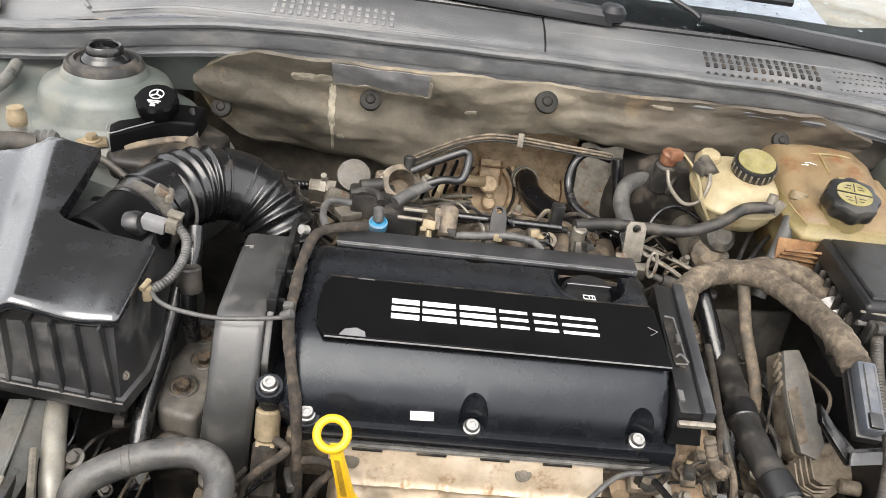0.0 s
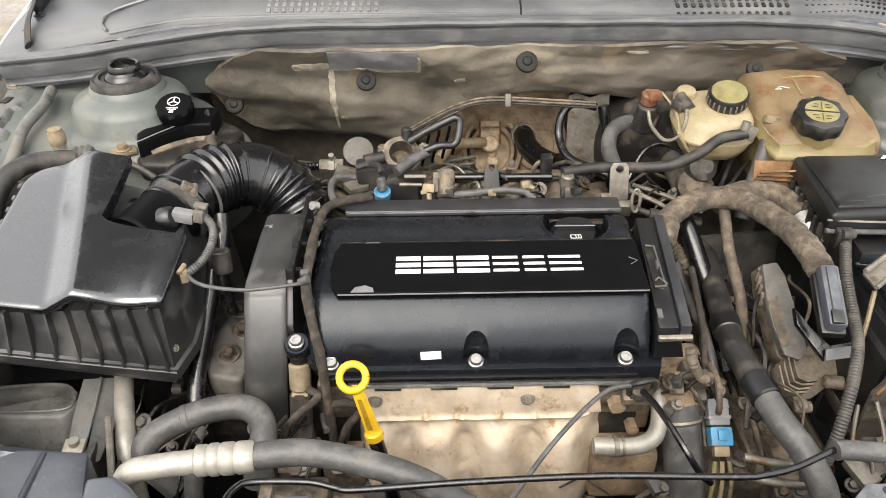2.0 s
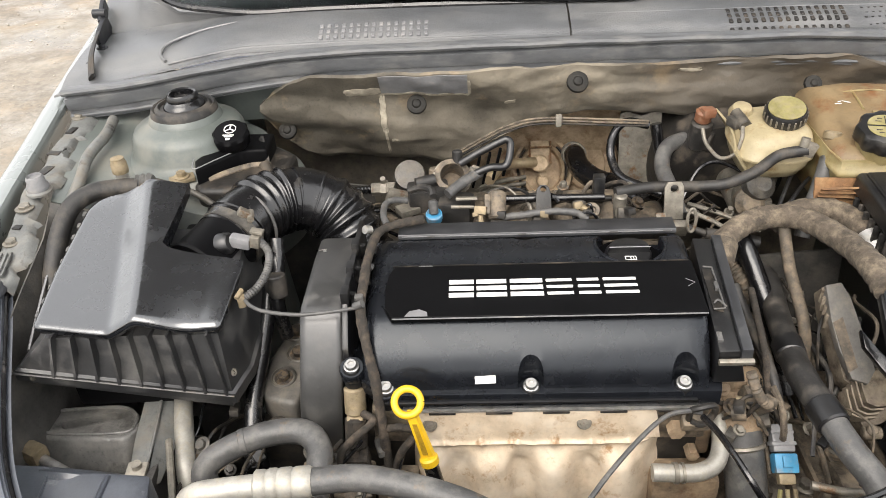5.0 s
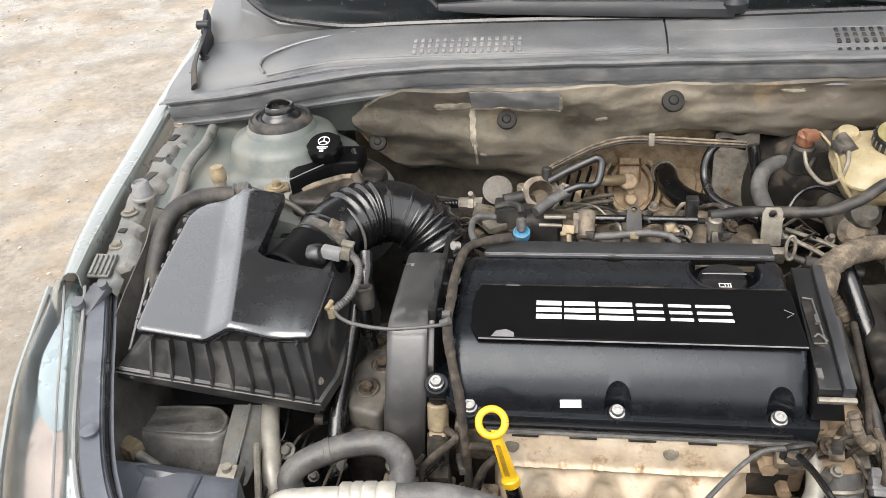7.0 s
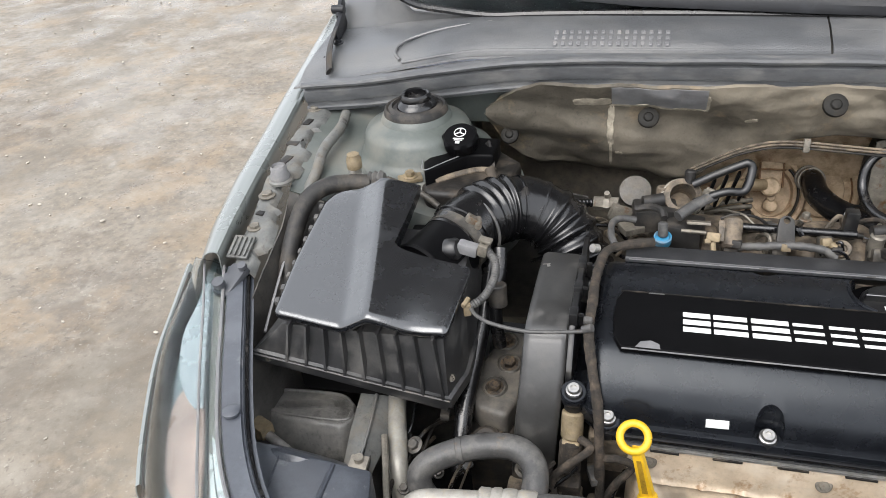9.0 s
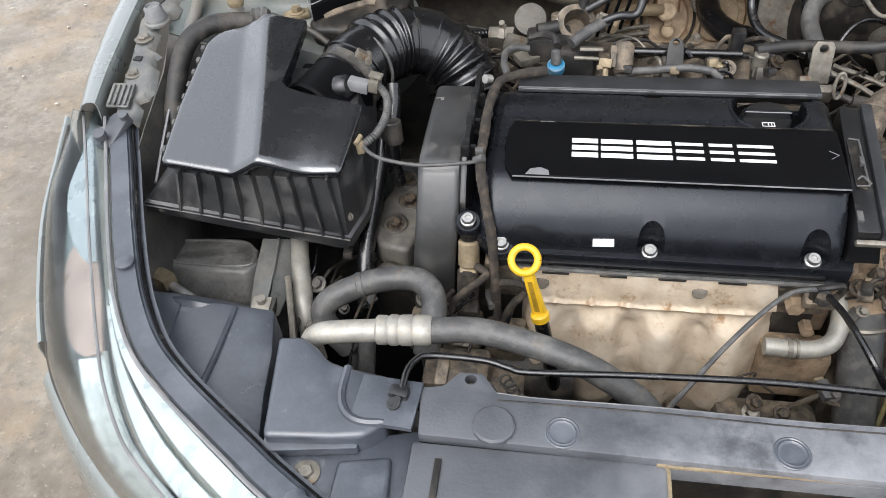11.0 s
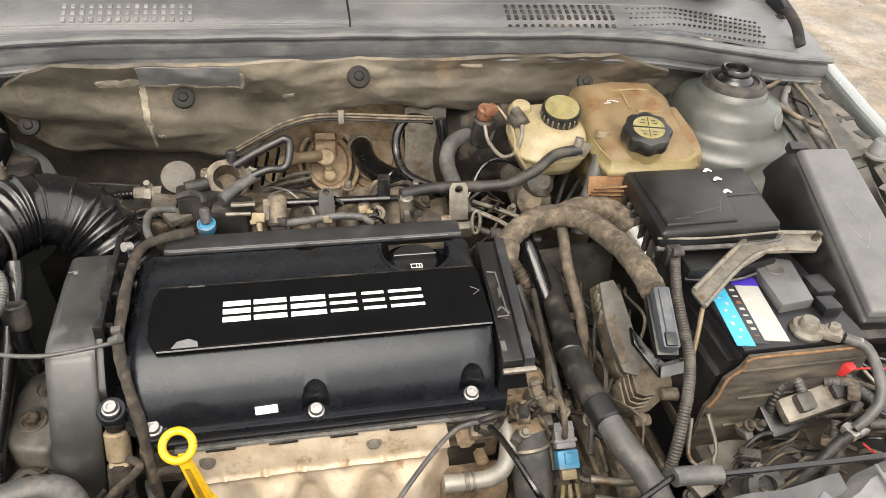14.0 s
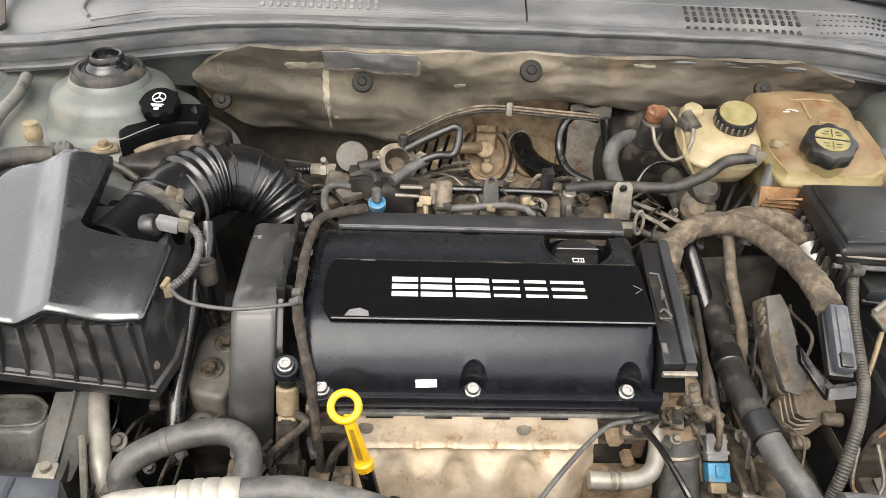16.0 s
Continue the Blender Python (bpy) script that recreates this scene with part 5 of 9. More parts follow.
# pale raised marks in place of the trade name: four broad ones, three thin ones, each of plain bars
for i, (lx, lw, th) in enumerate(((-0.180, 0.029, 0.0078), (-0.148, 0.035, 0.0074), (-0.109, 0.038, 0.0074), (-0.067, 0.030, 0.0046), (-0.031, 0.025, 0.0046), (-0.001, 0.038, 0.0046))):
    bars = [box((lx + lw / 2, yy, 0.8350), (lw, th, 0.0012), bev=0.0003, seg=1) for yy in (0.6705, 0.6830, 0.6955)]
    for q in bars:
        part("emblem_bar", q, "white", cov, "pale printed bar of the emblem")
part("mark", tube([(0.094, 0.693, 0.8347), (0.103, 0.686, 0.8347), (0.094, 0.679, 0.8347)], 0.0004, 6, 2, sharp=True), "greyplas", cov)

well = part("filler_well", lathe([(0.0425, 0.0), (0.0425, 0.003), (0.030, 0.003), (0.029, 0.001), (0.003, 0.001)], pose(0.044, 0.771, 0.807), 40), "plate", eng, "dark floor of the filler well")
for a0, a1 in ((0.93, 1.335), (1.665, 2.07)):
    part("filler_rim", tube([(0.044 + 0.0428 * math.cos(a), 0.771 + 0.0428 * math.sin(a), 0.8325) for a in [math.pi * (a0 + (a1 - a0) * k / 20) for k in range(21)]], 0.0022, 8, 1, sharp=True), "cover", eng, "rounded rim of the filler well")
cap = part("oil_cap", lathe([(0.0275, 0), (0.0290, 0.004), (0.0285, 0.012), (0.0262, 0.0145), (0.003, 0.0150)], pose(0.042, 0.765, 0.811), 60, lambda a, i: 1 + (0.014 * math.cos(20 * a) if i < 2 else 0)), "black", eng, "round black oil filler cap")
part("grip", bevel(loft([[(0.042 + (0.0275 - 0.004 * h) * math.cos(a), 0.7615 + 0.001 * h + (0.0245 - 0.007 * h) * math.sin(a), 0.822 + 0.014 * h) for a in [math.pi * k / 20 for k in range(21)]] for h in (0, 0.55, 1.0)]), 0.0012, 2, 50), "black", cap, "raised half-round finger grip")
# the grip's edge highlight, made as a thin pale bar
part("grip_edge", tube([(0.0165, 0.7612, 0.8345), (0.030, 0.7606, 0.8350), (0.042, 0.7604, 0.8350), (0.054, 0.7606, 0.8350), (0.0675, 0.7612, 0.8345)], 0.0007, 6, 4), "greyplas", cap, "pale line painting the highlight on the grip edge")
part("symbol", gang([box((0.0385, 0.7525, 0.8265), (0.0055, 0.0010, 0.0006), bev=0), box((0.0455, 0.7525, 0.8265), (0.0055, 0.0010, 0.0006), bev=0), box((0.0385, 0.7455, 0.8265), (0.0055, 0.0010, 0.0006), bev=0), box((0.0455, 0.7455, 0.8265), (0.0055, 0.0010, 0.0006), bev=0), box((0.0355, 0.749, 0.8265), (0.0010, 0.008, 0.0006), bev=0), box((0.042, 0.749, 0.8265), (0.0010, 0.008, 0.0006), bev=0), box((0.0485, 0.749, 0.8265), (0.0010, 0.008, 0.0006), bev=0), box((0.0455, 0.749, 0.8265), (0.0010, 0.005, 0.0006), bev=0)]), "white", cap, "small pale printed symbol")
part("rear_strip", loft([[(x, 0.797, 0.8300), (x, 0.797, 0.8345), (x, 0.7985, 0.8365), (x, 0.824, 0.8375), (x, 0.829, 0.834), (x, 0.829, 0.80)] for x in (-0.248, -0.246, 0.105, 0.107)]), "strip", eng, "raised black strip along the rear edge")
part("strip_edge", box((-0.071, 0.7966, 0.8345), (0.345, 0.0010, 0.0010), bev=0), "greyplas", eng, "worn edge of the strip")
for x in (-0.205, -0.088, 0.028, 0.095):
    part("strip_clip", box((x, 0.7962, 0.8345), (0.010, 0.0020, 0.0018), bev=0.0005), "hose", eng)

for bx, by, bz in ((-0.252, 0.5935, 0.765), (-0.090, 0.5960, 0.763), (0.0785, 0.5960, 0.763), (-0.290, 0.606, 0.787)):
    bt = part("bolt", lathe([(0.0085, 0), (0.0087, 0.002), (0.0070, 0.003), (0.0066, 0.0065), (0.0060, 0.0075), (0.0034, 0.0075), (0.0032, 0.005), (0.0005, 0.005)], along((bx, by, bz), (bx, by - 0.35, bz + 1)), 24), "bolt", eng, "zinc plated bolt head")
    part("sleeve", lathe([(0.0105, -0.026), (0.0105, -0.002), (0.0090, 0.0)], along((bx, by, bz), (bx, by - 0.05, bz + 1)), 20), "black", bt, "black bolt sleeve")
part("ear", gang([lathe([(0.0140, -0.018), (0.0145, -0.014), (0.0145, -0.002), (0.0130, 0.0)], along((-0.290, 0.606, 0.786), (-0.290, 0.571, 0.886)), 28), lathe([(0.0135, -0.018), (0.0135, -0.001), (0.0125, 0.0)], along((-0.252, 0.5935, 0.7645), (-0.252, 0.5585, 0.8645)), 24),
                  bevel(loft([[(-0.300, 0.655, z), (-0.262, 0.660, z), (-0.246, 0.600, z), (-0.262, 0.588, z), (-0.282, 0.602, z), (-0.300, 0.612, z)] for z in (0.752, 0.772)]), 0.003), tube([(-0.299, 0.655, 0.812), (-0.297, 0.630, 0.786), (-0.284, 0.615, 0.780)], 0.0028, 8, 5)]), "cover", eng, "black corner ear of the cover")
part("paper_tag", box((-0.1405, 0.5945, 0.7745), (0.023, 0.0012, 0.0095), (-14, -3, 0), 0.0), "white", eng, "small white paper tag")


def timing_cover():
    prof = [(0.815, 0.60), (0.815, 0.815), (0.808, 0.828), (0.76, 0.832), (0.70, 0.832), (0.662, 0.831), (0.650, 0.827), (0.642, 0.818), (0.628, 0.796), (0.613, 0.768), (0.600, 0.738), (0.591, 0.708), (0.588, 0.675), (0.592, 0.64), (0.61, 0.61), (0.65, 0.585), (0.72, 0.575)]
    cy, cz = 0.72, 0.70
    secs = []
    for x, k in ((-0.3520, 0.955), (-0.3510, 0.978), (-0.3475, 0.994), (-0.343, 1.0), (-0.310, 1.0), (-0.304, 0.995), (-0.302, 0.98)):
        secs.append([(x - 0.012 * max(0, (0.80 - z) / 0.2), cy + (y - cy) * k, cz + (z - cz) * k) for y, z in prof])
    return loft(secs)


tcov = part("timing_cover", timing_cover(), "timing", eng, "scuffed black timing belt cover")
part("scratch", gang([box((-0.343, 0.775, 0.8325), (0.010, 0.001, 0.0006), (0, 0, 15), 0), box((-0.340, 0.772, 0.8325), (0.004, 0.004, 0.0006), (0, 0, 15), 0)]), "alu", tcov)
part("back_plate", prism([(0.60, 0.60), (0.82, 0.60), (0.825, 0.845), (0.66, 0.85), (0.62, 0.80)], -0.301, -0.294, Matrix(((0, 0, 1, 0), (1, 0, 0, 0), (0, 1, 0, 0), (0, 0, 0, 1))), 0.002), "black", eng, "black inner timing plate")
for y in (0.66, 0.71, 0.76):
    part("clip", gang([box((-0.297, y, 0.846), (0.010, 0.016, 0.018), bev=0.002), box((-0.290, y + 0.006, 0.835), (0.008, 0.006, 0.020), bev=0.001)]), "black", eng)
part("coil_cover", bevel(loft([[(0.1085, 0.594, 0.765), (0.144, 0.594, 0.765), (0.160, 0.784, 0.785), (0.1245, 0.786, 0.785)], [(0.1085, 0.592, 0.812), (0.131, 0.592, 0.812), (0.147, 0.784, 0.829), (0.1245, 0.786, 0.829)]]), 0.002), "black", eng, "slim black ignition rail cover")
part("coil_ridge", bevel(loft([[(0.1315, 0.590, 0.800), (0.1445, 0.590, 0.800), (0.1605, 0.786, 0.815), (0.1475, 0.787, 0.815)], [(0.1318, 0.590, 0.816), (0.1435, 0.590, 0.816), (0.1595, 0.786, 0.833), (0.1478, 0.787, 0.833)]]), 0.0018), "strip", eng, "raised outer ridge of the rail cover")
part("coil_slot", slab([(0.121, 0.724, 0.8257), (0.131, 0.722, 0.8257), (0.128, 0.650, 0.8192), (0.118, 0.655, 0.8192)], 0.0012, 0.0), "dark", eng, "dark slot in the rail cover")
part("coil_lever", gang([tube([(0.122, 0.724, 0.829), (0.132, 0.722, 0.829), (0.1295, 0.652, 0.8225), (0.117, 0.652, 0.822)], 0.0012, 6, 3, sharp=True), box((0.1285, 0.688, 0.826), (0.005, 0.012, 0.006), (4, 0, -4), 0.001), box((0.1135, 0.612, 0.815), (0.006, 0.014, 0.004), (4, 0, -4), 0.001), tube([(0.119, 0.660, 0.824), (0.124, 0.662, 0.827), (0.131, 0.653, 0.824)], 0.0013, 6, 4)]), "hose", eng, "worn locking lever")
part("coil_end", box((0.127, 0.5885, 0.800), (0.038, 0.006, 0.007), (20, 0, 0), 0.002), "bracket", eng, "pale rail end")


def heat_shield():
    def f(u, v):
        x = -0.228 + 0.276 * u
        y = lerp([(0, 0.588), (0.03, 0.5852), (0.20, 0.5815), (0.23, 0.581), (0.26, 0.580), (0.33, 0.573), (0.5, 0.560), (0.75, 0.556), (0.92, 0.570), (1, 0.60)], v)
        z = lerp([(0, 0.7345), (0.03, 0.7338), (0.12, 0.715), (0.20, 0.692), (0.23, 0.687), (0.26, 0.680), (0.33, 0.662), (0.5, 0.61), (0.75, 0.54), (0.92, 0.49), (1, 0.475)], v)
        bead = 0.0034 * math.exp(-((v - 0.225) / 0.014) ** 2)
        wave = math.cos((x - 0.010) / 0.0735 * 2 * math.pi)
        rib = (0.0066 * math.tanh(1.6 * (wave + 0.25)) + 0.0042 * wave) * min(1, max(0, (v - 0.27) / 0.07)) * max(0, 1 - max(0, v - 0.75) * 4)
        tab = 0.0035 * max(0, math.cos((x + 0.063) / 0.042 * 2 * math.pi)) ** 6 * max(0, 1 - abs(v - 0.225) / 0.05)
        edge = max(0, abs(u - 0.5) * 2 - 0.86) / 0.14
        dent = (0.0016 * noise.noise(Vector((x * 34, z * 34, 0))) + 0.0009 * noise.noise(Vector((x * 110, z * 110, 3)))) * min(1, v * 5)
        return (x + (0.016 * math.sin(v * 3.0) if u > 0.5 else 0) * edge, y - rib - tab - bead + (0.020 if u > 0.5 else 0.035) * edge ** 2 * (1 if v > 0.2 else 0.1) - dent, z + tab)
    return sheet(f, 150, 80, -0.0015)


hsd = thing("heat_shield", (-0.09, 0.58, 0.48), "beige heat-stained pressed metal exhaust heat shield", "heat shield")
part("shell", heat_shield(), "shield", hsd)
for x in (-0.205, -0.03):
    part("bolt", hexhead((x, 0.5845, 0.716), 0.0055, 0.004, (0, -1, 0.45)), "bracket", hsd, "dull shield bolt")
dip = thing("dipstick", (-0.205, 0.535, 0.56), "yellow plastic oil dipstick handle in a black tube", "dipstick")
ring_m = along((-0.2235, 0.551, 0.786), (-0.2235 + 0.02, 0.551 - 0.62, 0.786 + 0.70))
ringpts = [ring_m @ Vector((0.0140 * math.cos(a), 0.0140 * math.sin(a), 0)) for a in [2 * math.pi * k / 36 for k in range(37)]]
part("handle", gang([tube(ringpts, 0.0042, 10, 1, sharp=True), loft([[Vector(c) + Vector((a * w, b * 0.004 * 0.7, b * 0.004)) for a, b in ((-1, -1), (1, -1), (1, 1), (-1, 1))] for c, w in (((-0.2195, 0.545, 0.774), 0.0048), ((-0.212, 0.542, 0.744), 0.0058), ((-0.2050, 0.539, 0.714), 0.0070))]), rod((-0.2055, 0.540, 0.714), (-0.2030, 0.538, 0.703), 0.0105, seg=20, bev=0.002)]), "yellow", dip, "yellow ring-pull handle")
# groove drawn as a thin strip of darker yellow
part("groove", slab([(-0.2195, 0.5403, 0.7630), (-0.2148, 0.5403, 0.7630), (-0.2047, 0.5362, 0.7195), (-0.2105, 0.5362, 0.7195)], 0.0008, 0.0), "yellowd", dip, "darker yellow strip for the groove of the handle")
part("tube", tube([(-0.2040, 0.538, 0.708), (-0.196, 0.532, 0.67), (-0.188, 0.53, 0.62), (-0.18, 0.54, 0.55)], 0.0085, 12, 6), "rubber", dip, "black dipstick tube")

# ---- air filter box and intake hose ----
ab = thing("air_filter_box", (-0.55, 0.70, 0.60), "black plastic air filter box with a ribbed lower half", "air filter box")


def lid_raw(x, y, xl):
    ridge_l = lerp([(0.618, -0.557), (0.83, -0.600)], y)
    ridge_r = lerp([(0.618, -0.524), (0.83, -0.568)], y)
    zl = lerp([(0.618, 0.844), (0.80, 0.887), (0.83, 0.890)], y)
    zrl = lerp([(0.618, 0.840), (0.83, 0.893)], y)
    zrr = lerp([(0.618, 0.860), (0.83, 0.912)], y)
    zr = lerp([(0.618, 0.840), (0.7147, 0.8625), (0.85, 0.894)], y)
    return lerp([(xl, zl), (ridge_l, zrl), (ridge_r, zrr), (-0.4585, zr + 0.0025), (-0.4340, zr)], x)


def lid_f(u, v):
    """The sloped lid: left facet, ridge, right facet falling to the engine, with a step for the outlet."""
    y = 0.616 + 0.216 * v
    d = min(y - 0.616, 0.007)
    r = 0.007 - math.sqrt(max(0, 0.007 ** 2 - (0.007 - d) ** 2))
    e = min(0.832 - y, 0.022)
    q = 0.022 - math.sqrt(max(0, 0.022 ** 2 - (0.022 - e) ** 2))
    xl = lerp([(0.618, -0.645), (0.70, -0.648), (0.80, -0.645), (0.83, -0.638)], y) + r + q
    xr = lerp([(0.618, -0.434), (0.706, -0.4265), (0.85, -0.425)], y) - r * 0.7
    x = xl + (xr - xl) * u
    z = sum(lid_raw(min(max(x + h, xl), xr), y, xl) for h in (-0.004, -0.002, 0, 0.002, 0.004)) / 5
    edge = min(x - xl, xr - x, y - 0.616, 0.005)
    z -= 0.0025 * (1 - edge / 0.005) ** 2
    z -= 0.004 * math.exp(-((x + 0.475) / 0.022) ** 2) * (1 - v) ** 8
    return (x, y - 0.005 * math.sin((x + 0.60) * 26) * (1 - v) ** 6, z)


def lid_solid():
    """Lid top and rolled lip as one closed body."""
    nu, nv = 84, 48
    b = B()
    vv = [(j / nv) ** 1.3 for j in range(nv + 1)]
    T = [[b.verts.new(lid_f(i / nu, w)) for w in vv] for i in range(nu + 1)]
    for i in range(nu):
        for j in range(nv):
            b.faces.new((T[i][j], T[i + 1][j], T[i + 1][j + 1], T[i][j + 1]))
    edge = [T[i][0] for i in range(nu + 1)] + [T[nu][j] for j in range(1, nv + 1)] + [T[i][nv] for i in range(nu - 1, -1, -1)] + [T[0][j] for j in range(nv - 1, 0, -1)]
    prev = edge
    for drop, grow in ((0.0008, 0.0008), (0.0026, 0.0012), (0.0070, 0.0010), (0.010, -0.001), (0.014, -0.006)):
        ring = []
        for v in edge:
            d = Vector((v.co.x + 0.54, v.co.y - 0.70, 0)).normalized()
            ring.append(b.verts.new(v.co + d * grow - Vector((0, 0, drop))))
        for k in range(len(edge)):
            b.faces.new((prev[k], ring[k], ring[(k + 1) % len(edge)], prev[(k + 1) % len(edge)]))
        prev = ring
    b.faces.new(prev[::-1])
    bmesh.ops.recalc_face_normals(b, faces=b.faces)
    return b


lid = part("lid", lid_solid(), "airbox", ab, "glossy black sloped lid", 60)
notch = spline([(-0.40, 0.7150, 0), (-0.429, 0.7150, 0), (-0.457, 0.7175, 0), (-0.489, 0.7175, 0), (-0.513, 0.7205, 0), (-0.5225, 0.7270, 0)], 5) + spline([(-0.5225, 0.7270, 0), (-0.522, 0.736, 0), (-0.519, 0.79, 0), (-0.516, 0.90, 0)], 3)[1:]
cut(lid, prism([(q.x, q.y) for q in notch] + [(-0.40, 0.90)], 0.78, 0.96))


def lower_box():
    rim = [(-0.672, 0.602), (-0.437, 0.617), (-0.425, 0.66), (-0.425, 0.80), (-0.655, 0.80), (-0.665, 0.66)]
    top = [(-0.640, 0.624), (-0.440, 0.626), (-0.434, 0.66), (-0.440, 0.79), (-0.640, 0.79), (-0.642, 0.66)]
    secs = [[(x, y, 0.822 + 0.23 * (y - 0.624)) for x, y in top]]
    for zoff, sc in ((0.010, 0.985), (0.008, 1.02), (-0.006, 1.02), (-0.008, 0.95), (-0.018, 0.94)):
        ring = []
        for x, y in rim:
            zr = lerp([(-0.672, 0.787), (-0.437, 0.730)], x) + 0.10 * max(0, y - 0.62)
            ring.append((-0.548 + (x + 0.548) * sc, 0.70 + (y - 0.70) * sc, zr + zoff))
        secs.append(ring)
    return loft(secs)


lb = part("lower_half", lower_box(), "airlow", ab, "dusty ribbed lower half")
# coloured near-black to carry the shade below the flange
part("base", prism([(-0.645, 0.640), (-0.450, 0.648), (-0.440, 0.78), (-0.645, 0.78)], 0.695, 0.745, None, 0.01), "plate", ab, "near-black box base with the shade under the flange in its colour")
for i in range(9):
    x = -0.632 + 0.0235 * i
    zr = lerp([(-0.672, 0.787), (-0.437, 0.730)], x)
    xt = -0.628 + 0.0222 * i
    y0 = 0.603 + 0.0016 * i
    part("rib", loft([[(x - 0.0016, y0 - 0.003, zr + 0.006), (x + 0.0016, y0 - 0.003, zr + 0.006), (x + 0.0016, 0.640, zr + 0.006), (x - 0.0016, 0.640, zr + 0.006)],
                      [(xt - 0.0012, 0.615, 0.828), (xt + 0.0012, 0.615, 0.828), (xt + 0.0012, 0.640, 0.828), (xt - 0.0012, 0.640, 0.828)]]), "airlow", lb)
# thin grey bar that puts a highlight along the flange edge
part("flange_edge", tube([(-0.677, 0.5985, 0.7925), (-0.60, 0.6035, 0.7745), (-0.52, 0.6085, 0.755), (-0.436, 0.6145, 0.735)], 0.0013, 6, 4), "hose", lb, "pale line painting the highlight on the flange edge")
for sx, sy, sz in ((-0.657, 0.604, 0.783), (-0.436, 0.630, 0.760)):
    part("screw", hexhead((sx, sy, sz), 0.0032, 0.004, (0, -1, 0.5)), "cast", lb)
for i in range(9):
    part("clip_tooth", box((-0.658 + 0.0006 * i, 0.655 + 0.019 * i, 0.830 + 0.0055 * i), (0.007, 0.009, 0.008), (10, 0, 6), 0.002), "hose", ab)
part("outlet", lathe([(0.044, 0), (0.045, 0.004), (0.043, 0.008), (0.043, 0.062), (0.040, 0.062)], along((-0.4945, 0.735, 0.8300), (-0.462, 0.80, 0.842)), 36), "plate", ab, "round black outlet neck")
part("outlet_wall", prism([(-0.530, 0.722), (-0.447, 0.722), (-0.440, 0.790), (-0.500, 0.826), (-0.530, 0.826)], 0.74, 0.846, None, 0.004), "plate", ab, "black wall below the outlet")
part("sensor_boss", lathe([(0.014, 0), (0.014, 0.012), (0.011, 0.016)], along((-0.462, 0.748, 0.862), (-0.43, 0.742, 0.872)), 16), "black", ab)

snorkel = thing("intake_hose", (-0.40, 0.86, 0.70), "glossy black ribbed rubber air intake hose", "intake hose")
IH = [(-0.470, 0.787, 0.840), (-0.452, 0.832, 0.848), (-0.424, 0.874, 0.846), (-0.386, 0.896, 0.838), (-0.348, 0.896, 0.818), (-0.320, 0.880, 0.785), (-0.300, 0.862, 0.735), (-0.285, 0.86, 0.68)]


def ridges(s):
    k = 1.0
    if 0.060 < s < 0.120:
        k = 1.0 + 0.10 * (0.5 - 0.5 * math.cos((s - 0.060) / 0.015 * 2 * math.pi)) ** 1.3
    elif s > 0.172:
        k = 0.99 + 0.11 * (0.5 - 0.5 * math.cos((s - 0.172) / 0.0165 * 2 * math.pi)) ** 1.3
    elif 0.128 < s < 0.132 or 0.026 < s < 0.030 or 0.158 < s < 0.162:
        k = 1.05
    elif 0.132 <= s <= 0.158:
        k = 1.025
    return k


part("hose", tube(IH, 0.043, 36, 40, ridges), "rubber", snorkel)
cl = part("clamp", lathe([(0.0430, -0.007), (0.0452, -0.007), (0.0446, -0.004), (0.0446, 0.004), (0.0452, 0.007), (0.0430, 0.007)], along((-0.464, 0.797, 0.841), (-0.446, 0.838, 0.848)), 44), "cast", snorkel, "worm-drive hose clamp")
part("screw", gang([box((-0.438, 0.792, 0.879), (0.020, 0.012, 0.010), (0, 38, 18), 0.002), rod((-0.434, 0.800, 0.877), (-0.430, 0.782, 0.876), 0.0045)]), "bracket", cl)
part("strap", tube([(Vector((-0.449, 0.833, 0.842)) + (Matrix.Rotation(a, 3, Vector((0.024, 0.043, -0.002)).normalized()) @ Vector((0, 0.002, 0.0455)))) for a in [2 * math.pi * k / 40 for k in range(41)]], 0.0022, 6, 1, sharp=True), "hose", snorkel)

maf = thing("air_sensor", (-0.445, 0.745, 0.855), "small grey sensor plug with a ribbed cable on the filter box", "sensor")
part("body", gang([box((-0.436, 0.748, 0.866), (0.026, 0.014, 0.015), (0, 10, -6), 0.003)]), "greyplas", maf)
part("latch", gang([box((-0.416, 0.749, 0.868), (0.012, 0.020, 0.016), (0, 10, -6), 0.002), box((-0.413, 0.748, 0.880), (0.016, 0.010, 0.004), (0, 10, -6), 0.001)]), "bracket", maf, "dusty tan latch")


def rib_small(s):
    return 1 + 0.12 * math.sin(s / 0.0034 * 2 * math.pi)


part("cable", tube([(-0.412, 0.748, 0.866), (-0.400, 0.735, 0.858), (-0.397, 0.712, 0.850), (-0.404, 0.685, 0.843), (-0.418, 0.669, 0.838)], 0.0048, 10, 22, rib_small), "hose", maf, "thin ribbed conduit")

# ---- loose wires and hoses round the engine ----


def hose(name, pts, r, material, label, category, seg=12, n=8, rf=None, group=""):
    return solo(name, tube(pts, r, seg, n, rf), material, label, category, group)


hose("cable", [(-0.418, 0.669, 0.838), (-0.405, 0.652, 0.840), (-0.385, 0.640, 0.841), (-0.345, 0.632, 0.842), (-0.305, 0.636, 0.843), (-0.279, 0.642, 0.843)], 0.0023, "hose", "thin grey cable crossing the timing cover", "cable", 10)
solo("cable_clip", gang([box((-0.421, 0.668, 0.836), (0.009, 0.010, 0.016), (0, 0, 20), 0.002), rod((-0.424, 0.662, 0.844), (-0.420, 0.674, 0.847), 0.003)]), "brass", "tan cable clip on the side of the filter box", "cable clip")
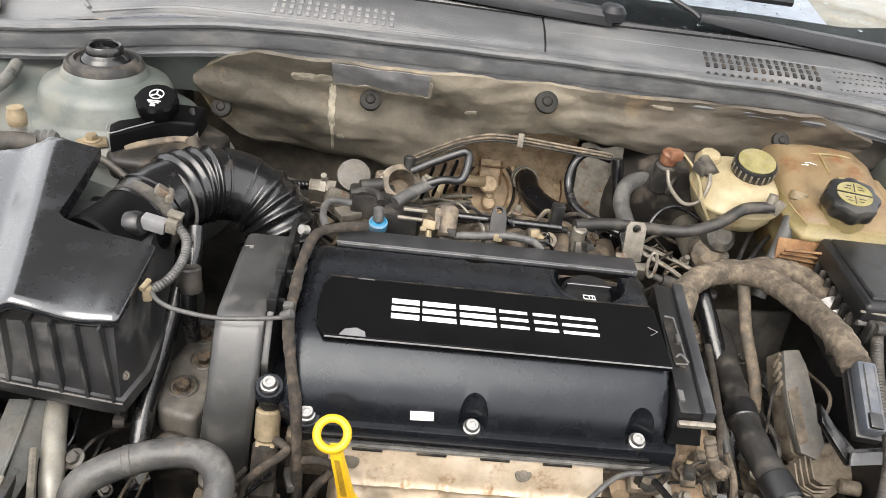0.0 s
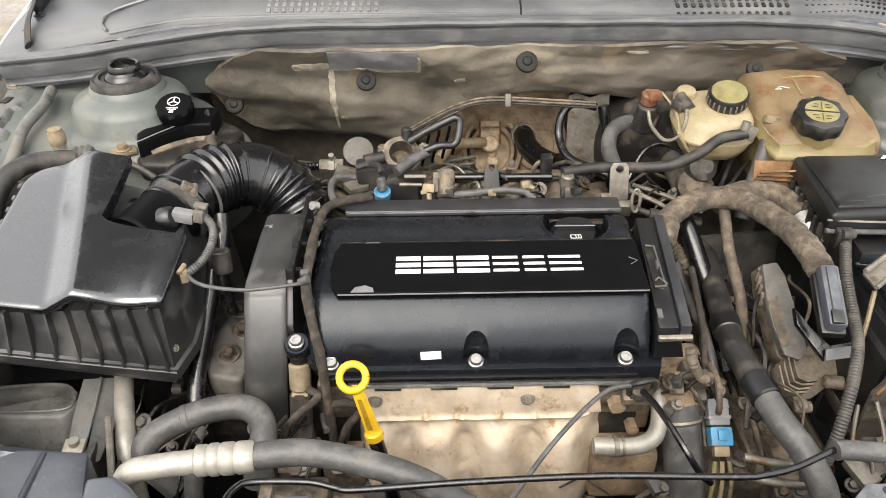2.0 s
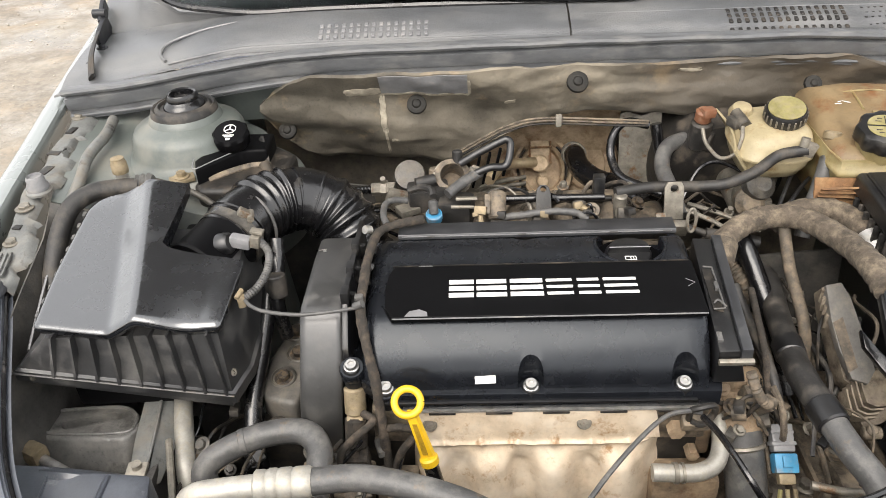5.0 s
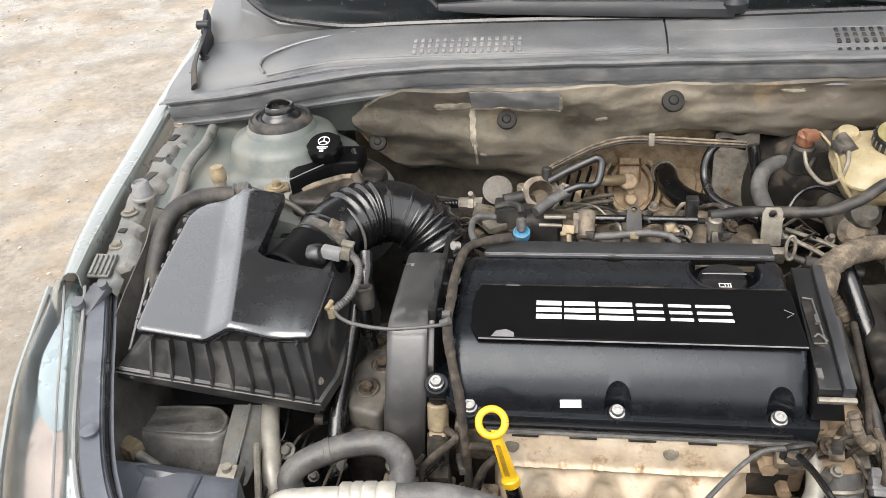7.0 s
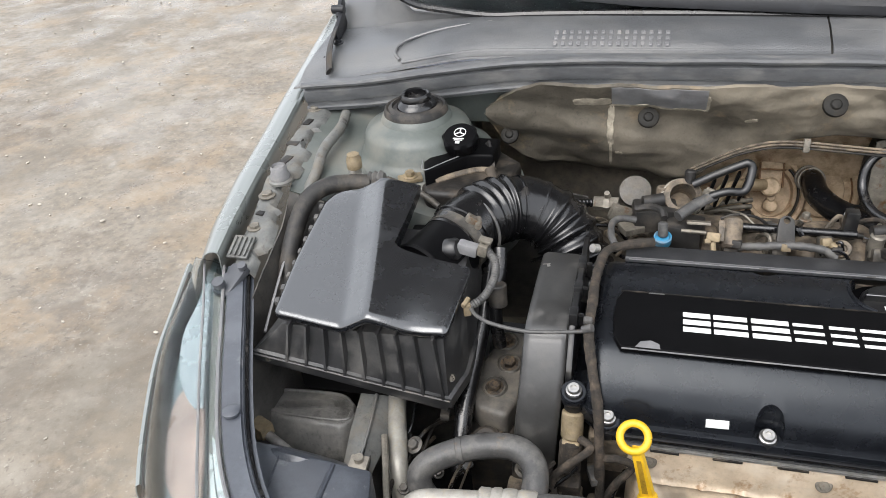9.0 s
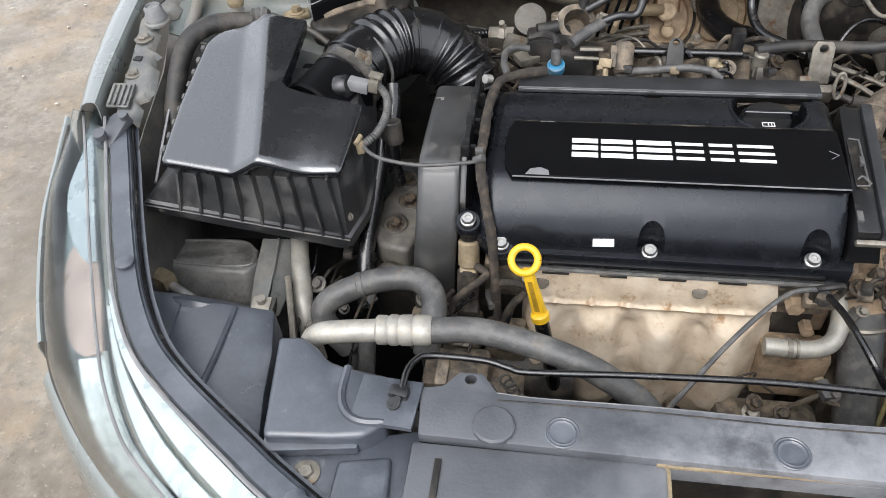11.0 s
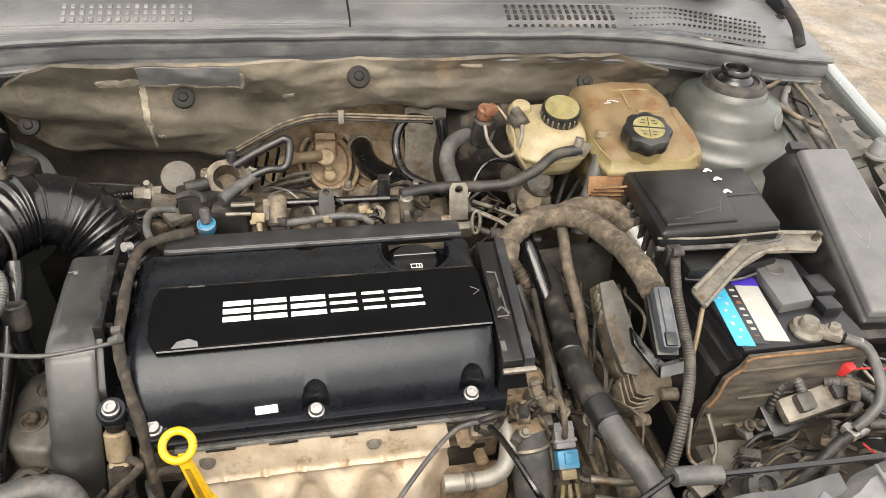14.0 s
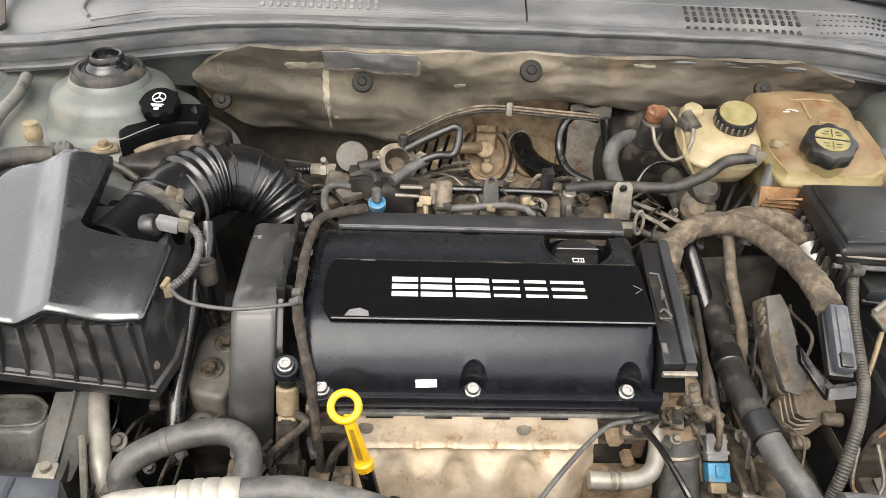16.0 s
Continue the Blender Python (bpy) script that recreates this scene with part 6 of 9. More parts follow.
hr = thing("wiring_harness", (-0.27, 0.70, 0.80), "dusty cloth-taped wiring harness along the cam cover", "wiring harness")
part("trunk", tube([(-0.215, 0.818, 0.848), (-0.250, 0.806, 0.848), (-0.272, 0.790, 0.846), (-0.279, 0.735, 0.846), (-0.279, 0.685, 0.845), (-0.279, 0.645, 0.838), (-0.272, 0.615, 0.815), (-0.262, 0.590, 0.775), (-0.258, 0.575, 0.72), (-0.255, 0.57, 0.66)], 0.0058, 12, 10, lambda s: 1 + 0.05 * math.sin(s * 420) + 0.06 * math.sin(s * 90)), "tapedark", hr)
part("clip", gang([rod((-0.285, 0.643, 0.843), (-0.275, 0.641, 0.849), 0.0045), box((-0.281, 0.655, 0.846), (0.010, 0.008, 0.008), bev=0.002)]), "hose", hr)
part("clip", rod((-0.282, 0.792, 0.850), (-0.288, 0.786, 0.854), 0.0055), "alu", hr, "pale round clip")
hose("cable", [(-0.240, 0.872, 0.845), (-0.258, 0.866, 0.850), (-0.268, 0.850, 0.852), (-0.268, 0.825, 0.850), (-0.262, 0.806, 0.848)], 0.0045, "hose", "grey cable curling behind the cam cover", "cable", 10)
cs = thing("cam_sensor", (-0.288, 0.60, 0.66), "tan plug and sensor below the cover corner", "sensor")
part("plug", gang([rod((-0.290, 0.604, 0.758), (-0.290, 0.592, 0.728), 0.0125, bev=0.002), box((-0.290, 0.59, 0.724), (0.020, 0.016, 0.014), (20, 0, 0), 0.003)]), "brass", cs, "tan plug body")
part("body", gang([rod((-0.290, 0.590, 0.725), (-0.291, 0.575, 0.690), 0.013, bev=0.003), box((-0.290, 0.570, 0.675), (0.026, 0.022, 0.03), (15, 0, 0), 0.004), rod((-0.29, 0.57, 0.67), (-0.29, 0.56, 0.62), 0.008)]), "tapedark", cs, "grimy sensor body")
part("lead", tube([(-0.280, 0.585, 0.735), (-0.268, 0.572, 0.735), (-0.292, 0.555, 0.722), (-0.306, 0.552, 0.700), (-0.302, 0.552, 0.665), (-0.29, 0.56, 0.64)], 0.0045, 10, 8), "tapedark", cs)
hose("cable", [(-0.252, 0.575, 0.72), (-0.236, 0.572, 0.725), (-0.222, 0.575, 0.712), (-0.238, 0.568, 0.69), (-0.248, 0.57, 0.66)], 0.0045, "tapedark", "taped cable looping beside the dipstick", "cable", 10)

lph = thing("heater_hose", (-0.38, 0.53, 0.68), "thick grey rubber heater hose bent in a loop", "hose")
LOOP = [(-0.425, 0.512, 0.660), (-0.448, 0.516, 0.700), (-0.444, 0.528, 0.722), (-0.408, 0.546, 0.734), (-0.370, 0.556, 0.738), (-0.340, 0.554, 0.738), (-0.323, 0.536, 0.735), (-0.320, 0.510, 0.724), (-0.328, 0.49, 0.69)]
part("hose", tube(LOOP, 0.0142, 18, 10), "hose", lph)
for a, b in ((3, 4), (7, 6)):
    part("band", lathe([(0.0140, -0.004), (0.0149, -0.003), (0.0149, 0.003), (0.0140, 0.004)], along(LOOP[a], LOOP[b]), 26), "hose", lph, "moulded band round the hose")
ac = thing("air_conditioning_line", (-0.3, 0.44, 0.70), "grey rubber air conditioning hose with an aluminium end", "hose")
part("pipe", tube([(-0.430, 0.436, 0.740), (-0.428, 0.434, 0.772), (-0.416, 0.434, 0.787), (-0.39, 0.437, 0.790), (-0.350, 0.442, 0.790)], 0.0115, 16, 8), "dullalu", ac, "bare aluminium pipe")
part("ferrule", lathe([(0.0125, 0), (0.0148, 0.002), (0.0148, 0.010), (0.0138, 0.012), (0.0155, 0.015), (0.0155, 0.021), (0.0142, 0.023), (0.0155, 0.026), (0.0155, 0.035), (0.0142, 0.037), (0.0155, 0.040), (0.0155, 0.052), (0.0138, 0.055)], along((-0.361, 0.4415, 0.790), (-0.306, 0.4455, 0.790)), 24), "dullalu", ac, "crimped ferrule")
part("hose", tube([(-0.312, 0.445, 0.790), (-0.262, 0.450, 0.789), (-0.208, 0.441, 0.785), (-0.160, 0.430, 0.775), (-0.118, 0.418, 0.755), (-0.095, 0.41, 0.735), (-0.08, 0.405, 0.70)], 0.0130, 18, 10), "hose", ac)

pr = thing("bonnet_prop", (0.0, 0.41, 0.78), "thin black bonnet prop rod lying along the front", "prop rod")
part("rod", tube([(-0.320, 0.364, 0.806), (-0.319, 0.385, 0.806), (-0.314, 0.402, 0.801), (-0.302, 0.411, 0.797), (-0.253, 0.413, 0.793), (-0.228, 0.408, 0.791), (-0.208, 0.405, 0.791), (-0.110, 0.411, 0.791), (0.012, 0.415, 0.791), (0.135, 0.411, 0.791), (0.163, 0.412, 0.792), (0.195, 0.420, 0.792), (0.240, 0.439, 0.792), (0.262, 0.438, 0.792), (0.30, 0.434, 0.792), (0.482, 0.424, 0.800), (0.500, 0.432, 0.803), (0.506, 0.450, 0.805), (0.50, 0.462, 0.803)], 0.0032, 10, 6), "rubber", pr, "painted steel rod")
part("grip", tube([(0.238, 0.438, 0.792), (0.246, 0.4385, 0.792), (0.268, 0.436, 0.792), (0.286, 0.434, 0.792)], 0.0095, 14, 6), "hose", pr, "grey foam grip")
hose("wire", [(0.092, 0.566, 0.748), (0.075, 0.562, 0.755), (0.050, 0.552, 0.758), (0.020, 0.525, 0.758), (-0.020, 0.480, 0.757), (-0.055, 0.44, 0.745), (-0.082, 0.415, 0.72)], 0.0027, "hose", "thin grey wire running down past the heat shield", "wire", 8)
hose("wire", [(0.092, 0.560, 0.748), (0.100, 0.535, 0.752), (0.108, 0.505, 0.752), (0.118, 0.478, 0.745), (0.132, 0.468, 0.725), (0.148, 0.47, 0.705)], 0.0036, "rubber", "thin black wire curving to the blue connector", "wire", 8)
ho = thing("lifting_eye", (0.092, 0.575, 0.72), "dark steel lifting eye under the cover corner", "bracket")
part("loop", tube([(0.082, 0.572, 0.732), (0.080, 0.565, 0.752), (0.090, 0.562, 0.760), (0.104, 0.566, 0.758), (0.108, 0.572, 0.740), (0.096, 0.568, 0.728), (0.083, 0.570, 0.731)], 0.0038, 8, 8), "dark", ho)
part("foot", box((0.092, 0.574, 0.724), (0.034, 0.014, 0.016), (20, 0, 0), 0.003), "grime", ho)

# ---- behind the engine ----
fl_rail = thing("fuel_rail", (-0.03, 0.90, 0.76), "grimy fuel rail with injectors behind the cam cover", "fuel rail")
part("rail", rod((-0.110, 0.905, 0.8240), (0.034, 0.905, 0.8225), 0.0055, seg=14, bev=0.001), "rubber", fl_rail, "black fuel rail")
part("return_line", rod((-0.125, 0.935, 0.802), (0.050, 0.935, 0.802), 0.005, seg=10), "dark", fl_rail, "dark steel line")
post = part("post", prism([(-0.011, -0.020), (0.011, -0.020), (0.010, 0.004), (0.0085, 0.012), (0.004, 0.0165), (-0.004, 0.0165), (-0.0085, 0.012), (-0.010, 0.004)], -0.003, 0.003, pose(-0.0535, 0.8875, 0.8355, 52, 0, 0), 0.001), "blackd", fl_rail, "dark bracket post with a hole")
cut(post, rod((-0.0535, 0.86, 0.885), (-0.0535, 0.925, 0.805), 0.0042, seg=14))
part("boss", lathe([(0.011, -0.006), (0.012, 0.0), (0.0105, 0.003), (0.006, 0.003), (0.005, 0.001), (0.001, 0.001)], along((0.0115, 0.872, 0.821), (0.010, 0.80, 0.90)), 22), "grime", fl_rail, "round cast boss")
for i in range(4):
    x = -0.118 + 0.058 * i
    inj = part("injector", gang([rod((x, 0.905, 0.818), (x, 0.885, 0.786), 0.010, bev=0.002), box((x, 0.878, 0.812), (0.018, 0.022, 0.018), (-25, 0, 0), 0.003)]), "cast", fl_rail, "dusty injector body")
    part("plug", box((x + 0.006, 0.868, 0.821), (0.012, 0.014, 0.010), (-20, 0, 12 * (i - 1)), 0.002), "brass" if i == 1 else "blackd", inj, "injector plug")
part("clip", box((0.026, 0.915, 0.832), (0.016, 0.014, 0.040), bev=0.002), "black", fl_rail, "black rail clip")
part("cap", gang([rod((0.052, 0.888, 0.812), (0.052, 0.884, 0.838), 0.009, bev=0.002), rod((0.052, 0.884, 0.815), (0.052, 0.880, 0.806), 0.007)]), "bracket", fl_rail, "cream valve cap")
part("loom", tube([(-0.110, 0.872, 0.812), (-0.1035, 0.869, 0.8165), (-0.0792, 0.868, 0.8195), (-0.0683, 0.868, 0.8215), (-0.0393, 0.866, 0.8250), (-0.0102, 0.864, 0.8225), (0.004, 0.860, 0.814)], 0.0052, 12, 12, lambda s: 1 + 0.07 * math.sin(s * 520)), "hose", fl_rail, "grey taped injector loom")
part("plug", gang([box((-0.0077, 0.873, 0.829), (0.013, 0.010, 0.011), (-30, 0, 15), 0.003), rod((-0.003, 0.872, 0.827), (0.004, 0.870, 0.824), 0.005, seg=12)]), "brass", fl_rail, "tan plug")
part("lead", tube([(-0.0141, 0.862, 0.8165), (-0.004, 0.862, 0.8225), (0.0044, 0.862, 0.8240), (0.013, 0.862, 0.8205), (0.0196, 0.862, 0.8115)], 0.0020, 8, 6), "rubber", fl_rail, "thin black lead")

inl = thing("intake_manifold", (-0.05, 0.98, 0.55), "dark dusty intake manifold with ribbed runners", "intake manifold")
part("plenum", box((-0.04, 0.985, 0.70), (0.36, 0.11, 0.14), (0, 0, 0), 0.035, 5), "grime", inl, "rounded dusty plenum")
for i in range(4):
    x = -0.145 + 0.062 * i
    part("runner", tube([(x, 0.86, 0.74), (x, 0.90, 0.775), (x, 0.945, 0.778), (x, 0.985, 0.74), (x, 1.0, 0.68)], 0.021, 14, 8, flat=0.8), "grime", inl, "curved grimy runner")
part("flange", box((-0.04, 0.858, 0.748), (0.32, 0.02, 0.05), bev=0.006), "grime", inl)

thr = thing("throttle_unit", (-0.19, 0.93, 0.76), "dusty valve assembly with brass fittings behind the cover", "throttle valve")
KM = along((-0.1800, 0.945, 0.8420), (-0.165, 0.80, 1.00))
part("valve_body", lathe([(0.017, -0.040), (0.0235, -0.024), (0.0260, -0.006), (0.0250, 0.002), (0.0175, 0.004), (0.0160, -0.002), (0.0150, -0.030), (0.003, -0.030)], KM, 30), "grime", thr, "tan hollow valve body")
for dz, rr in ((-0.022, 0.0240), (-0.010, 0.0262)):
    part("ring", tube([KM @ Vector((rr * math.cos(a), rr * math.sin(a), dz)) for a in [2 * math.pi * k / 28 for k in range(29)]], 0.0032, 8, 1, sharp=True), "bracket", thr, "dusty clamp ring")
part("nub", rod((-0.172, 0.962, 0.850), (-0.172, 0.966, 0.872), 0.0075, seg=12, bev=0.002), "blackd", thr, "dark top nub")
part("clamp_screw", gang([box((-0.148, 0.938, 0.852), (0.014, 0.010, 0.010), (0, 20, 20), 0.002), rod((-0.150, 0.944, 0.856), (-0.134, 0.936, 0.853), 0.0035, seg=8)]), "bracket", thr)
part("disc", lathe([(0.022, -0.012), (0.0235, -0.003), (0.022, 0.003), (0.016, 0.0045), (0.004, 0.005)], along((-0.2437, 0.968, 0.833), (-0.235, 0.80, 0.99)), 30), "cast", thr, "round grey dusty diaphragm")
part("pipe", rod((-0.205, 0.955, 0.800), (-0.205, 0.965, 0.845), 0.010, bev=0.002), "grime", thr)
part("block", gang([box((-0.215, 0.935, 0.815), (0.060, 0.04, 0.035), (0, 0, 8), 0.006), box((-0.175, 0.91, 0.80), (0.05, 0.045, 0.05), (0, 0, -10), 0.008), rod((-0.232, 0.930, 0.838), (-0.205, 0.938, 0.840), 0.009)]), "blackd", thr, "dark valve block")
part("fitting", gang([rod((-0.300, 0.958, 0.816), (-0.265, 0.955, 0.818), 0.010, seg=8), rod((-0.285, 0.957, 0.817), (-0.277, 0.956, 0.8175), 0.013, seg=6), rod((-0.282, 0.956, 0.826), (-0.282, 0.950, 0.838), 0.004)]), "bracket", thr, "pale brass pipe fitting")
part("vacuum_line", tube([(-0.340, 0.955, 0.812), (-0.320, 0.957, 0.815), (-0.300, 0.958, 0.816)], 0.006, 10, 12, lambda s: 1 + 0.16 * math.sin(s / 0.005 * 6.28)), "rubber", thr, "black ribbed line")
part("bracket", gang([box((-0.262, 0.935, 0.815), (0.03, 0.012, 0.022), (0, 20, 10), 0.003), box((-0.245, 0.915, 0.805), (0.03, 0.025, 0.01), (0, 0, 30), 0.002)]), "bracket", thr)
part("sleeve", tube([(-0.186, 0.898, 0.838), (-0.165, 0.918, 0.845), (-0.140, 0.938, 0.850)], 0.0075, 12, 6), "hose", thr, "grey rubber sleeve")
part("loop", tube([(-0.166, 0.930, 0.842), (-0.129, 0.935, 0.8575), (-0.106, 0.939, 0.8575), (-0.0985, 0.944, 0.866), (-0.0957, 0.955, 0.8845), (-0.1010, 0.9575, 0.8905), (-0.110, 0.957, 0.888), (-0.142, 0.952, 0.8735), (-0.168, 0.949, 0.8590)], 0.0056, 12, 8), "black", thr, "glossy black wire loop")
for i in range(4):
    part("slat", box((-0.145 + 0.015 * i, 0.965, 0.836 + 0.006 * i), (0.004, 0.008, 0.055), (8, 12, 0), 0.0015), "plate", thr, "thin black slat")
part("valve", gang([rod((-0.1165, 0.899, 0.8395), (-0.1185, 0.868, 0.8120), 0.0125, seg=18, bev=0.003), box((-0.1290, 0.885, 0.826), (0.012, 0.030, 0.016), (40, 0, 0), 0.003)]), "grime", thr, "brown dusty valve")
part("plug", gang([box((-0.1407, 0.872, 0.826), (0.017, 0.011, 0.012), (-35, 0, -10), 0.002), box((-0.1480, 0.868, 0.822), (0.008, 0.008, 0.006), (-35, 0, 10), 0.001), rod((-0.1407, 0.868, 0.820), (-0.1400, 0.861, 0.812), 0.004, seg=8)]), "brass", thr, "tan cable plug")
part("rod", rod((-0.181, 0.876, 0.8304), (-0.150, 0.876, 0.8293), 0.0028, seg=10), "bracket", thr, "dull metal rod")
part("plate", box((-0.1595, 0.890, 0.8355), (0.030, 0.012, 0.004), (-20, 0, 0), 0.001), "bracket", thr, "pale steel plate")
bc = thing("blue_connector", (-0.205, 0.862, 0.80), "small bright blue cable connector on a grey stub", "connector")
part("collar", lathe([(0.0110, 0), (0.0115, 0.003), (0.0115, 0.011), (0.0100, 0.012), (0.008, 0.009)], pose(-0.204, 0.862, 0.820, 18, 0, 0), 18), "blue", bc)
part("stub", rod((-0.204, 0.860, 0.829), (-0.205, 0.866, 0.848), 0.0065, bev=0.002), "hose", bc)
hose("cable", [(-0.204, 0.868, 0.853), (-0.208, 0.880, 0.857), (-0.222, 0.895, 0.852), (-0.240, 0.900, 0.845)], 0.005, "blackd", "short dark cable from the blue connector", "cable", 8)

def tunnel_shield(u, v):
    z = 0.848 - 0.198 * v
    x0 = lerp([(0.65, -0.085), (0.70, -0.150), (0.74, -0.165), (0.80, -0.105), (0.85, -0.055)], z)
    y = lerp([(0.65, 1.236), (0.70, 1.226), (0.78, 1.216), (0.85, 1.186)], z)
    x = x0 + (0.105 - x0) * u
    return (x, y + 0.003 * noise.noise(Vector((x * 14, z * 14, 3))), z)


part("tunnel_shield", sheet(tunnel_shield, 24, 20, 0.002), "tanplate", car, "tan dusty shield on the bulkhead")
part("shield_ledge", box((0.006, 1.188, 0.662), (0.165, 0.060, 0.010), (8, 0, 0), 0.003), "tanplate", car, "tan dusty ledge below the pipes")
bh = thing("heater_bulkhead", (0.03, 1.23, 0.60), "brown dusty oval pipe grommet on the bulkhead", "pipe grommet")


def oval(c, rx, rz, r):
    """A bead round an oval opening, facing the bonnet's edge."""
    ux = Vector((1, 0, 0))
    uz = Vector((0, 0.56, 0.83))
    return tube([Vector(c) + ux * rx * math.cos(a) + uz * rz * math.sin(a) for a in [2 * math.pi * k / 40 for k in range(41)]], r, 10, 1, sharp=True)


def oval_plate(c, rx, rz, steps):
    m = Matrix.Translation(c) @ Matrix(((1, 0, 0, 0), (0, 0.56, -0.83, 0), (0, 0.83, 0.56, 0), (0, 0, 0, 1)))
    return lathe(steps, m @ Matrix.Diagonal((rx, rz, 1, 1)), 44)


part("plate", oval_plate((0.052, 1.212, 0.712), 0.062, 0.076, [(1.0, -0.03), (1.0, 0.004), (0.92, 0.010), (0.80, 0.010), (0.76, 0.002), (0.60, 0.002), (0.56, 0.008), (0.1, 0.008)]), "tanplate", bh)
part("seal", oval_plate((-0.026, 1.205, 0.706), 0.056, 0.068, [(1.0, -0.02), (1.0, 0.010), (0.94, 0.016), (0.84, 0.016), (0.80, 0.004), (0.74, 0.004), (0.70, 0.018), (0.60, 0.020), (0.56, 0.008), (0.1, 0.008)]), "tanplate", bh, "stepped tan foam seal")
part("groove", oval((-0.026, 1.198, 0.711), 0.0435, 0.053, 0.0022), "dark", bh, "dark groove of the seal")
part("groove", oval((0.052, 1.208, 0.716), 0.0485, 0.0595, 0.0022), "rust", bh, "brown groove of the plate")
part("valve", gang([rod((-0.032, 1.190, 0.728), (-0.033, 1.165, 0.742), 0.0155, bev=0.003, seg=24), box((-0.032, 1.195, 0.748), (0.034, 0.03, 0.040), (-34, 0, 0), 0.004)]), "tanplate", bh, "tan expansion valve")
part("frame", gang([box((-0.032 + 0.018 * k, 1.183, 0.754), (0.003, 0.006, 0.040), (-34, 0, 0), 0.001) for k in (-1, 1)] + [box((-0.032, 1.172, 0.770), (0.038, 0.006, 0.003), (-34, 0, 0), 0.001)]), "rust", bh, "brown edge of the valve")
part("knob", gang([rod((-0.026, 1.190, 0.694), (-0.027, 1.165, 0.706), 0.0115, bev=0.003, seg=20), rod((-0.027, 1.185, 0.712), (-0.028, 1.168, 0.720), 0.007, bev=0.002, seg=14)]), "tanplate", bh, "pale knob")
part("pipe", tube([(-0.043, 1.170, 0.742), (-0.060, 1.160, 0.7465), (-0.0845, 1.150, 0.7505), (-0.106, 1.125, 0.757), (-0.125, 1.09, 0.752)], 0.0095, 14, 8), "gold", bh, "dull gold metal pipe")
for k in range(3):
    part("pipe", tube([(-0.060, 1.150, 0.700 + 0.012 * k), (-0.100, 1.130, 0.705 + 0.012 * k), (-0.140, 1.10, 0.712 + 0.010 * k)], 0.0042, 10, 6), "bracket" if k else "dark", bh, "thin pipe below the valve" if k == 0 else "")
part("nipple", lathe([(0.0195, 0), (0.0205, 0.010), (0.0185, 0.014), (0.0185, 0.03)], along((0.028, 1.212, 0.737), (0.027, 1.155, 0.760)), 22), "dark", bh, "dark clamp ring")
part("clamp", gang([lathe([(0.0215, 0.012), (0.0215, 0.018), (0.019, 0.018)], along((0.028, 1.212, 0.737), (0.027, 1.155, 0.760)), 22)]), "bracket", bh, "dull hose clamp")
hh = thing("heater_hose", (0.05, 1.10, 0.74), "black rubber heater hose leaving the bulkhead", "hose")
part("hose", tube([(0.0275, 1.200, 0.742), (0.026, 1.165, 0.756), (0.030, 1.130, 0.752), (0.046, 1.095, 0.750), (0.068, 1.060, 0.755), (0.090, 1.020, 0.764), (0.115, 0.98, 0.762)], 0.0185, 18, 8), "rubber", hh)
part("clamp", lathe([(0.0190, -0.005), (0.0208, -0.005), (0.0208, 0.005), (0.0190, 0.005)], along((0.0265, 1.172, 0.7535), (0.0275, 1.200, 0.742)), 26), "bracket", hh, "dull spring clamp")
part("bead", lathe([(0.0184, -0.004), (0.0200, -0.002), (0.0200, 0.002), (0.0184, 0.004)], along((0.068, 1.060, 0.755), (0.090, 1.020, 0.764)), 26), "rubber", hh, "moulded bead")
hose("hose", [(0.120, 1.055, 0.860), (0.085, 1.052, 0.868), (0.066, 1.045, 0.850), (0.062, 1.030, 0.822), (0.072, 0.995, 0.806), (0.100, 0.965, 0.803), (0.125, 0.945, 0.80)], 0.0065, "rubber", "thin black hose bent behind the engine", "hose")
hose("hose", [(0.135, 1.07, 0.855), (0.142, 1.06, 0.82), (0.150, 1.04, 0.78), (0.160, 1.00, 0.74)], 0.009, "rubber", "black hose running down the bulkhead", "hose")
part("steel_panel", sheet(lambda u, v: (0.085 + 0.065 * u, 1.10 - 0.03 * v, 0.86 - 0.13 * v + 0.004 * math.sin(9 * u)), 6, 8, 0.002), "bracket", wallmat, "pale scuffed bulkhead panel")
ln = thing("brake_lines", (0, 1.03, 0.84), "thin steel lines clipped along the bulkhead", "pipe")
for k in range(3):
    part("line", tube([(-0.170, 1.038, 0.826 + 0.0045 * k), (-0.130, 1.036, 0.850 + 0.0045 * k), (-0.095, 1.034, 0.868 + 0.0045 * k), (-0.044, 1.032, 0.879 + 0.0045 * k), (0.058, 1.032, 0.873 + 0.0045 * k), (0.115, 1.036, 0.868 + 0.004 * k)], 0.0018, 8, 8), "grime" if k else "dark", ln)
part("clip", box((-0.020, 1.030, 0.884), (0.009, 0.006, 0.020), (-10, 0, 0), 0.002), "bracket", ln, "pale plastic clip")

lf = thing("engine_lug", (0.122, 0.86, 0.78), "dull steel lifting lug at the cover's rear corner", "bracket")
lug_plate = part("plate", prism([(-0.013, 0), (0.013, 0), (0.013, 0.045), (0.009, 0.052), (-0.009, 0.052), (-0.013, 0.045)], -0.002, 0.002, pose(0.122, 0.868, 0.806, 72, 0, 0), 0.001), "bracket", lf)
cut(lug_plate, rod((0.122, 0.80, 0.86), (0.122, 0.94, 0.838), 0.0055, seg=16))
part("foot", gang([box((0.112, 0.842, 0.808), (0.045, 0.012, 0.022), (20, 0, 0), 0.002), box((0.096, 0.838, 0.822), (0.014, 0.012, 0.024), (20, 0, 0), 0.002)]), "bracket", lf)
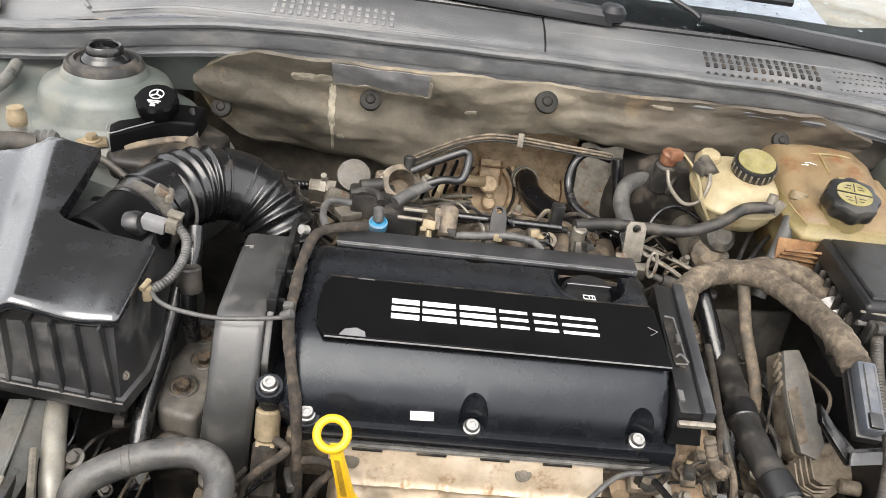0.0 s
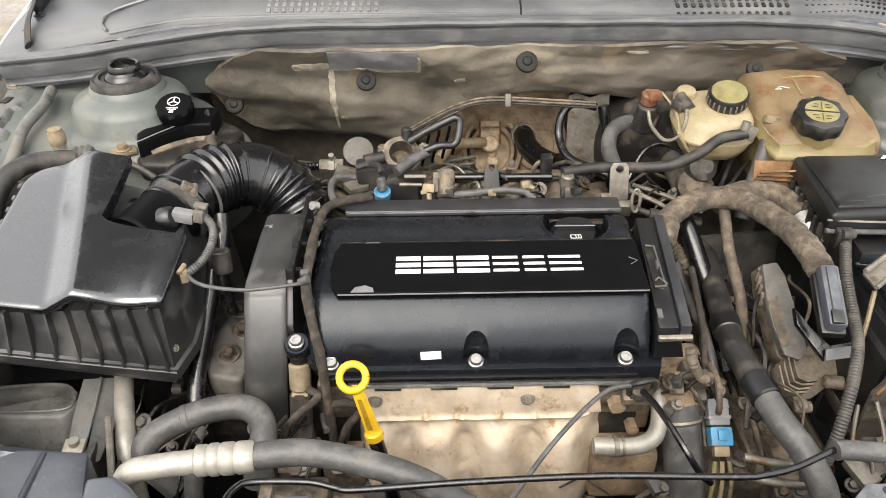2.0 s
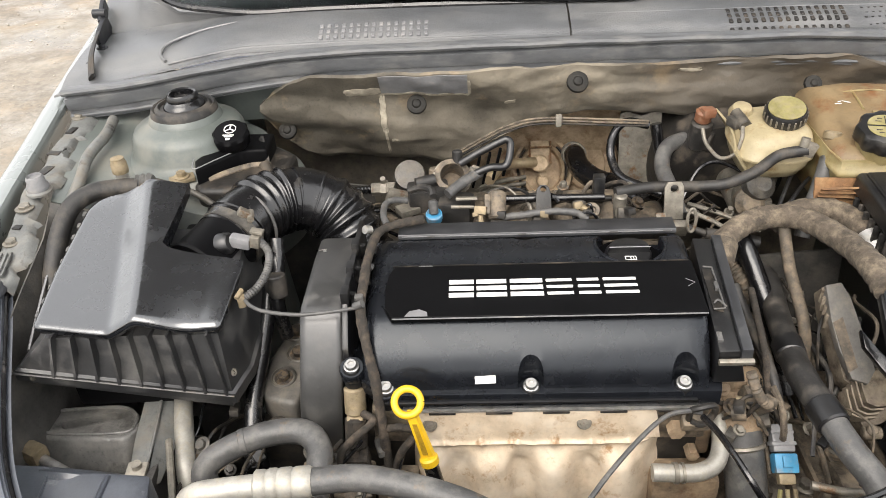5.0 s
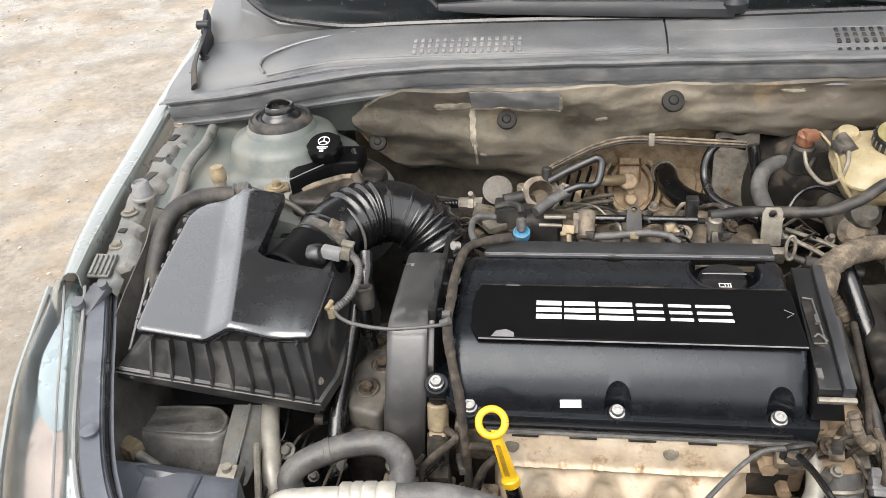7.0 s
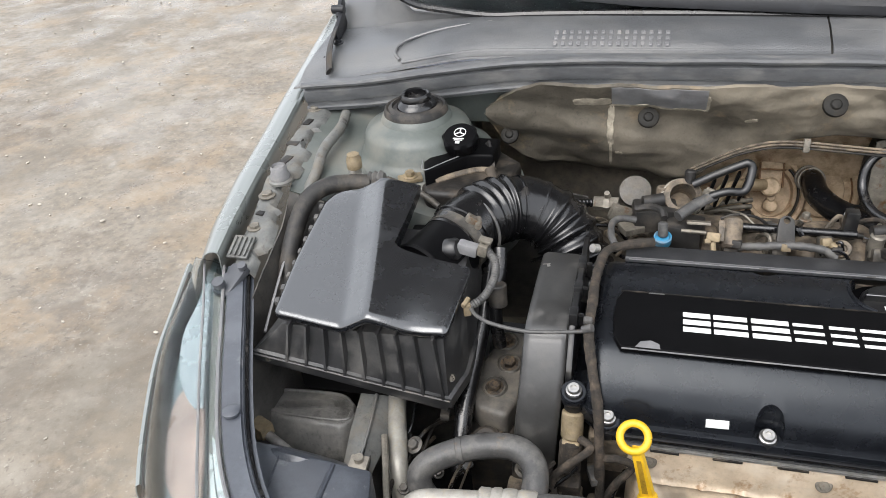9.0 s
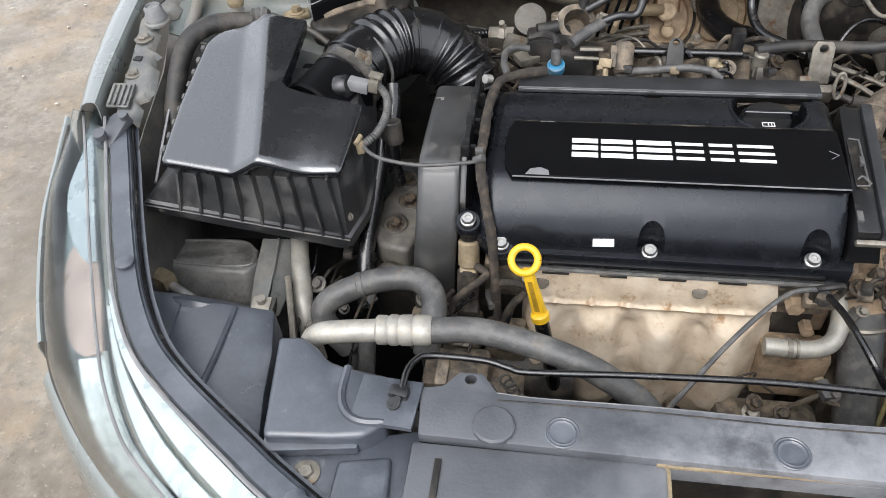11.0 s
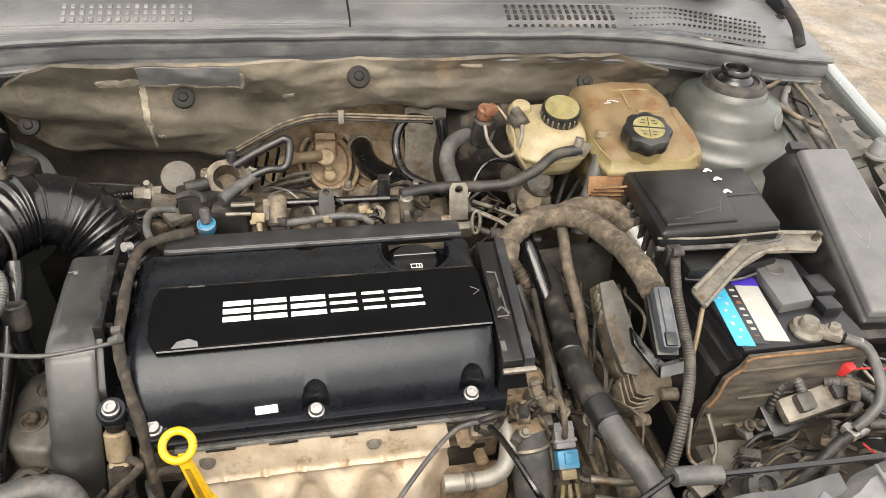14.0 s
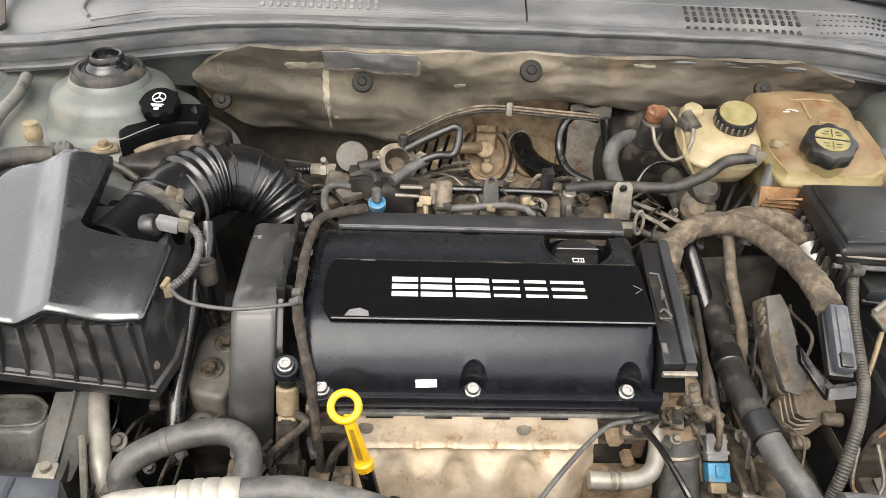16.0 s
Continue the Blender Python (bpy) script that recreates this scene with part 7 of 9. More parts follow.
part("hook", tube([Vector((0.136, 0.832, 0.826)) + Vector((0.0055 * math.cos(k * 0.3), 0.003 * math.sin(k * 0.3), 0.016 * math.sin(k * 0.3))) for k in range(22)], 0.0022, 8, 2), "bracket", lf, "flattened steel hook")
hose("fuel_hose", [(0.045, 0.890, 0.838), (0.090, 0.898, 0.840), (0.133, 0.898, 0.840), (0.186, 0.886, 0.848), (0.229, 0.892, 0.862), (0.264, 0.908, 0.878), (0.298, 0.902, 0.888)], 0.0078, "blackd", "black fuel hose sweeping to the coolant tank", "hose", 14, 10)
solo("hose_clip", gang([box((0.300, 0.901, 0.889), (0.014, 0.010, 0.020), (0, 20, 0), 0.002), rod((0.292, 0.904, 0.892), (0.294, 0.906, 0.904), 0.006)]), "bracket", "pale hose clip at the hose end", "hose clip")
hose("tank_hose", [(0.329, 0.908, 0.872), (0.322, 0.895, 0.858), (0.310, 0.875, 0.842), (0.298, 0.858, 0.822), (0.288, 0.84, 0.79)], 0.0098, "hose", "grey hose from the coolant tank outlet", "hose", 14)
hose("breather_hose", [(0.198, 1.040, 0.838), (0.170, 1.038, 0.842), (0.143, 1.020, 0.838), (0.130, 0.985, 0.826), (0.134, 0.940, 0.812), (0.142, 0.90, 0.79)], 0.0115, "hose", "grey rubber hose bending down beside the bulkhead", "hose", 16)
solo("hose_clamp", tube([Vector((0.188, 1.040, 0.840)) + Vector((0.002 * math.sin(a), 0.0155 * math.cos(a), 0.0155 * math.sin(a))) for a in [2 * math.pi * k / 24 for k in range(25)]], 0.003, 6, 1, sharp=True, flat=1.6), "bracket", "steel spring clamp on the grey hose", "hose clamp")
hose("wire", [(0.150, 0.93, 0.80), (0.175, 0.96, 0.83), (0.205, 0.97, 0.838), (0.240, 0.955, 0.828), (0.262, 0.94, 0.81)], 0.0032, "rubber", "thin black wire below the brake reservoir", "wire", 8)
for k, (a, b) in enumerate((((0.145, 0.905, 0.80), (0.225, 0.865, 0.77)), ((0.160, 0.935, 0.79), (0.250, 0.880, 0.775)), ((0.270, 0.865, 0.82), (0.315, 0.915, 0.838)), ((0.262, 0.872, 0.81), (0.300, 0.935, 0.838)))):
    solo("pipe", tube([a, Vector(a).lerp(Vector(b), 0.5) + Vector((0, 0, 0.004)), b], 0.0035 if k < 2 else 0.0028, 8, 4), "bracket" if k < 2 else "black", "thin straight line below the reservoirs", "pipe")
solo("shift_cable", gang([rod((0.140, 0.865, 0.795), (0.165, 0.855, 0.79), 0.005), tube([(0.165, 0.855, 0.79), (0.20, 0.85, 0.785), (0.235, 0.845, 0.78)], 0.0085, 12, 6)]), "blackd", "sheathed gear cable beside the lug", "cable")

# ---- brake fluid and coolant tanks ----
bo = thing("brake_booster", (0.24, 1.13, 0.68), "dark round brake booster against the bulkhead", "brake booster")
part("drum", lathe([(0.050, -0.07), (0.095, -0.06), (0.105, -0.02), (0.105, 0.03), (0.09, 0.06)], along((0.235, 1.09, 0.78), (0.235, 1.30, 0.80)), 36), "dark", bo)
part("master_cylinder", gang([rod((0.245, 1.03, 0.785), (0.245, 0.93, 0.775), 0.020, bev=0.004), box((0.250, 0.935, 0.79), (0.045, 0.05, 0.03), bev=0.006)]), "bracket", bo, "pale cast master cylinder")
part("knuckle", lathe([(0.018, 0), (0.023, 0.008), (0.022, 0.022), (0.012, 0.030)], along((0.245, 0.935, 0.79), (0.235, 0.86, 0.83)), 18), "grime", bo)


def rounded(o, z0, z1, bev, seg=4, m=None):
    return prism(o, z0, z1, m, bev, seg)


br = thing("brake_fluid_tank", (0.27, 0.96, 0.80), "cream plastic brake fluid reservoir with a yellow-topped cap", "fluid reservoir")


def soft_ring(cx, cy, rx, ry, z, tilt, n=40, p=3.4):
    """A rounded rectangular ring, tilted towards the front."""
    out = []
    for k in range(n):
        a = 2 * math.pi * k / n
        c, s = math.cos(a), math.sin(a)
        r = (abs(c) ** p + abs(s) ** p) ** (-1 / p)
        out.append((cx + rx * r * c, cy + ry * r * s, z + tilt * ry * r * s))
    return out


part("body", loft([soft_ring(0.268, 0.966, 0.030, 0.036, 0.838, 0.05), soft_ring(0.268, 0.966, 0.041, 0.046, 0.840, 0.05), soft_ring(0.270, 0.966, 0.050, 0.052, 0.856, 0.08), soft_ring(0.270, 0.966, 0.0525, 0.0545, 0.868, 0.10), soft_ring(0.270, 0.966, 0.055, 0.057, 0.869, 0.10), soft_ring(0.270, 0.966, 0.055, 0.057, 0.872, 0.10), soft_ring(0.270, 0.966, 0.0525, 0.0545, 0.873, 0.10), soft_ring(0.271, 0.967, 0.0510, 0.053, 0.886, 0.10), soft_ring(0.273, 0.967, 0.046, 0.049, 0.896, 0.11), soft_ring(0.277, 0.966, 0.037, 0.040, 0.902, 0.12), soft_ring(0.281, 0.964, 0.028, 0.029, 0.905, 0.12, 40, 2.2)]), "cream", br, "", 60)
part("foot", gang([rod((0.262, 0.952, 0.80), (0.264, 0.950, 0.83), 0.022, seg=20, bev=0.004), lathe([(0.016, 0), (0.021, 0.006), (0.021, 0.022), (0.012, 0.030)], along((0.250, 0.935, 0.812), (0.256, 0.905, 0.842)), 20)]), "cast", br, "grey moulded foot")
part("neck", rod((0.283, 0.963, 0.897), (0.283, 0.961, 0.914), 0.025, bev=0.003, seg=28), "cream", br)
bcap = part("cap", lathe([(0.0270, 0), (0.0278, 0.003), (0.0278, 0.014), (0.0258, 0.018), (0.002, 0.0185)], along((0.283, 0.961, 0.908), (0.275, 0.933, 1.003)), 44, lambda a, i: 1 + (0.025 * math.cos(22 * a) if 0 < i < 3 else 0)), "black", br, "black ribbed screw cap")
for k in range(22):
    q = box((0.0282, 0, 0.0085), (0.0016, 0.0026, 0.012), bev=0.0004, seg=1)
    q.transform(along((0.283, 0.961, 0.908), (0.275, 0.933, 1.003)) @ Matrix.Rotation(2 * math.pi * k / 22, 4, "Z"))
    part("grip_rib", q, "bracket", bcap, "dusty pale rib" if k == 0 else "")
part("label", lathe([(0.0245, 0), (0.0243, 0.001), (0.002, 0.0014)], along((0.2815, 0.9559, 0.9256), (0.2735, 0.9279, 1.0206)), 32), "capyel", bcap, "faded yellow disc")
part("spout", lathe([(0.016, 0), (0.018, 0.012), (0.013, 0.022), (0.004, 0.024)], along((0.235, 0.998, 0.892), (0.232, 0.97, 0.99)), 20), "cream", br)
part("side_wall", sheet(lambda u, v: (0.208 + 0.035 * v + 0.01 * math.sin(u * 3), 1.02 - 0.10 * u, 0.900 - 0.05 * v - 0.02 * u), 8, 6, 0.003), "cream", br, "curved pale side tank")
part("plug", gang([rod((0.232, 0.960, 0.897), (0.226, 0.990, 0.905), 0.009, seg=10), box((0.222, 0.975, 0.898), (0.016, 0.022, 0.014), (0, 0, 20), 0.003)]), "cast", br, "dusty level sensor plug")
part("lead", tube([(0.226, 0.955, 0.900), (0.222, 0.94, 0.888), (0.214, 0.935, 0.868), (0.198, 0.945, 0.858), (0.186, 0.975, 0.866), (0.184, 0.995, 0.880)], 0.0028, 8, 6), "bracket", br)
vs = thing("vacuum_valve", (0.19, 1.02, 0.84), "black valve with a dusty orange cap", "valve")
part("body", gang([rod((0.190, 1.028, 0.835), (0.190, 1.020, 0.880), 0.0155, bev=0.003, seg=20), rod((0.196, 1.035, 0.845), (0.212, 1.02, 0.845), 0.016, bev=0.002)]), "blackd", vs)
part("cap", gang([rod((0.190, 1.020, 0.880), (0.190, 1.016, 0.900), 0.0125, bev=0.003, seg=10), box((0.194, 1.012, 0.897), (0.020, 0.016, 0.014), (0, 0, 15), 0.003)]), "orange", vs, "faded orange cap")

ct = thing("coolant_tank", (0.39, 0.95, 0.78), "stained yellow coolant tank with a black cap", "coolant tank")
TK = [(-0.066, 0.085), (-0.070, 0.02), (-0.066, -0.060), (-0.060, -0.088), (0.055, -0.096), (0.078, -0.080), (0.080, -0.02), (0.086, 0.05), (0.070, 0.088), (0.0, 0.095)]
part("lower_half", loft([[(0.388 + x * k, 0.955 + y * k, z + 0.10 * y) for x, y in TK] for z, k in ((0.80, 0.82), (0.81, 0.93), (0.85, 0.97), (0.872, 0.98), (0.874, 1.005), (0.879, 1.005), (0.881, 0.985), (0.894, 0.965))]), "tank", ct, "yellow translucent lower half", 60)
part("upper_half", loft([[(0.388 + x * k, 0.957 + y * k, z + 0.17 * y) for x, y in TK] for z, k in ((0.886, 0.965), (0.896, 0.95), (0.904, 0.90), (0.910, 0.82), (0.913, 0.6))]), "tankbrown", ct, "brown stained upper half", 60)
part("seam", tube([(0.386, 1.026, 0.9250), (0.388, 1.000, 0.9255), (0.390, 0.965, 0.9158)], 0.0016, 8, 6), "tank", ct, "pale moulded line")
part("seam", tube([(0.324, 1.008, 0.9050), (0.340, 1.006, 0.9180), (0.390, 1.004, 0.9266), (0.430, 1.004, 0.9255), (0.455, 1.002, 0.914)], 0.0016, 8, 6), "tank", ct, "pale moulded line")
part("seam", tube([(0.400, 0.960, 0.9140), (0.440, 0.958, 0.9115), (0.464, 0.955, 0.898)], 0.0016, 8, 6), "tank", ct, "pale moulded line")
part("side_lobe", bevel(loft([[(0.462 + x * k, 0.945 + y * k, z + 0.12 * y) for x, y in ((-0.02, 0.06), (-0.02, -0.07), (0.012, -0.066), (0.020, -0.02), (0.018, 0.05))] for z, k in ((0.84, 0.95), (0.872, 1.0), (0.890, 0.97), (0.899, 0.85))]), 0.004, 2), "tankbrown", ct, "moulded side lobe", 60)
part("neck", rod((0.383, 0.893, 0.885), (0.381, 0.888, 0.910), 0.028, bev=0.002, seg=28), "tank", ct)
capm = along((0.3815, 0.890, 0.9065), (0.375, 0.862, 1.000)) @ Matrix.Diagonal((0.92, 0.92, 0.92, 1))
ccp = part("cap", lathe([(0.034, 0), (0.0355, 0.003), (0.0355, 0.019), (0.0335, 0.023), (0.027, 0.0245), (0.003, 0.025)], capm, 64, lambda a, i: 1 + (0.055 * math.cos(8 * a) if i < 4 else 0)), "black", ct, "scalloped black screw cap")
for k in (-1, 1):
    q = prism([(0.0235 * math.cos(a), k * (0.0016 + 0.0215 * math.sin(a))) for a in ([math.pi * j / 20 for j in range(21)][::k])], 0.0247, 0.0254, capm, 0)
    half = part("print", q, "capyel", ccp, "yellow printed half disc")
    for px, py, pw, ph in ((0, 0.012, 0.0012, 0.016), (-0.009, 0.009, 0.008, 0.0012), (0.009, 0.009, 0.008, 0.0012), (0.008, 0.0145, 0.006, 0.0012), (-0.007, 0.0145, 0.006, 0.0012)):
        q = box((px, py * k, 0.0256), (pw, ph, 0.0004), bev=0)
        q.transform(capm)
        part("symbol", q, "dark", half, "dark printed bar")
part("outlet", gang([rod((0.331, 0.912, 0.866), (0.335, 0.922, 0.898), 0.0085, seg=16), rod((0.3345, 0.9205, 0.893), (0.336, 0.924, 0.904), 0.0115, seg=16, bev=0.002)]), "brass", ct, "tan outlet stub")
part("chalk_mark", gang([box((0.368, 0.985, 0.9205), (0.016, 0.0012, 0.0006), (10, 0, 25), 0), box((0.370, 0.983, 0.9205), (0.016, 0.0012, 0.0006), (10, 0, -35), 0), box((0.360, 0.978, 0.9195), (0.010, 0.0012, 0.0006), (10, 0, 5), 0)]), "white", ct, "scrawled pale mark")
tb = thing("tank_bracket", (0.335, 0.87, 0.75), "rusty louvred steel bracket under the coolant tank", "bracket")
part("back", box((0.335, 0.858, 0.838), (0.070, 0.004, 0.055), (-24, 0, -4), 0.001), "rust", tb)
for i in range(6):
    part("louvre", box((0.335, 0.845 + 0.004 * i, 0.860 - 0.009 * i), (0.068, 0.007, 0.003), (-40, 3 * (i % 3 - 1), -4), 0.001), "rust", tb, "bent rusty louvre")

# ---- fuse boxes, battery ----
fb = thing("fuse_box", (0.43, 0.79, 0.79), "black plastic fuse box with a two-step lid", "fuse box")
part("body", loft([[(x, y, z) for x, y in ((0.345 + i, 0.722 + i), (0.500 - i, 0.726 + i), (0.522 - i, 0.852 - i), (0.353 + i, 0.856 - i))] for z, i in ((0.760, 0.010), (0.852, 0.004))]), "blackd", fb)
part("lid", bevel(loft([[(x, y, z) for x, y in ((0.334 + i, 0.714 + i), (0.503 - i, 0.718 + i), (0.528 - i, 0.858 - i), (0.346 + i, 0.862 - i))] for z, i in ((0.850, 0.0), (0.876, 0.002))]), 0.006, 3), "lidblack", fb, "scratched glossy lid")
part("raised_panel", prism([(0.346, 0.727), (0.444, 0.729), (0.4585, 0.783), (0.4560, 0.812), (0.4515, 0.853), (0.356, 0.853)], 0.872, 0.8795, None, 0.003, 3), "lidblack", fb, "raised panel")
part("rim", tube([(0.333, 0.716, 0.852), (0.400, 0.713, 0.851), (0.503, 0.716, 0.851), (0.514, 0.755, 0.852)], 0.0034, 8, 3), "hose", fb, "worn lid edge")
part("rim", tube([(0.332, 0.718, 0.866), (0.400, 0.713, 0.865), (0.503, 0.716, 0.865)], 0.0016, 8, 3), "bracket", fb, "scuffed upper edge")
part("embossing", gang([box((0.415, 0.752, 0.8796), (0.050, 0.0010, 0.0006), (0, 0, 12), 0), box((0.436, 0.762, 0.8796), (0.036, 0.0010, 0.0006), (0, 0, 62), 0), box((0.372, 0.738, 0.8796), (0.020, 0.0008, 0.0006), (0, 0, 2), 0)]), "hose", fb)
for i in range(7):
    part("rib", box((0.338 + 0.0012 * i, 0.735 + 0.017 * i, 0.826), (0.008, 0.004, 0.050), bev=0.001), "blackd", fb)
part("latch", gang([box((0.352, 0.709, 0.846), (0.020, 0.012, 0.026), bev=0.003), rod((0.346, 0.702, 0.856), (0.360, 0.702, 0.856), 0.006)]), "blackd", fb, "front latch")
for px, py in ((0.4626, 0.849), (0.4658, 0.8263), (0.4629, 0.795)):
    part("tear", gang([box((px, py, 0.8775), (0.012, 0.004, 0.001), (0, 0, 35), 0), box((px + 0.003, py, 0.8778), (0.010, 0.003, 0.001), (0, 0, -40), 0)]), "white", fb, "torn white sticker scrap")
part("lid_step", box((0.4835, 0.7865, 0.8762), (0.050, 0.0020, 0.0016), (0, 0, 3), 0), "blackd", fb, "moulded step of the lid")
fl2 = thing("relay_cover", (0.43, 0.715, 0.80), "low black plastic cover in front of the fuse box", "plastic cover")
part("lid", prism([(0.368, 0.688), (0.430, 0.684), (0.497, 0.700), (0.500, 0.735), (0.372, 0.735)], 0.815, 0.838, None, 0.004), "lidblack", fl2)
part("rim", tube([(0.367, 0.690, 0.822), (0.430, 0.683, 0.820), (0.498, 0.699, 0.822)], 0.0018, 8, 4), "hose", fl2)
part("seam", box((0.445, 0.712, 0.8385), (0.0015, 0.045, 0.001), (0, 0, 12), 0), "dark", fl2)

rb = thing("control_box", (0.63, 0.72, 0.66), "long black plastic control box sloping along the wing", "control box")
RB = Matrix.Translation((0.632, 0.728, 0.848)) @ pose(0, 0, 0, 21, 0, -3)
rbx = bevel(loft([[(x, y, z) for x, y in ((-0.062 - k, -0.138), (0.034, -0.138), (0.026, 0.132), (-0.056 - k, 0.132))] for z, k in ((-0.09, 0.030), (-0.02, 0.016), (0.010, 0.0))]), 0.006, 3)
rbx.transform(RB)
part("body", rbx, "lidblack", rb)
rl = bevel(loft([[(x, y, z) for x, y in ((-0.056 + k, -0.132 + k), (0.040 - k, -0.132 + k), (0.028 - k, 0.128 - k), (-0.050 + k, 0.128 - k))] for z, k in ((0.004, 0.0), (0.020, 0.004))]), 0.005, 3)
rl.transform(RB)
rlid = part("lid", rl, "boxlid", rb, "smooth satin lid")
for c, s, r in (((-0.012, -0.105, 0.0201), (0.030, 0.0008, 0.0006), 8), ((-0.012, -0.112, 0.0201), (0.026, 0.0008, 0.0006), 8), ((-0.02, 0.03, 0.0201), (0.060, 0.0008, 0.0006), 105), ((-0.008, -0.02, 0.0201), (0.045, 0.0008, 0.0006), 62), ((-0.012, -0.04, 0.0201), (0.060, 0.0008, 0.0006), 118)):
    q = box(c, s, (0, 0, r), 0)
    q.transform(RB)
    part("scratch", q, "greyplas", rlid)
q = box((-0.045, 0.132, 0.012), (0.028, 0.014, 0.014), bev=0.003)
q.transform(RB)
part("latch", q, "black", rb)
q = gang([box((0.0, -0.140, -0.02), (0.11, 0.02, 0.02), bev=0.003), box((0.055, -0.05, 0.004), (0.02, 0.03, 0.012), bev=0.002)])
q.transform(RB)
part("foot", q, "blackd", rb)

bt = thing("battery", (0.47, 0.68, 0.62), "black car battery with a blue and white label", "battery")
part("case", box((0.464, 0.688, 0.715), (0.166, 0.236, 0.180), bev=0.006), "batt", bt)
part("side_cover", bevel(loft([[(x, y, z) for x, y in ((0.358 + k, 0.574), (0.3808, 0.574), (0.3808, 0.705), (0.358 + k, 0.705))] for z, k in ((0.66, 0.004), (0.772, 0.004), (0.776, 0.010), (0.796, 0.012))]), 0.002, 2), "lidblack", bt, "stepped black side of the battery")
part("top", prism([(0.383, 0.570), (0.546, 0.570), (0.546, 0.804), (0.383, 0.804)], 0.803, 0.8135, None, 0.004), "batt", bt)
part("label", box((0.398, 0.634, 0.8140), (0.022, 0.116, 0.0010), (0, 0, -9), 0), "labelblue", bt, "blue strip of the label")
part("label", box((0.4390, 0.6345, 0.8140), (0.030, 0.112, 0.0010), (0, 0, -9.5), 0), "caplid", bt, "white field of the label")
part("label", box((0.4465, 0.6845, 0.8146), (0.034, 0.016, 0.0008), (0, 0, -9), 0), "labelnavy", bt, "navy corner of the label")
part("label", box((0.4150, 0.633, 0.8139), (0.022, 0.112, 0.0010), (0, 0, -9), 0), "labelblack", bt, "black band of the label")
for i in range(16):
    k = i % 8
    part("print", box((0.3885 + 0.0018 * k + (0.0215 if i > 7 else 0.006 * (k % 2)), 0.590 + 0.0115 * k, 0.8147), (0.006 if i > 7 else 0.004, 0.0022 + 0.0016 * (k % 3), 0.0006), (0, 0, -9), 0), "orange" if i in (8, 13) else "caplid", bt, "small printed bar")
part("blue_chip", box((0.400, 0.712, 0.8142), (0.022, 0.013, 0.001), (0, 0, 8), 0), "labelblue", bt, "blue label corner")
part("vent_cover", prism([(0.460, 0.624), (0.506, 0.629), (0.522, 0.704), (0.510, 0.709), (0.484, 0.710), (0.467, 0.698)], 0.812, 0.8265, None, 0.0015), "boxlid", bt, "grey raised vent cover")
part("knock_mark", lathe([(0.012, 0), (0.011, 0.0012), (0.002, 0.0014)], pose(0.490, 0.690, 0.8262), 20), "hose", bt)
part("post_cover", gang([box((0.530, 0.655, 0.82), (0.026, 0.034, 0.018), bev=0.003), box((0.522, 0.622, 0.82), (0.024, 0.024, 0.014), bev=0.003)]), "batt", bt)
tm = part("terminal", gang([lathe([(0.019, 0), (0.020, 0.004), (0.017, 0.010), (0.012, 0.010), (0.011, 0.016), (0.009, 0.019), (0.001, 0.019)], pose(0.474, 0.590, 0.813), 26), box((0.492, 0.578, 0.820), (0.030, 0.018, 0.010), (0, 0, -30), 0.003)]), "bracket", bt, "dusty lead terminal clamp")
part("bolt", gang([hexhead((0.497, 0.577, 0.824), 0.007, 0.009), rod((0.51, 0.565, 0.82), (0.522, 0.556, 0.822), 0.005)]), "bracket", tm)

tr = thing("battery_tray", (0.45, 0.56, 0.62), "dusty black battery tray with a rust-stained edge", "battery tray")
part("front_wall", prism([(0.352, 0.66), (0.352, 0.735), (0.360, 0.752), (0.364, 0.780), (0.380, 0.795), (0.386, 0.8115), (0.540, 0.8115), (0.545, 0.79), (0.545, 0.66)], -0.566, -0.560, Matrix(((1, 0, 0, 0), (0, 0, -1, 0), (0, 1, 0, 0), (0, 0, 0, 1))), 0.001), "traydust", tr)
part("rim", tube([(0.355, 0.5585, 0.738), (0.362, 0.5585, 0.756), (0.366, 0.5585, 0.782), (0.381, 0.5585, 0.797), (0.388, 0.5585, 0.812), (0.46, 0.5585, 0.812), (0.540, 0.5585, 0.812)], 0.0017, 8, 3), "rust", tr, "rust-brown rim")
for i in (0, 2, 4):
    part("ridge", box((0.455 + 0.003 * i, 0.5592, 0.792 - 0.023 * i), (0.150 - 0.004 * i + (0.03 if i > 2 else 0), 0.003, 0.004), (18, 0, 0), 0.001, 2), "traydust", tr)
part("base", box((0.46, 0.60, 0.655), (0.20, 0.26, 0.02), bev=0.004), "traydust", tr)
part("front_shelf", sheet(lambda u, v: (0.375 + 0.11 * u, 0.555 - 0.06 * v, 0.668 + 0.006 * math.sin(u * 7) - 0.015 * v), 12, 8, 0.003), "modplate", tr, "dusty steel shelf")
part("bracket", gang([tube([(0.356, 0.556, 0.73), (0.362, 0.530, 0.70), (0.352, 0.512, 0.69), (0.368, 0.495, 0.675)], 0.005, 8, 6, flat=0.5), tube([(0.34, 0.56, 0.72), (0.330, 0.53, 0.69), (0.345, 0.51, 0.68), (0.335, 0.49, 0.66)], 0.005, 8, 6, flat=0.5), box((0.345, 0.51, 0.672), (0.05, 0.035, 0.01), (10, 0, 20), 0.003)]), "bracket", tr, "bent steel bracket")

hd2 = thing("battery_clamp", (0.45, 0.70, 0.82), "dull bent steel strap holding the battery", "battery clamp")
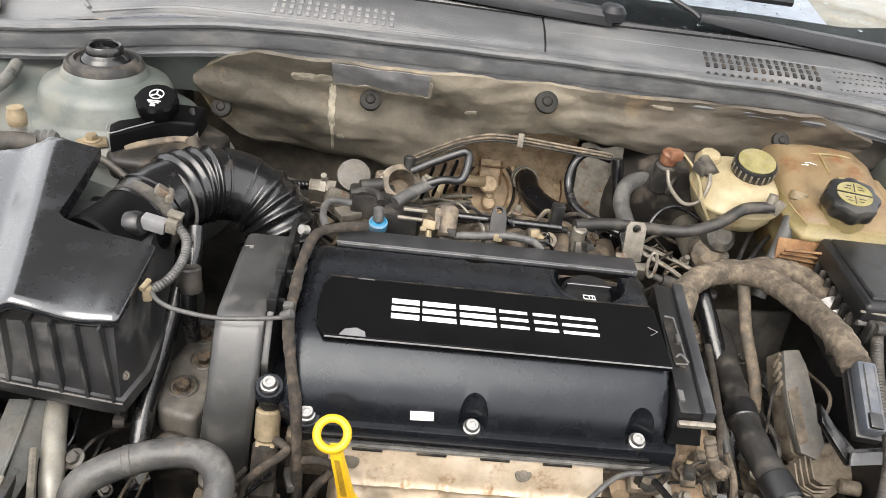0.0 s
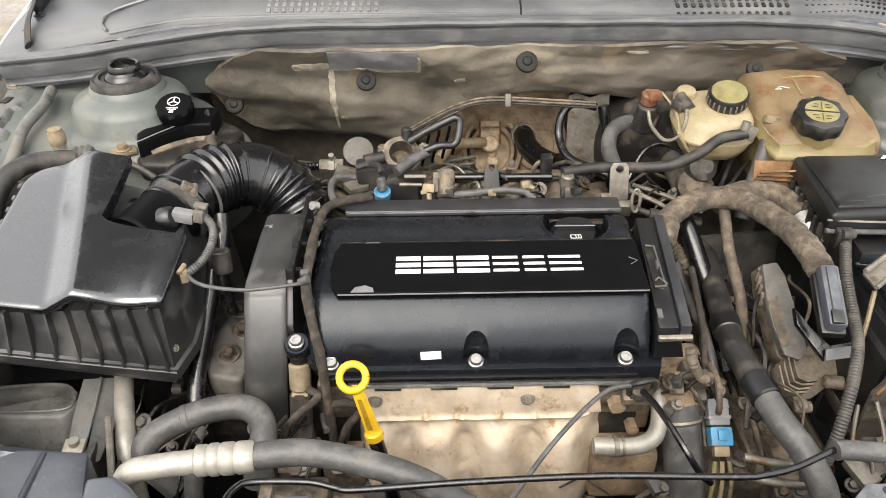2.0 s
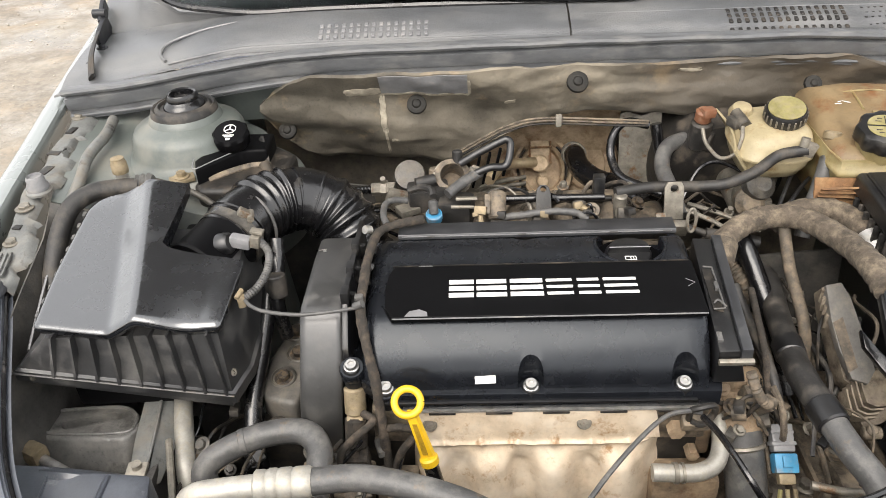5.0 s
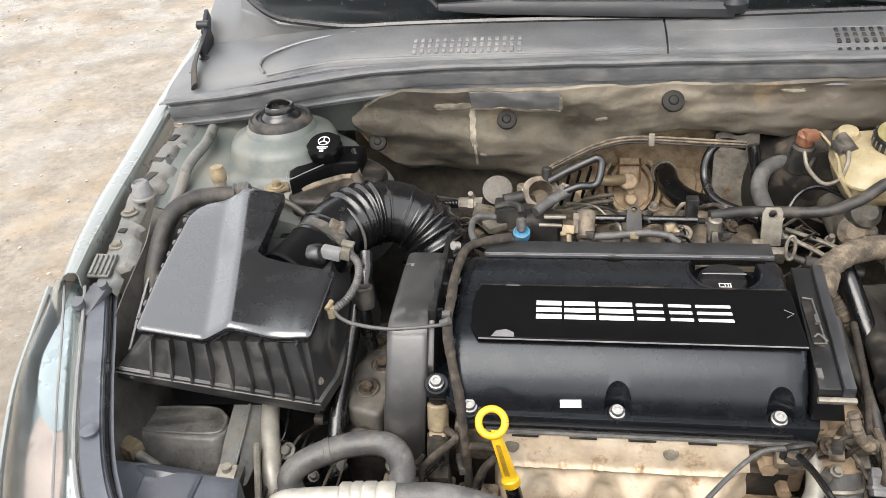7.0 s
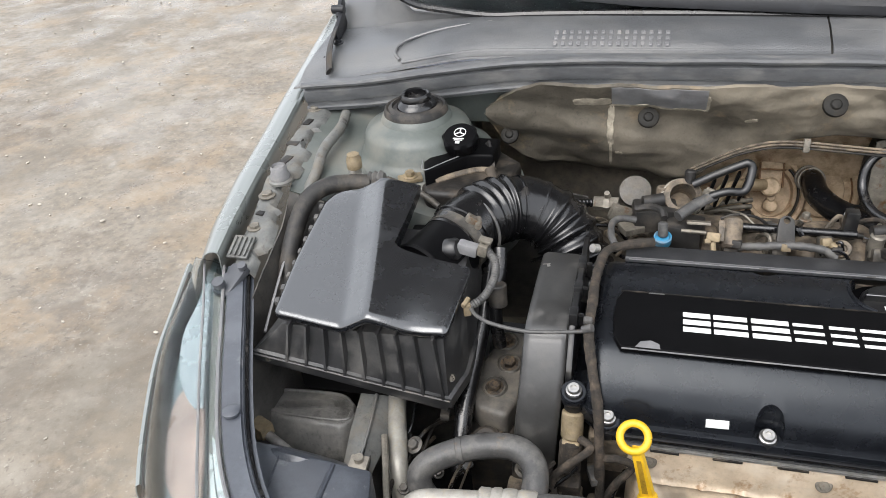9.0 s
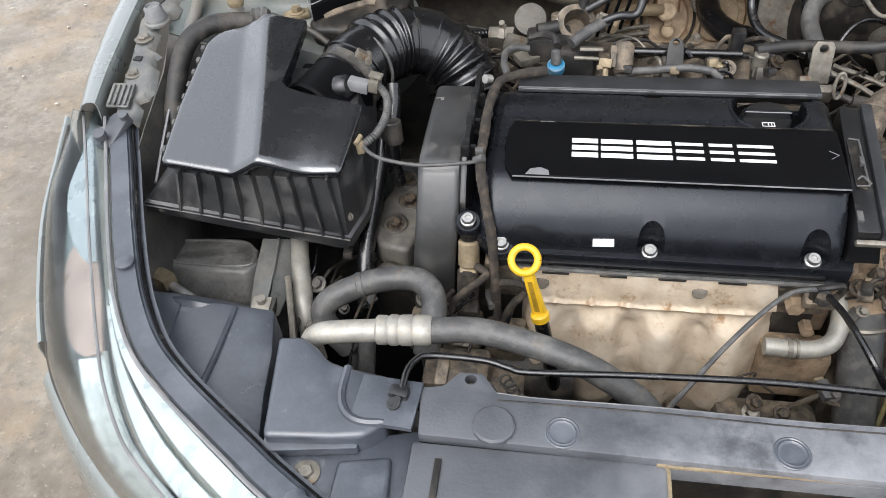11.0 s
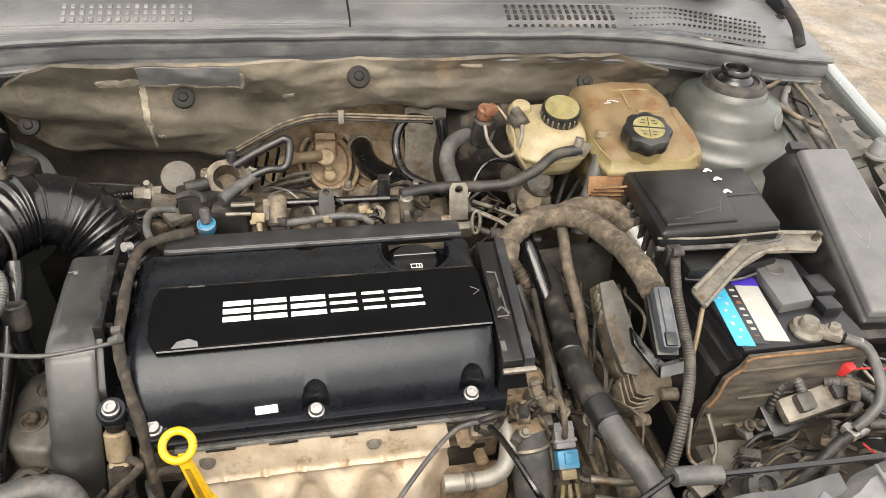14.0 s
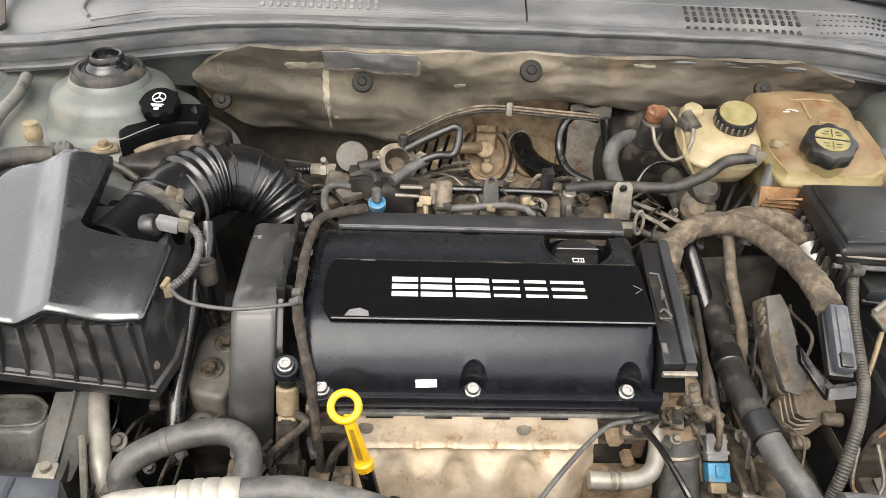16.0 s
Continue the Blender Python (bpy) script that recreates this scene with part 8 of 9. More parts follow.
part("strap", gang([slab([(0.344, 0.641, 0.846), (0.469, 0.729, 0.852), (0.474, 0.694, 0.852), (0.423, 0.670, 0.850), (0.345, 0.611, 0.846)], 0.0035, 0.001), slab([(0.469, 0.729, 0.852), (0.495, 0.731, 0.852), (0.570, 0.725, 0.850), (0.563, 0.710, 0.850), (0.540, 0.691, 0.850), (0.474, 0.694, 0.852)], 0.0035, 0.001), tube([(0.346, 0.640, 0.848), (0.420, 0.694, 0.852), (0.469, 0.728, 0.854), (0.495, 0.730, 0.854), (0.568, 0.724, 0.852)], 0.0032, 8, 4), tube([(0.346, 0.613, 0.846), (0.423, 0.671, 0.851), (0.474, 0.695, 0.853), (0.540, 0.692, 0.851)], 0.0028, 8, 4)]), "bracket", hd2, "dull steel strap with turned edges")
part("bolt", rod((0.552, 0.715, 0.845), (0.556, 0.712, 0.862), 0.0045, seg=8), "rustbolt", hd2)
part("hook_rod", tube([(0.358, 0.630, 0.828), (0.350, 0.612, 0.80), (0.345, 0.600, 0.765)], 0.0028, 8, 5), "brass", hd2)
hose("battery_cable", [(0.505, 0.566, 0.822), (0.525, 0.552, 0.818), (0.533, 0.530, 0.800), (0.530, 0.510, 0.782), (0.518, 0.500, 0.768), (0.500, 0.495, 0.75)], 0.0060, "hose", "grey battery cable curving down to the front", "cable")

# ---- between engine and battery ----
# added panel, no known part: lifts the black gap under the harness arch
solo("battery_support", box((0.305, 0.870, 0.620), (0.150, 0.008, 0.230), (-8, 0, 6), 0.003), "liner", "added dusty panel that fills the dark gap behind the harness", "battery support")
gb = thing("gearbox", (0.27, 0.68, 0.35), "grimy cast gearbox between engine and battery", "gearbox")
part("case", box((0.25, 0.70, 0.48), (0.26, 0.24, 0.20), bev=0.03, seg=3), "grime", gb)
part("bell_housing", rod((0.14, 0.69, 0.52), (0.20, 0.69, 0.52), 0.13, seg=30, bev=0.006), "grime", gb, "round cast bell housing")
part("end_cover", rod((0.28, 0.60, 0.54), (0.34, 0.60, 0.54), 0.06, bev=0.006), "grime", gb)
for i in range(7):
    part("rib", box((0.17 + 0.03 * i, 0.68, 0.585), (0.006, 0.20, 0.02), bev=0.002), "grime", gb)
for bx, by in ((0.19, 0.62), (0.25, 0.60), (0.31, 0.66), (0.30, 0.76), (0.20, 0.77)):
    part("bolt", hexhead((bx, by, 0.58), 0.008, 0.010), "bracket", gb)
part("tower", gang([rod((0.24, 0.76, 0.58), (0.24, 0.76, 0.68), 0.03, bev=0.005), box((0.24, 0.76, 0.685), (0.05, 0.09, 0.014), bev=0.004)]), "grime", gb, "selector tower")
ec = thing("ignition_module", (0.31, 0.70, 0.66), "tan dusty cast control module with fins and faded label", "control module")
part("side_wall", slab([(0.280, 0.742, 0.781), (0.299, 0.742, 0.781), (0.299, 0.708, 0.757), (0.307, 0.655, 0.716), (0.300, 0.639, 0.703), (0.285, 0.650, 0.712), (0.280, 0.695, 0.747), (0.278, 0.718, 0.764)], 0.030, 0.003), "castan", ec, "dusty cast side")
part("body", slab([(0.314, 0.663, 0.708), (0.344, 0.671, 0.715), (0.363, 0.654, 0.702), (0.367, 0.639, 0.690), (0.350, 0.628, 0.681), (0.327, 0.617, 0.671), (0.305, 0.612, 0.666), (0.297, 0.626, 0.678), (0.298, 0.648, 0.695)], 0.040, 0.006), "castan", ec, "tan dusty cast body")
part("plate", slab([(0.275, 0.727, 0.795), (0.294, 0.729, 0.797), (0.302, 0.714, 0.785), (0.308, 0.685, 0.762), (0.315, 0.645, 0.731), (0.304, 0.632, 0.721), (0.286, 0.637, 0.725), (0.278, 0.665, 0.746), (0.274, 0.693, 0.769)], 0.012, 0.0020), "modplate", ec, "grey scuffed cover plate")
part("label", slab([(0.2755, 0.6895, 0.7672), (0.2875, 0.6945, 0.7712), (0.2945, 0.6465, 0.7342), (0.2830, 0.6420, 0.7302)], 0.001, 0.0), "corr", ec, "faded brown label")
for line in ([[(0.281, 0.631, 0.715), (0.282, 0.620, 0.706), (0.284, 0.610, 0.696), (0.293, 0.607, 0.694), (0.307, 0.607, 0.695)],
        [(0.287, 0.635, 0.718), (0.288, 0.624, 0.709), (0.290, 0.613, 0.700), (0.299, 0.610, 0.697), (0.312, 0.610, 0.698)],
        [(0.293, 0.638, 0.721), (0.294, 0.627, 0.712), (0.296, 0.616, 0.703), (0.305, 0.614, 0.700), (0.318, 0.614, 0.701)],
        [(0.299, 0.642, 0.724), (0.300, 0.630, 0.715), (0.302, 0.620, 0.706), (0.311, 0.617, 0.703), (0.324, 0.617, 0.704)]]):
    part("fin", sheet(lambda u, v: Vector(lerp3(line, u)) - Vector((0.002, -0.010, 0.016)) * v, 12, 2, 0.0022), "castan", ec, "pale cooling fin")
for x, y, z in [(0.275, 0.727, 0.786), (0.274, 0.718, 0.780), (0.274, 0.710, 0.773), (0.274, 0.701, 0.767)]:
    q = box((0.008, 0, -0.008), (0.022, 0.006, 0.020), (0, 0, -14), 0.0015)
    q.transform(Matrix.Translation((x, y, z)))
    part("fin", q, "castan", ec, "short cast fin")
part("bolt", gang([rod(Vector((0.309, 0.608, 0.670)) + Vector((0.0, 0.004, -0.012)), Vector((0.309, 0.608, 0.670)) + Vector((0, -0.004, 0.006)), 0.007, seg=12, bev=0.0015), rod(Vector((0.309, 0.608, 0.670)) + Vector((-0.009, 0, -0.004)), Vector((0.309, 0.608, 0.670)) + Vector((0.012, -0.002, -0.002)), 0.0075, seg=12, bev=0.0015)]), "castan", ec, "dusty bolt head")
part("bolt", gang([rod(Vector((0.350, 0.623, 0.691)) + Vector((-0.012, 0.003, 0)), Vector((0.350, 0.623, 0.691)) + Vector((0.010, -0.003, 0.002)), 0.0085, seg=14, bev=0.002)]), "castan", ec, "pale bolt head")

gc = thing("harness_plug", (0.293, 0.60, 0.79), "long pale grey cable plug in a black holder", "connector")
GM = Matrix.Translation((0.2945, 0.602, 0.838)) @ pose(0, 0, 0, 24, 0, -8)
for nm, c, s, mt, lb2, bv in (("plug", (0, 0.004, 0), (0.020, 0.074, 0.017), "plug", "pale blue-grey plug body", 0.004), ("groove", (-0.0045, 0.010, 0.0083), (0.0016, 0.054, 0.001), "dark", "", 0.0), ("groove", (0.0065, 0.008, 0.0083), (0.0010, 0.058, 0.001), "hose", "", 0.0), ("latch", (-0.001, -0.024, 0.0095), (0.013, 0.016, 0.005), "black", "black latch", 0.002), ("shroud", (0.0, 0.004, -0.013), (0.026, 0.080, 0.012), "black", "", 0.003)):
    q = box(c, s, bev=bv)
    q.transform(GM)
    part(nm, q, mt, gc, lb2)
part("holder", slab([(0.282, 0.644, 0.795), (0.298, 0.627, 0.779), (0.317, 0.610, 0.765), (0.356, 0.614, 0.769), (0.355, 0.600, 0.757), (0.310, 0.597, 0.753), (0.296, 0.613, 0.767), (0.283, 0.629, 0.781)], 0.010, 0.002), "rubber", gc, "black plastic holder arm")
part("lip", slab([(0.309, 0.602, 0.767), (0.350, 0.605, 0.771), (0.351, 0.595, 0.762), (0.306, 0.592, 0.758)], 0.004, 0.0012), "satin", gc, "scuffed front lip")

lh = thing("main_harness", (0.25, 0.76, 0.75), "thick cloth-taped brown wiring harness arching over", "wiring harness")


def wound(s):
    return 1 + 0.10 * ((s / 0.016) % 1 - 0.5) + 0.025 * math.sin(s * 190) + 0.02 * math.sin(s * 61 + 1)


part("trunk", tube([(0.150, 0.760, 0.800), (0.163, 0.788, 0.816), (0.200, 0.820, 0.826), (0.243, 0.828, 0.832), (0.276, 0.806, 0.836), (0.294, 0.742, 0.845), (0.293, 0.680, 0.856), (0.294, 0.640, 0.852)], 0.0150, 18, 14, wound), "tape", lh)
part("branch", tube([(0.245, 0.840, 0.815), (0.281, 0.848, 0.826), (0.322, 0.842, 0.828), (0.343, 0.806, 0.824), (0.350, 0.766, 0.81), (0.352, 0.74, 0.79)], 0.0160, 18, 12, wound), "tape", lh)
part("sleeve", rod((0.156, 0.765, 0.802), (0.168, 0.792, 0.818), 0.0178, seg=16, bev=0.002), "tape", lh, "dusty end sleeve")
part("silver_tape", tube([(0.344, 0.790, 0.823), (0.348, 0.770, 0.816), (0.351, 0.750, 0.804)], 0.0172, 14, 4), "alu", lh, "silver tape band")
hose("hose", [(0.200, 0.845, 0.805), (0.207, 0.810, 0.790), (0.220, 0.760, 0.752), (0.232, 0.720, 0.715), (0.240, 0.68, 0.66)], 0.0125, "rubber", "black hose hanging under the harness arch", "hose", 16)
hose("conduit", [(0.178, 0.800, 0.790), (0.186, 0.812, 0.770), (0.204, 0.790, 0.752), (0.215, 0.80, 0.72)], 0.010, "corr", "short ribbed conduit looping below the harness", "conduit", 12, 26, lambda s: 1 + 0.10 * math.sin(s / 0.005 * 6.28))
hose("hose", [(0.256, 0.845, 0.825), (0.253, 0.815, 0.812), (0.252, 0.775, 0.782), (0.258, 0.720, 0.74), (0.262, 0.69, 0.68)], 0.0075, "corr", "tan hose hanging below the harness", "hose")

cd = thing("coolant_pipe_hose", (0.22, 0.62, 0.65), "long black hose with clamps running to the front", "hose")
part("upper_hose", tube([(0.215, 0.870, 0.742), (0.230, 0.835, 0.748), (0.237, 0.795, 0.750), (0.2263, 0.7313, 0.750), (0.2179, 0.6641, 0.750)], 0.0150, 18, 10), "blackd", cd, "dark glossy upper hose")
part("middle_hose", tube([(0.2185, 0.668, 0.750), (0.2165, 0.634, 0.749), (0.2182, 0.6049, 0.748), (0.2258, 0.5602, 0.744)], 0.0162, 18, 10, lambda s: 1 + 0.03 * math.sin(s * 160) * math.sin(s * 37)), "blackd", cd, "tape-wrapped middle length")
part("lower_hose", tube([(0.2245, 0.566, 0.7445), (0.2352, 0.5216, 0.736), (0.2500, 0.490, 0.724), (0.262, 0.455, 0.70), (0.268, 0.43, 0.64)], 0.0150, 18, 10), "hose", cd, "grey lower hose")
for c, d in (((0.2190, 0.676, 0.750), (0.2165, 0.650, 0.749)), ((0.2225, 0.580, 0.7455), (0.2280, 0.550, 0.7425))):
    part("clamp", rod(c, d, 0.0178, seg=22, bev=0.002), "black", cd, "black plastic clamp")
hose("conduit", [(0.372, 0.745, 0.852), (0.3574, 0.7115, 0.845), (0.3414, 0.6613, 0.825), (0.3341, 0.6146, 0.805), (0.3259, 0.5797, 0.795), (0.3097, 0.5446, 0.780), (0.299, 0.5239, 0.757), (0.290, 0.508, 0.735), (0.282, 0.497, 0.70)], 0.0066, "conduit", "dusty grey ribbed wiring conduit beside the battery", "conduit", 14, 60, lambda s: 1 + 0.05 * math.sin(s / 0.0036 * 6.28))
hose("conduit", [(0.235, 0.555, 0.735), (0.250, 0.535, 0.728), (0.258, 0.510, 0.715), (0.262, 0.49, 0.68)], 0.006, "corr", "ribbed conduit beside the front hose", "conduit", 12, 26, lambda s: 1 + 0.10 * math.sin(s / 0.0052 * 6.28))

th = thing("thermostat", (0.155, 0.61, 0.62), "cast alloy thermostat neck with a black radiator hose", "thermostat housing")
part("housing", gang([rod((0.150, 0.640, 0.70), (0.155, 0.595, 0.675), 0.026, bev=0.004, seg=20), box((0.150, 0.645, 0.705), (0.07, 0.03, 0.05), bev=0.008), rod((0.155, 0.62, 0.70), (0.175, 0.61, 0.725), 0.010), rod((0.130, 0.62, 0.705), (0.115, 0.60, 0.715), 0.009), hexhead((0.135, 0.628, 0.722), 0.006, 0.006, (0, -0.6, 1)), hexhead((0.168, 0.632, 0.722), 0.006, 0.006, (0, -0.6, 1))]), "rustyman", th, "dusty alloy housing")
rh = part("hose", tube([(0.155, 0.603, 0.682), (0.158, 0.580, 0.650), (0.162, 0.548, 0.600), (0.165, 0.52, 0.55), (0.165, 0.49, 0.50)], 0.0235, 20, 8), "hose", th, "thick black radiator hose")
part("clamp", tube([Vector((0.156, 0.592, 0.668)) + (Matrix.Rotation(a, 3, Vector((0.1, -0.6, -0.8)).normalized()) @ Vector((0.0235, 0.0, 0.0))) for a in [2 * math.pi * k / 28 for k in range(29)]], 0.0032, 6, 1, sharp=True), "bracket", rh)
for k in range(3):
    part("print", box((0.1535, 0.5555 - 0.004 * k, 0.643 - 0.007 * k), (0.010 - 0.002 * k, 0.001, 0.0025), (-38, 0, 20), 0), "white", rh, "small pale printed bar")
sn = thing("coolant_sensor", (0.17, 0.60, 0.69), "grimy sensor cluster with tan leads on the thermostat", "sensor")
part("body", gang([rod((0.168, 0.605, 0.715), (0.176, 0.59, 0.738), 0.010, bev=0.002), box((0.160, 0.605, 0.732), (0.024, 0.018, 0.016), (0, 20, 0), 0.003), rod((0.136, 0.592, 0.720), (0.150, 0.588, 0.724), 0.009)]), "grime", sn)
part("lead", tube([(0.145, 0.588, 0.785), (0.152, 0.578, 0.765), (0.165, 0.578, 0.748), (0.176, 0.588, 0.740)], 0.006, 10, 10, lambda s: 1 + 0.1 * math.sin(s / 0.004 * 6.28)), "corr", sn, "ribbed tan lead")
part("lead", tube([(0.178, 0.600, 0.752), (0.186, 0.585, 0.735), (0.188, 0.572, 0.715), (0.192, 0.575, 0.695)], 0.004, 8, 8), "tape", sn)
bc2 = thing("loom_connector", (0.195, 0.57, 0.60), "grey and bright blue plug joint on the loom", "connector")
CM = Matrix.Translation((0.197, 0.578, 0.672)) @ pose(0, 0, 0, 40, 0, 0) @ Matrix.Diagonal((0.72, 0.78, 0.8, 1))
for nm, c, s, mt, bv in (("shell", (0, 0.018, 0.0), (0.034, 0.040, 0.020), "greyplas", 0.003), ("collar", (0, 0.010, 0.0), (0.038, 0.006, 0.024), "greyplas", 0.002), ("collar", (0, 0.026, 0.0), (0.036, 0.005, 0.022), "greyplas", 0.002), ("plug", (0, -0.018, 0.001), (0.036, 0.028, 0.022), "blue", 0.003), ("latch", (0, -0.016, 0.013), (0.014, 0.016, 0.006), "blue", 0.001), ("boot", (0, -0.040, 0.0), (0.026, 0.016, 0.014), "brass", 0.003)):
    q = box(c, s, bev=bv)
    q.transform(CM)
    part(nm, q, mt, bc2)
for k, (dx, mt) in enumerate(((-0.008, "capyel"), (0.0, "cream"), (0.008, "brass"))):
    part("wire", tube([(0.197 + dx, 0.545, 0.645), (0.197 + dx * 1.4, 0.53, 0.62), (0.196 + dx * 1.2, 0.52, 0.57), (0.20, 0.52, 0.50)], 0.0026, 8, 6), mt, bc2)
hose("cable", [(0.196, 0.600, 0.700), (0.190, 0.602, 0.725), (0.186, 0.62, 0.745), (0.185, 0.66, 0.755), (0.182, 0.71, 0.76), (0.175, 0.75, 0.78)], 0.0065, "blackd", "dark loom rising to the ignition rail", "cable", 10)
hose("cable", [(0.178, 0.60, 0.73), (0.182, 0.64, 0.758), (0.186, 0.69, 0.775), (0.190, 0.735, 0.785)], 0.0042, "tapedark", "dark conduit beside the ignition rail", "conduit", 10, 26, lambda s: 1 + 0.08 * math.sin(s / 0.005 * 6.28))
for z, y in ((0.665, 0.525), (0.655, 0.505)):
    solo("pipe", tube([(0.215, y + 0.01, z), (0.25, y, z), (0.30, y - 0.005, z + 0.004)], 0.005, 10, 6), "bracket", "thin alloy pipe below the long hose", "pipe")

ep = thing("coolant_outlet_pipe", (0.09, 0.57, 0.64), "bent dull metal pipe beside the heat shield", "pipe")
part("pipe", tube([(0.045, 0.552, 0.668), (0.072, 0.551, 0.668), (0.098, 0.552, 0.668), (0.118, 0.562, 0.672), (0.128, 0.585, 0.682), (0.130, 0.615, 0.695)], 0.0102, 16, 8), "dullalu", ep)
part("collar", gang([rod((0.068, 0.551, 0.668), (0.073, 0.551, 0.668), 0.0122), rod((0.077, 0.551, 0.668), (0.080, 0.551, 0.668), 0.0118)]), "bracket", ep)
solo("exhaust_bracket", gang([box((0.09, 0.615, 0.68), (0.07, 0.02, 0.09), bev=0.006), rod((0.075, 0.595, 0.70), (0.075, 0.58, 0.70), 0.010, seg=6), rod((0.10, 0.60, 0.655), (0.10, 0.585, 0.655), 0.008, seg=6), box((0.09, 0.58, 0.60), (0.08, 0.04, 0.08), bev=0.01)]), "rustyman", "brown rusty bracket behind the metal pipe", "bracket")
solo("sump_casting", gang([rod((0.02, 0.50, 0.50), (0.10, 0.50, 0.50), 0.035), box((0.07, 0.53, 0.53), (0.12, 0.06, 0.06), bev=0.015), rod((0.10, 0.47, 0.54), (0.10, 0.455, 0.55), 0.016, seg=6), rod((0.055, 0.47, 0.55), (0.055, 0.455, 0.56), 0.012, seg=6)]), "grime", "grimy casting low beside the heat shield", "engine casting")

# ---- right front corner ----
ab2 = thing("sensor_block", (0.49, 0.54, 0.66), "pale alloy block with braided leads beside the battery", "control module")
SM = Matrix.Translation((0.487, 0.546, 0.742)) @ pose(0, 0, 0, 28, -6, 8)
for nm, c, s, mt, lb2, bv in (("top_plate", (0, 0, 0), (0.100, 0.030, 0.014), "bracket", "dull alloy top", 0.005), ("box", (-0.036, -0.004, -0.048), (0.050, 0.040, 0.062), "black", "black lower box", 0.004), ("body", (0.006, 0.0, -0.022), (0.094, 0.034, 0.030), "blackd", "", 0.004), ("boss", (-0.022, 0.002, 0.010), (0.022, 0.022, 0.016), "cast", "", 0.005), ("boss", (0.026, 0.002, 0.009), (0.016, 0.018, 0.012), "blackd", "", 0.004)):
    q = box(c, s, bev=bv)
    q.transform(SM)
    part(nm, q, mt, ab2, lb2)
part("clamp", box((0.520, 0.505, 0.742), (0.050, 0.020, 0.012), (0, -8, 18), 0.003), "alu", ab2, "pale cable clamp")
for k, pts in enumerate(([(0.470, 0.552, 0.752), (0.462, 0.572, 0.772), (0.480, 0.585, 0.778), (0.515, 0.570, 0.770), (0.540, 0.540, 0.755), (0.560, 0.515, 0.745)],
                         [(0.445, 0.555, 0.70), (0.438, 0.555, 0.735), (0.450, 0.565, 0.760), (0.472, 0.572, 0.768)],
                         [(0.500, 0.560, 0.758), (0.525, 0.548, 0.764), (0.552, 0.525, 0.752), (0.600, 0.500, 0.748), (0.64, 0.50, 0.74)])):
    part("lead", tube(pts, 0.0062, 10, 24, lambda s: 1 + 0.09 * math.sin(s / 0.0045 * 6.28)), "hose" if k != 1 else "blackd", ab2, "braided lead")
wc = thing("washer_filler", (0.61, 0.545, 0.70), "white round filler cap on a black neck", "filler cap")
part("neck", rod((0.618, 0.552, 0.72), (0.612, 0.545, 0.785), 0.022, bev=0.003), "blackd", wc)
wcap = part("cap", lathe([(0.0245, 0), (0.0260, 0.002), (0.0262, 0.009), (0.0250, 0.0115), (0.0200, 0.0125), (0.003, 0.0125)], along((0.612, 0.545, 0.784), (0.600, 0.515, 0.88)), 48, lambda a, i: 1 + (0.02 * math.cos(16 * a) if 0 < i < 3 else 0)), "caplid", wc, "white plastic cap")
part("mark", lathe([(0.004, 0), (0.0038, 0.0008)], along((0.6105, 0.5412, 0.7962), (0.598, 0.510, 0.895)), 12), "hose", wcap)
CAB = [("blackd", 0.0060, [(0.470, 0.480, 0.755), (0.440, 0.468, 0.735), (0.415, 0.462, 0.71), (0.395, 0.465, 0.68)]),
       ("conduit", 0.0065, [(0.640, 0.470, 0.755), (0.590, 0.472, 0.758), (0.545, 0.488, 0.757), (0.515, 0.500, 0.75)]),
       ("blackd", 0.0065, [(0.515, 0.500, 0.745), (0.480, 0.490, 0.728), (0.450, 0.480, 0.705), (0.42, 0.48, 0.67)]),
       ("conduit", 0.0075, [(0.560, 0.560, 0.765), (0.590, 0.552, 0.772), (0.620, 0.520, 0.768), (0.625, 0.49, 0.755), (0.605, 0.472, 0.742)]),
       ("conduit", 0.0065, [(0.53, 0.53, 0.75), (0.50, 0.50, 0.72), (0.475, 0.475, 0.70), (0.46, 0.47, 0.65)]),
       ("rubber", 0.0022, [(0.530, 0.575, 0.775), (0.570, 0.560, 0.785), (0.620, 0.525, 0.775), (0.640, 0.480, 0.755)]),
       ("red", 0.0014, [(0.525, 0.565, 0.768), (0.555, 0.552, 0.780), (0.590, 0.545, 0.775), (0.605, 0.52, 0.76)]),
       ("red", 0.0013, [(0.50, 0.478, 0.745), (0.515, 0.462, 0.738), (0.530, 0.455, 0.742)]),
       ("white", 0.0018, [(0.540, 0.520, 0.762), (0.565, 0.540, 0.772), (0.585, 0.548, 0.768)]),
       ("bracket", 0.0022, [(0.515, 0.590, 0.79), (0.535, 0.575, 0.782), (0.55, 0.55, 0.77), (0.56, 0.53, 0.76)]),
       ("black", 0.0022, [(0.52, 0.585, 0.78), (0.545, 0.565, 0.778), (0.57, 0.535, 0.766), (0.585, 0.51, 0.755)]),
       ("conduit", 0.0055, [(0.505, 0.452, 0.765), (0.520, 0.462, 0.772), (0.545, 0.458, 0.770), (0.58, 0.45, 0.765)])]
for mt, r, pts in CAB:
    hose("cable", pts, r, mt, {"red": "thin red wire in the loom bundle", "white": "thin white wire in the loom bundle", "conduit": "dusty ribbed cable by the front corner", "hose": "grey rubber-sheathed cable by the front corner"}.get(mt, "thin dark wire in the loom bundle"), "cable", 10, 12, (lambda s: 1 + 0.09 * math.sin(s / 0.005 * 6.28)) if mt == "conduit" else None, "front corner cables")
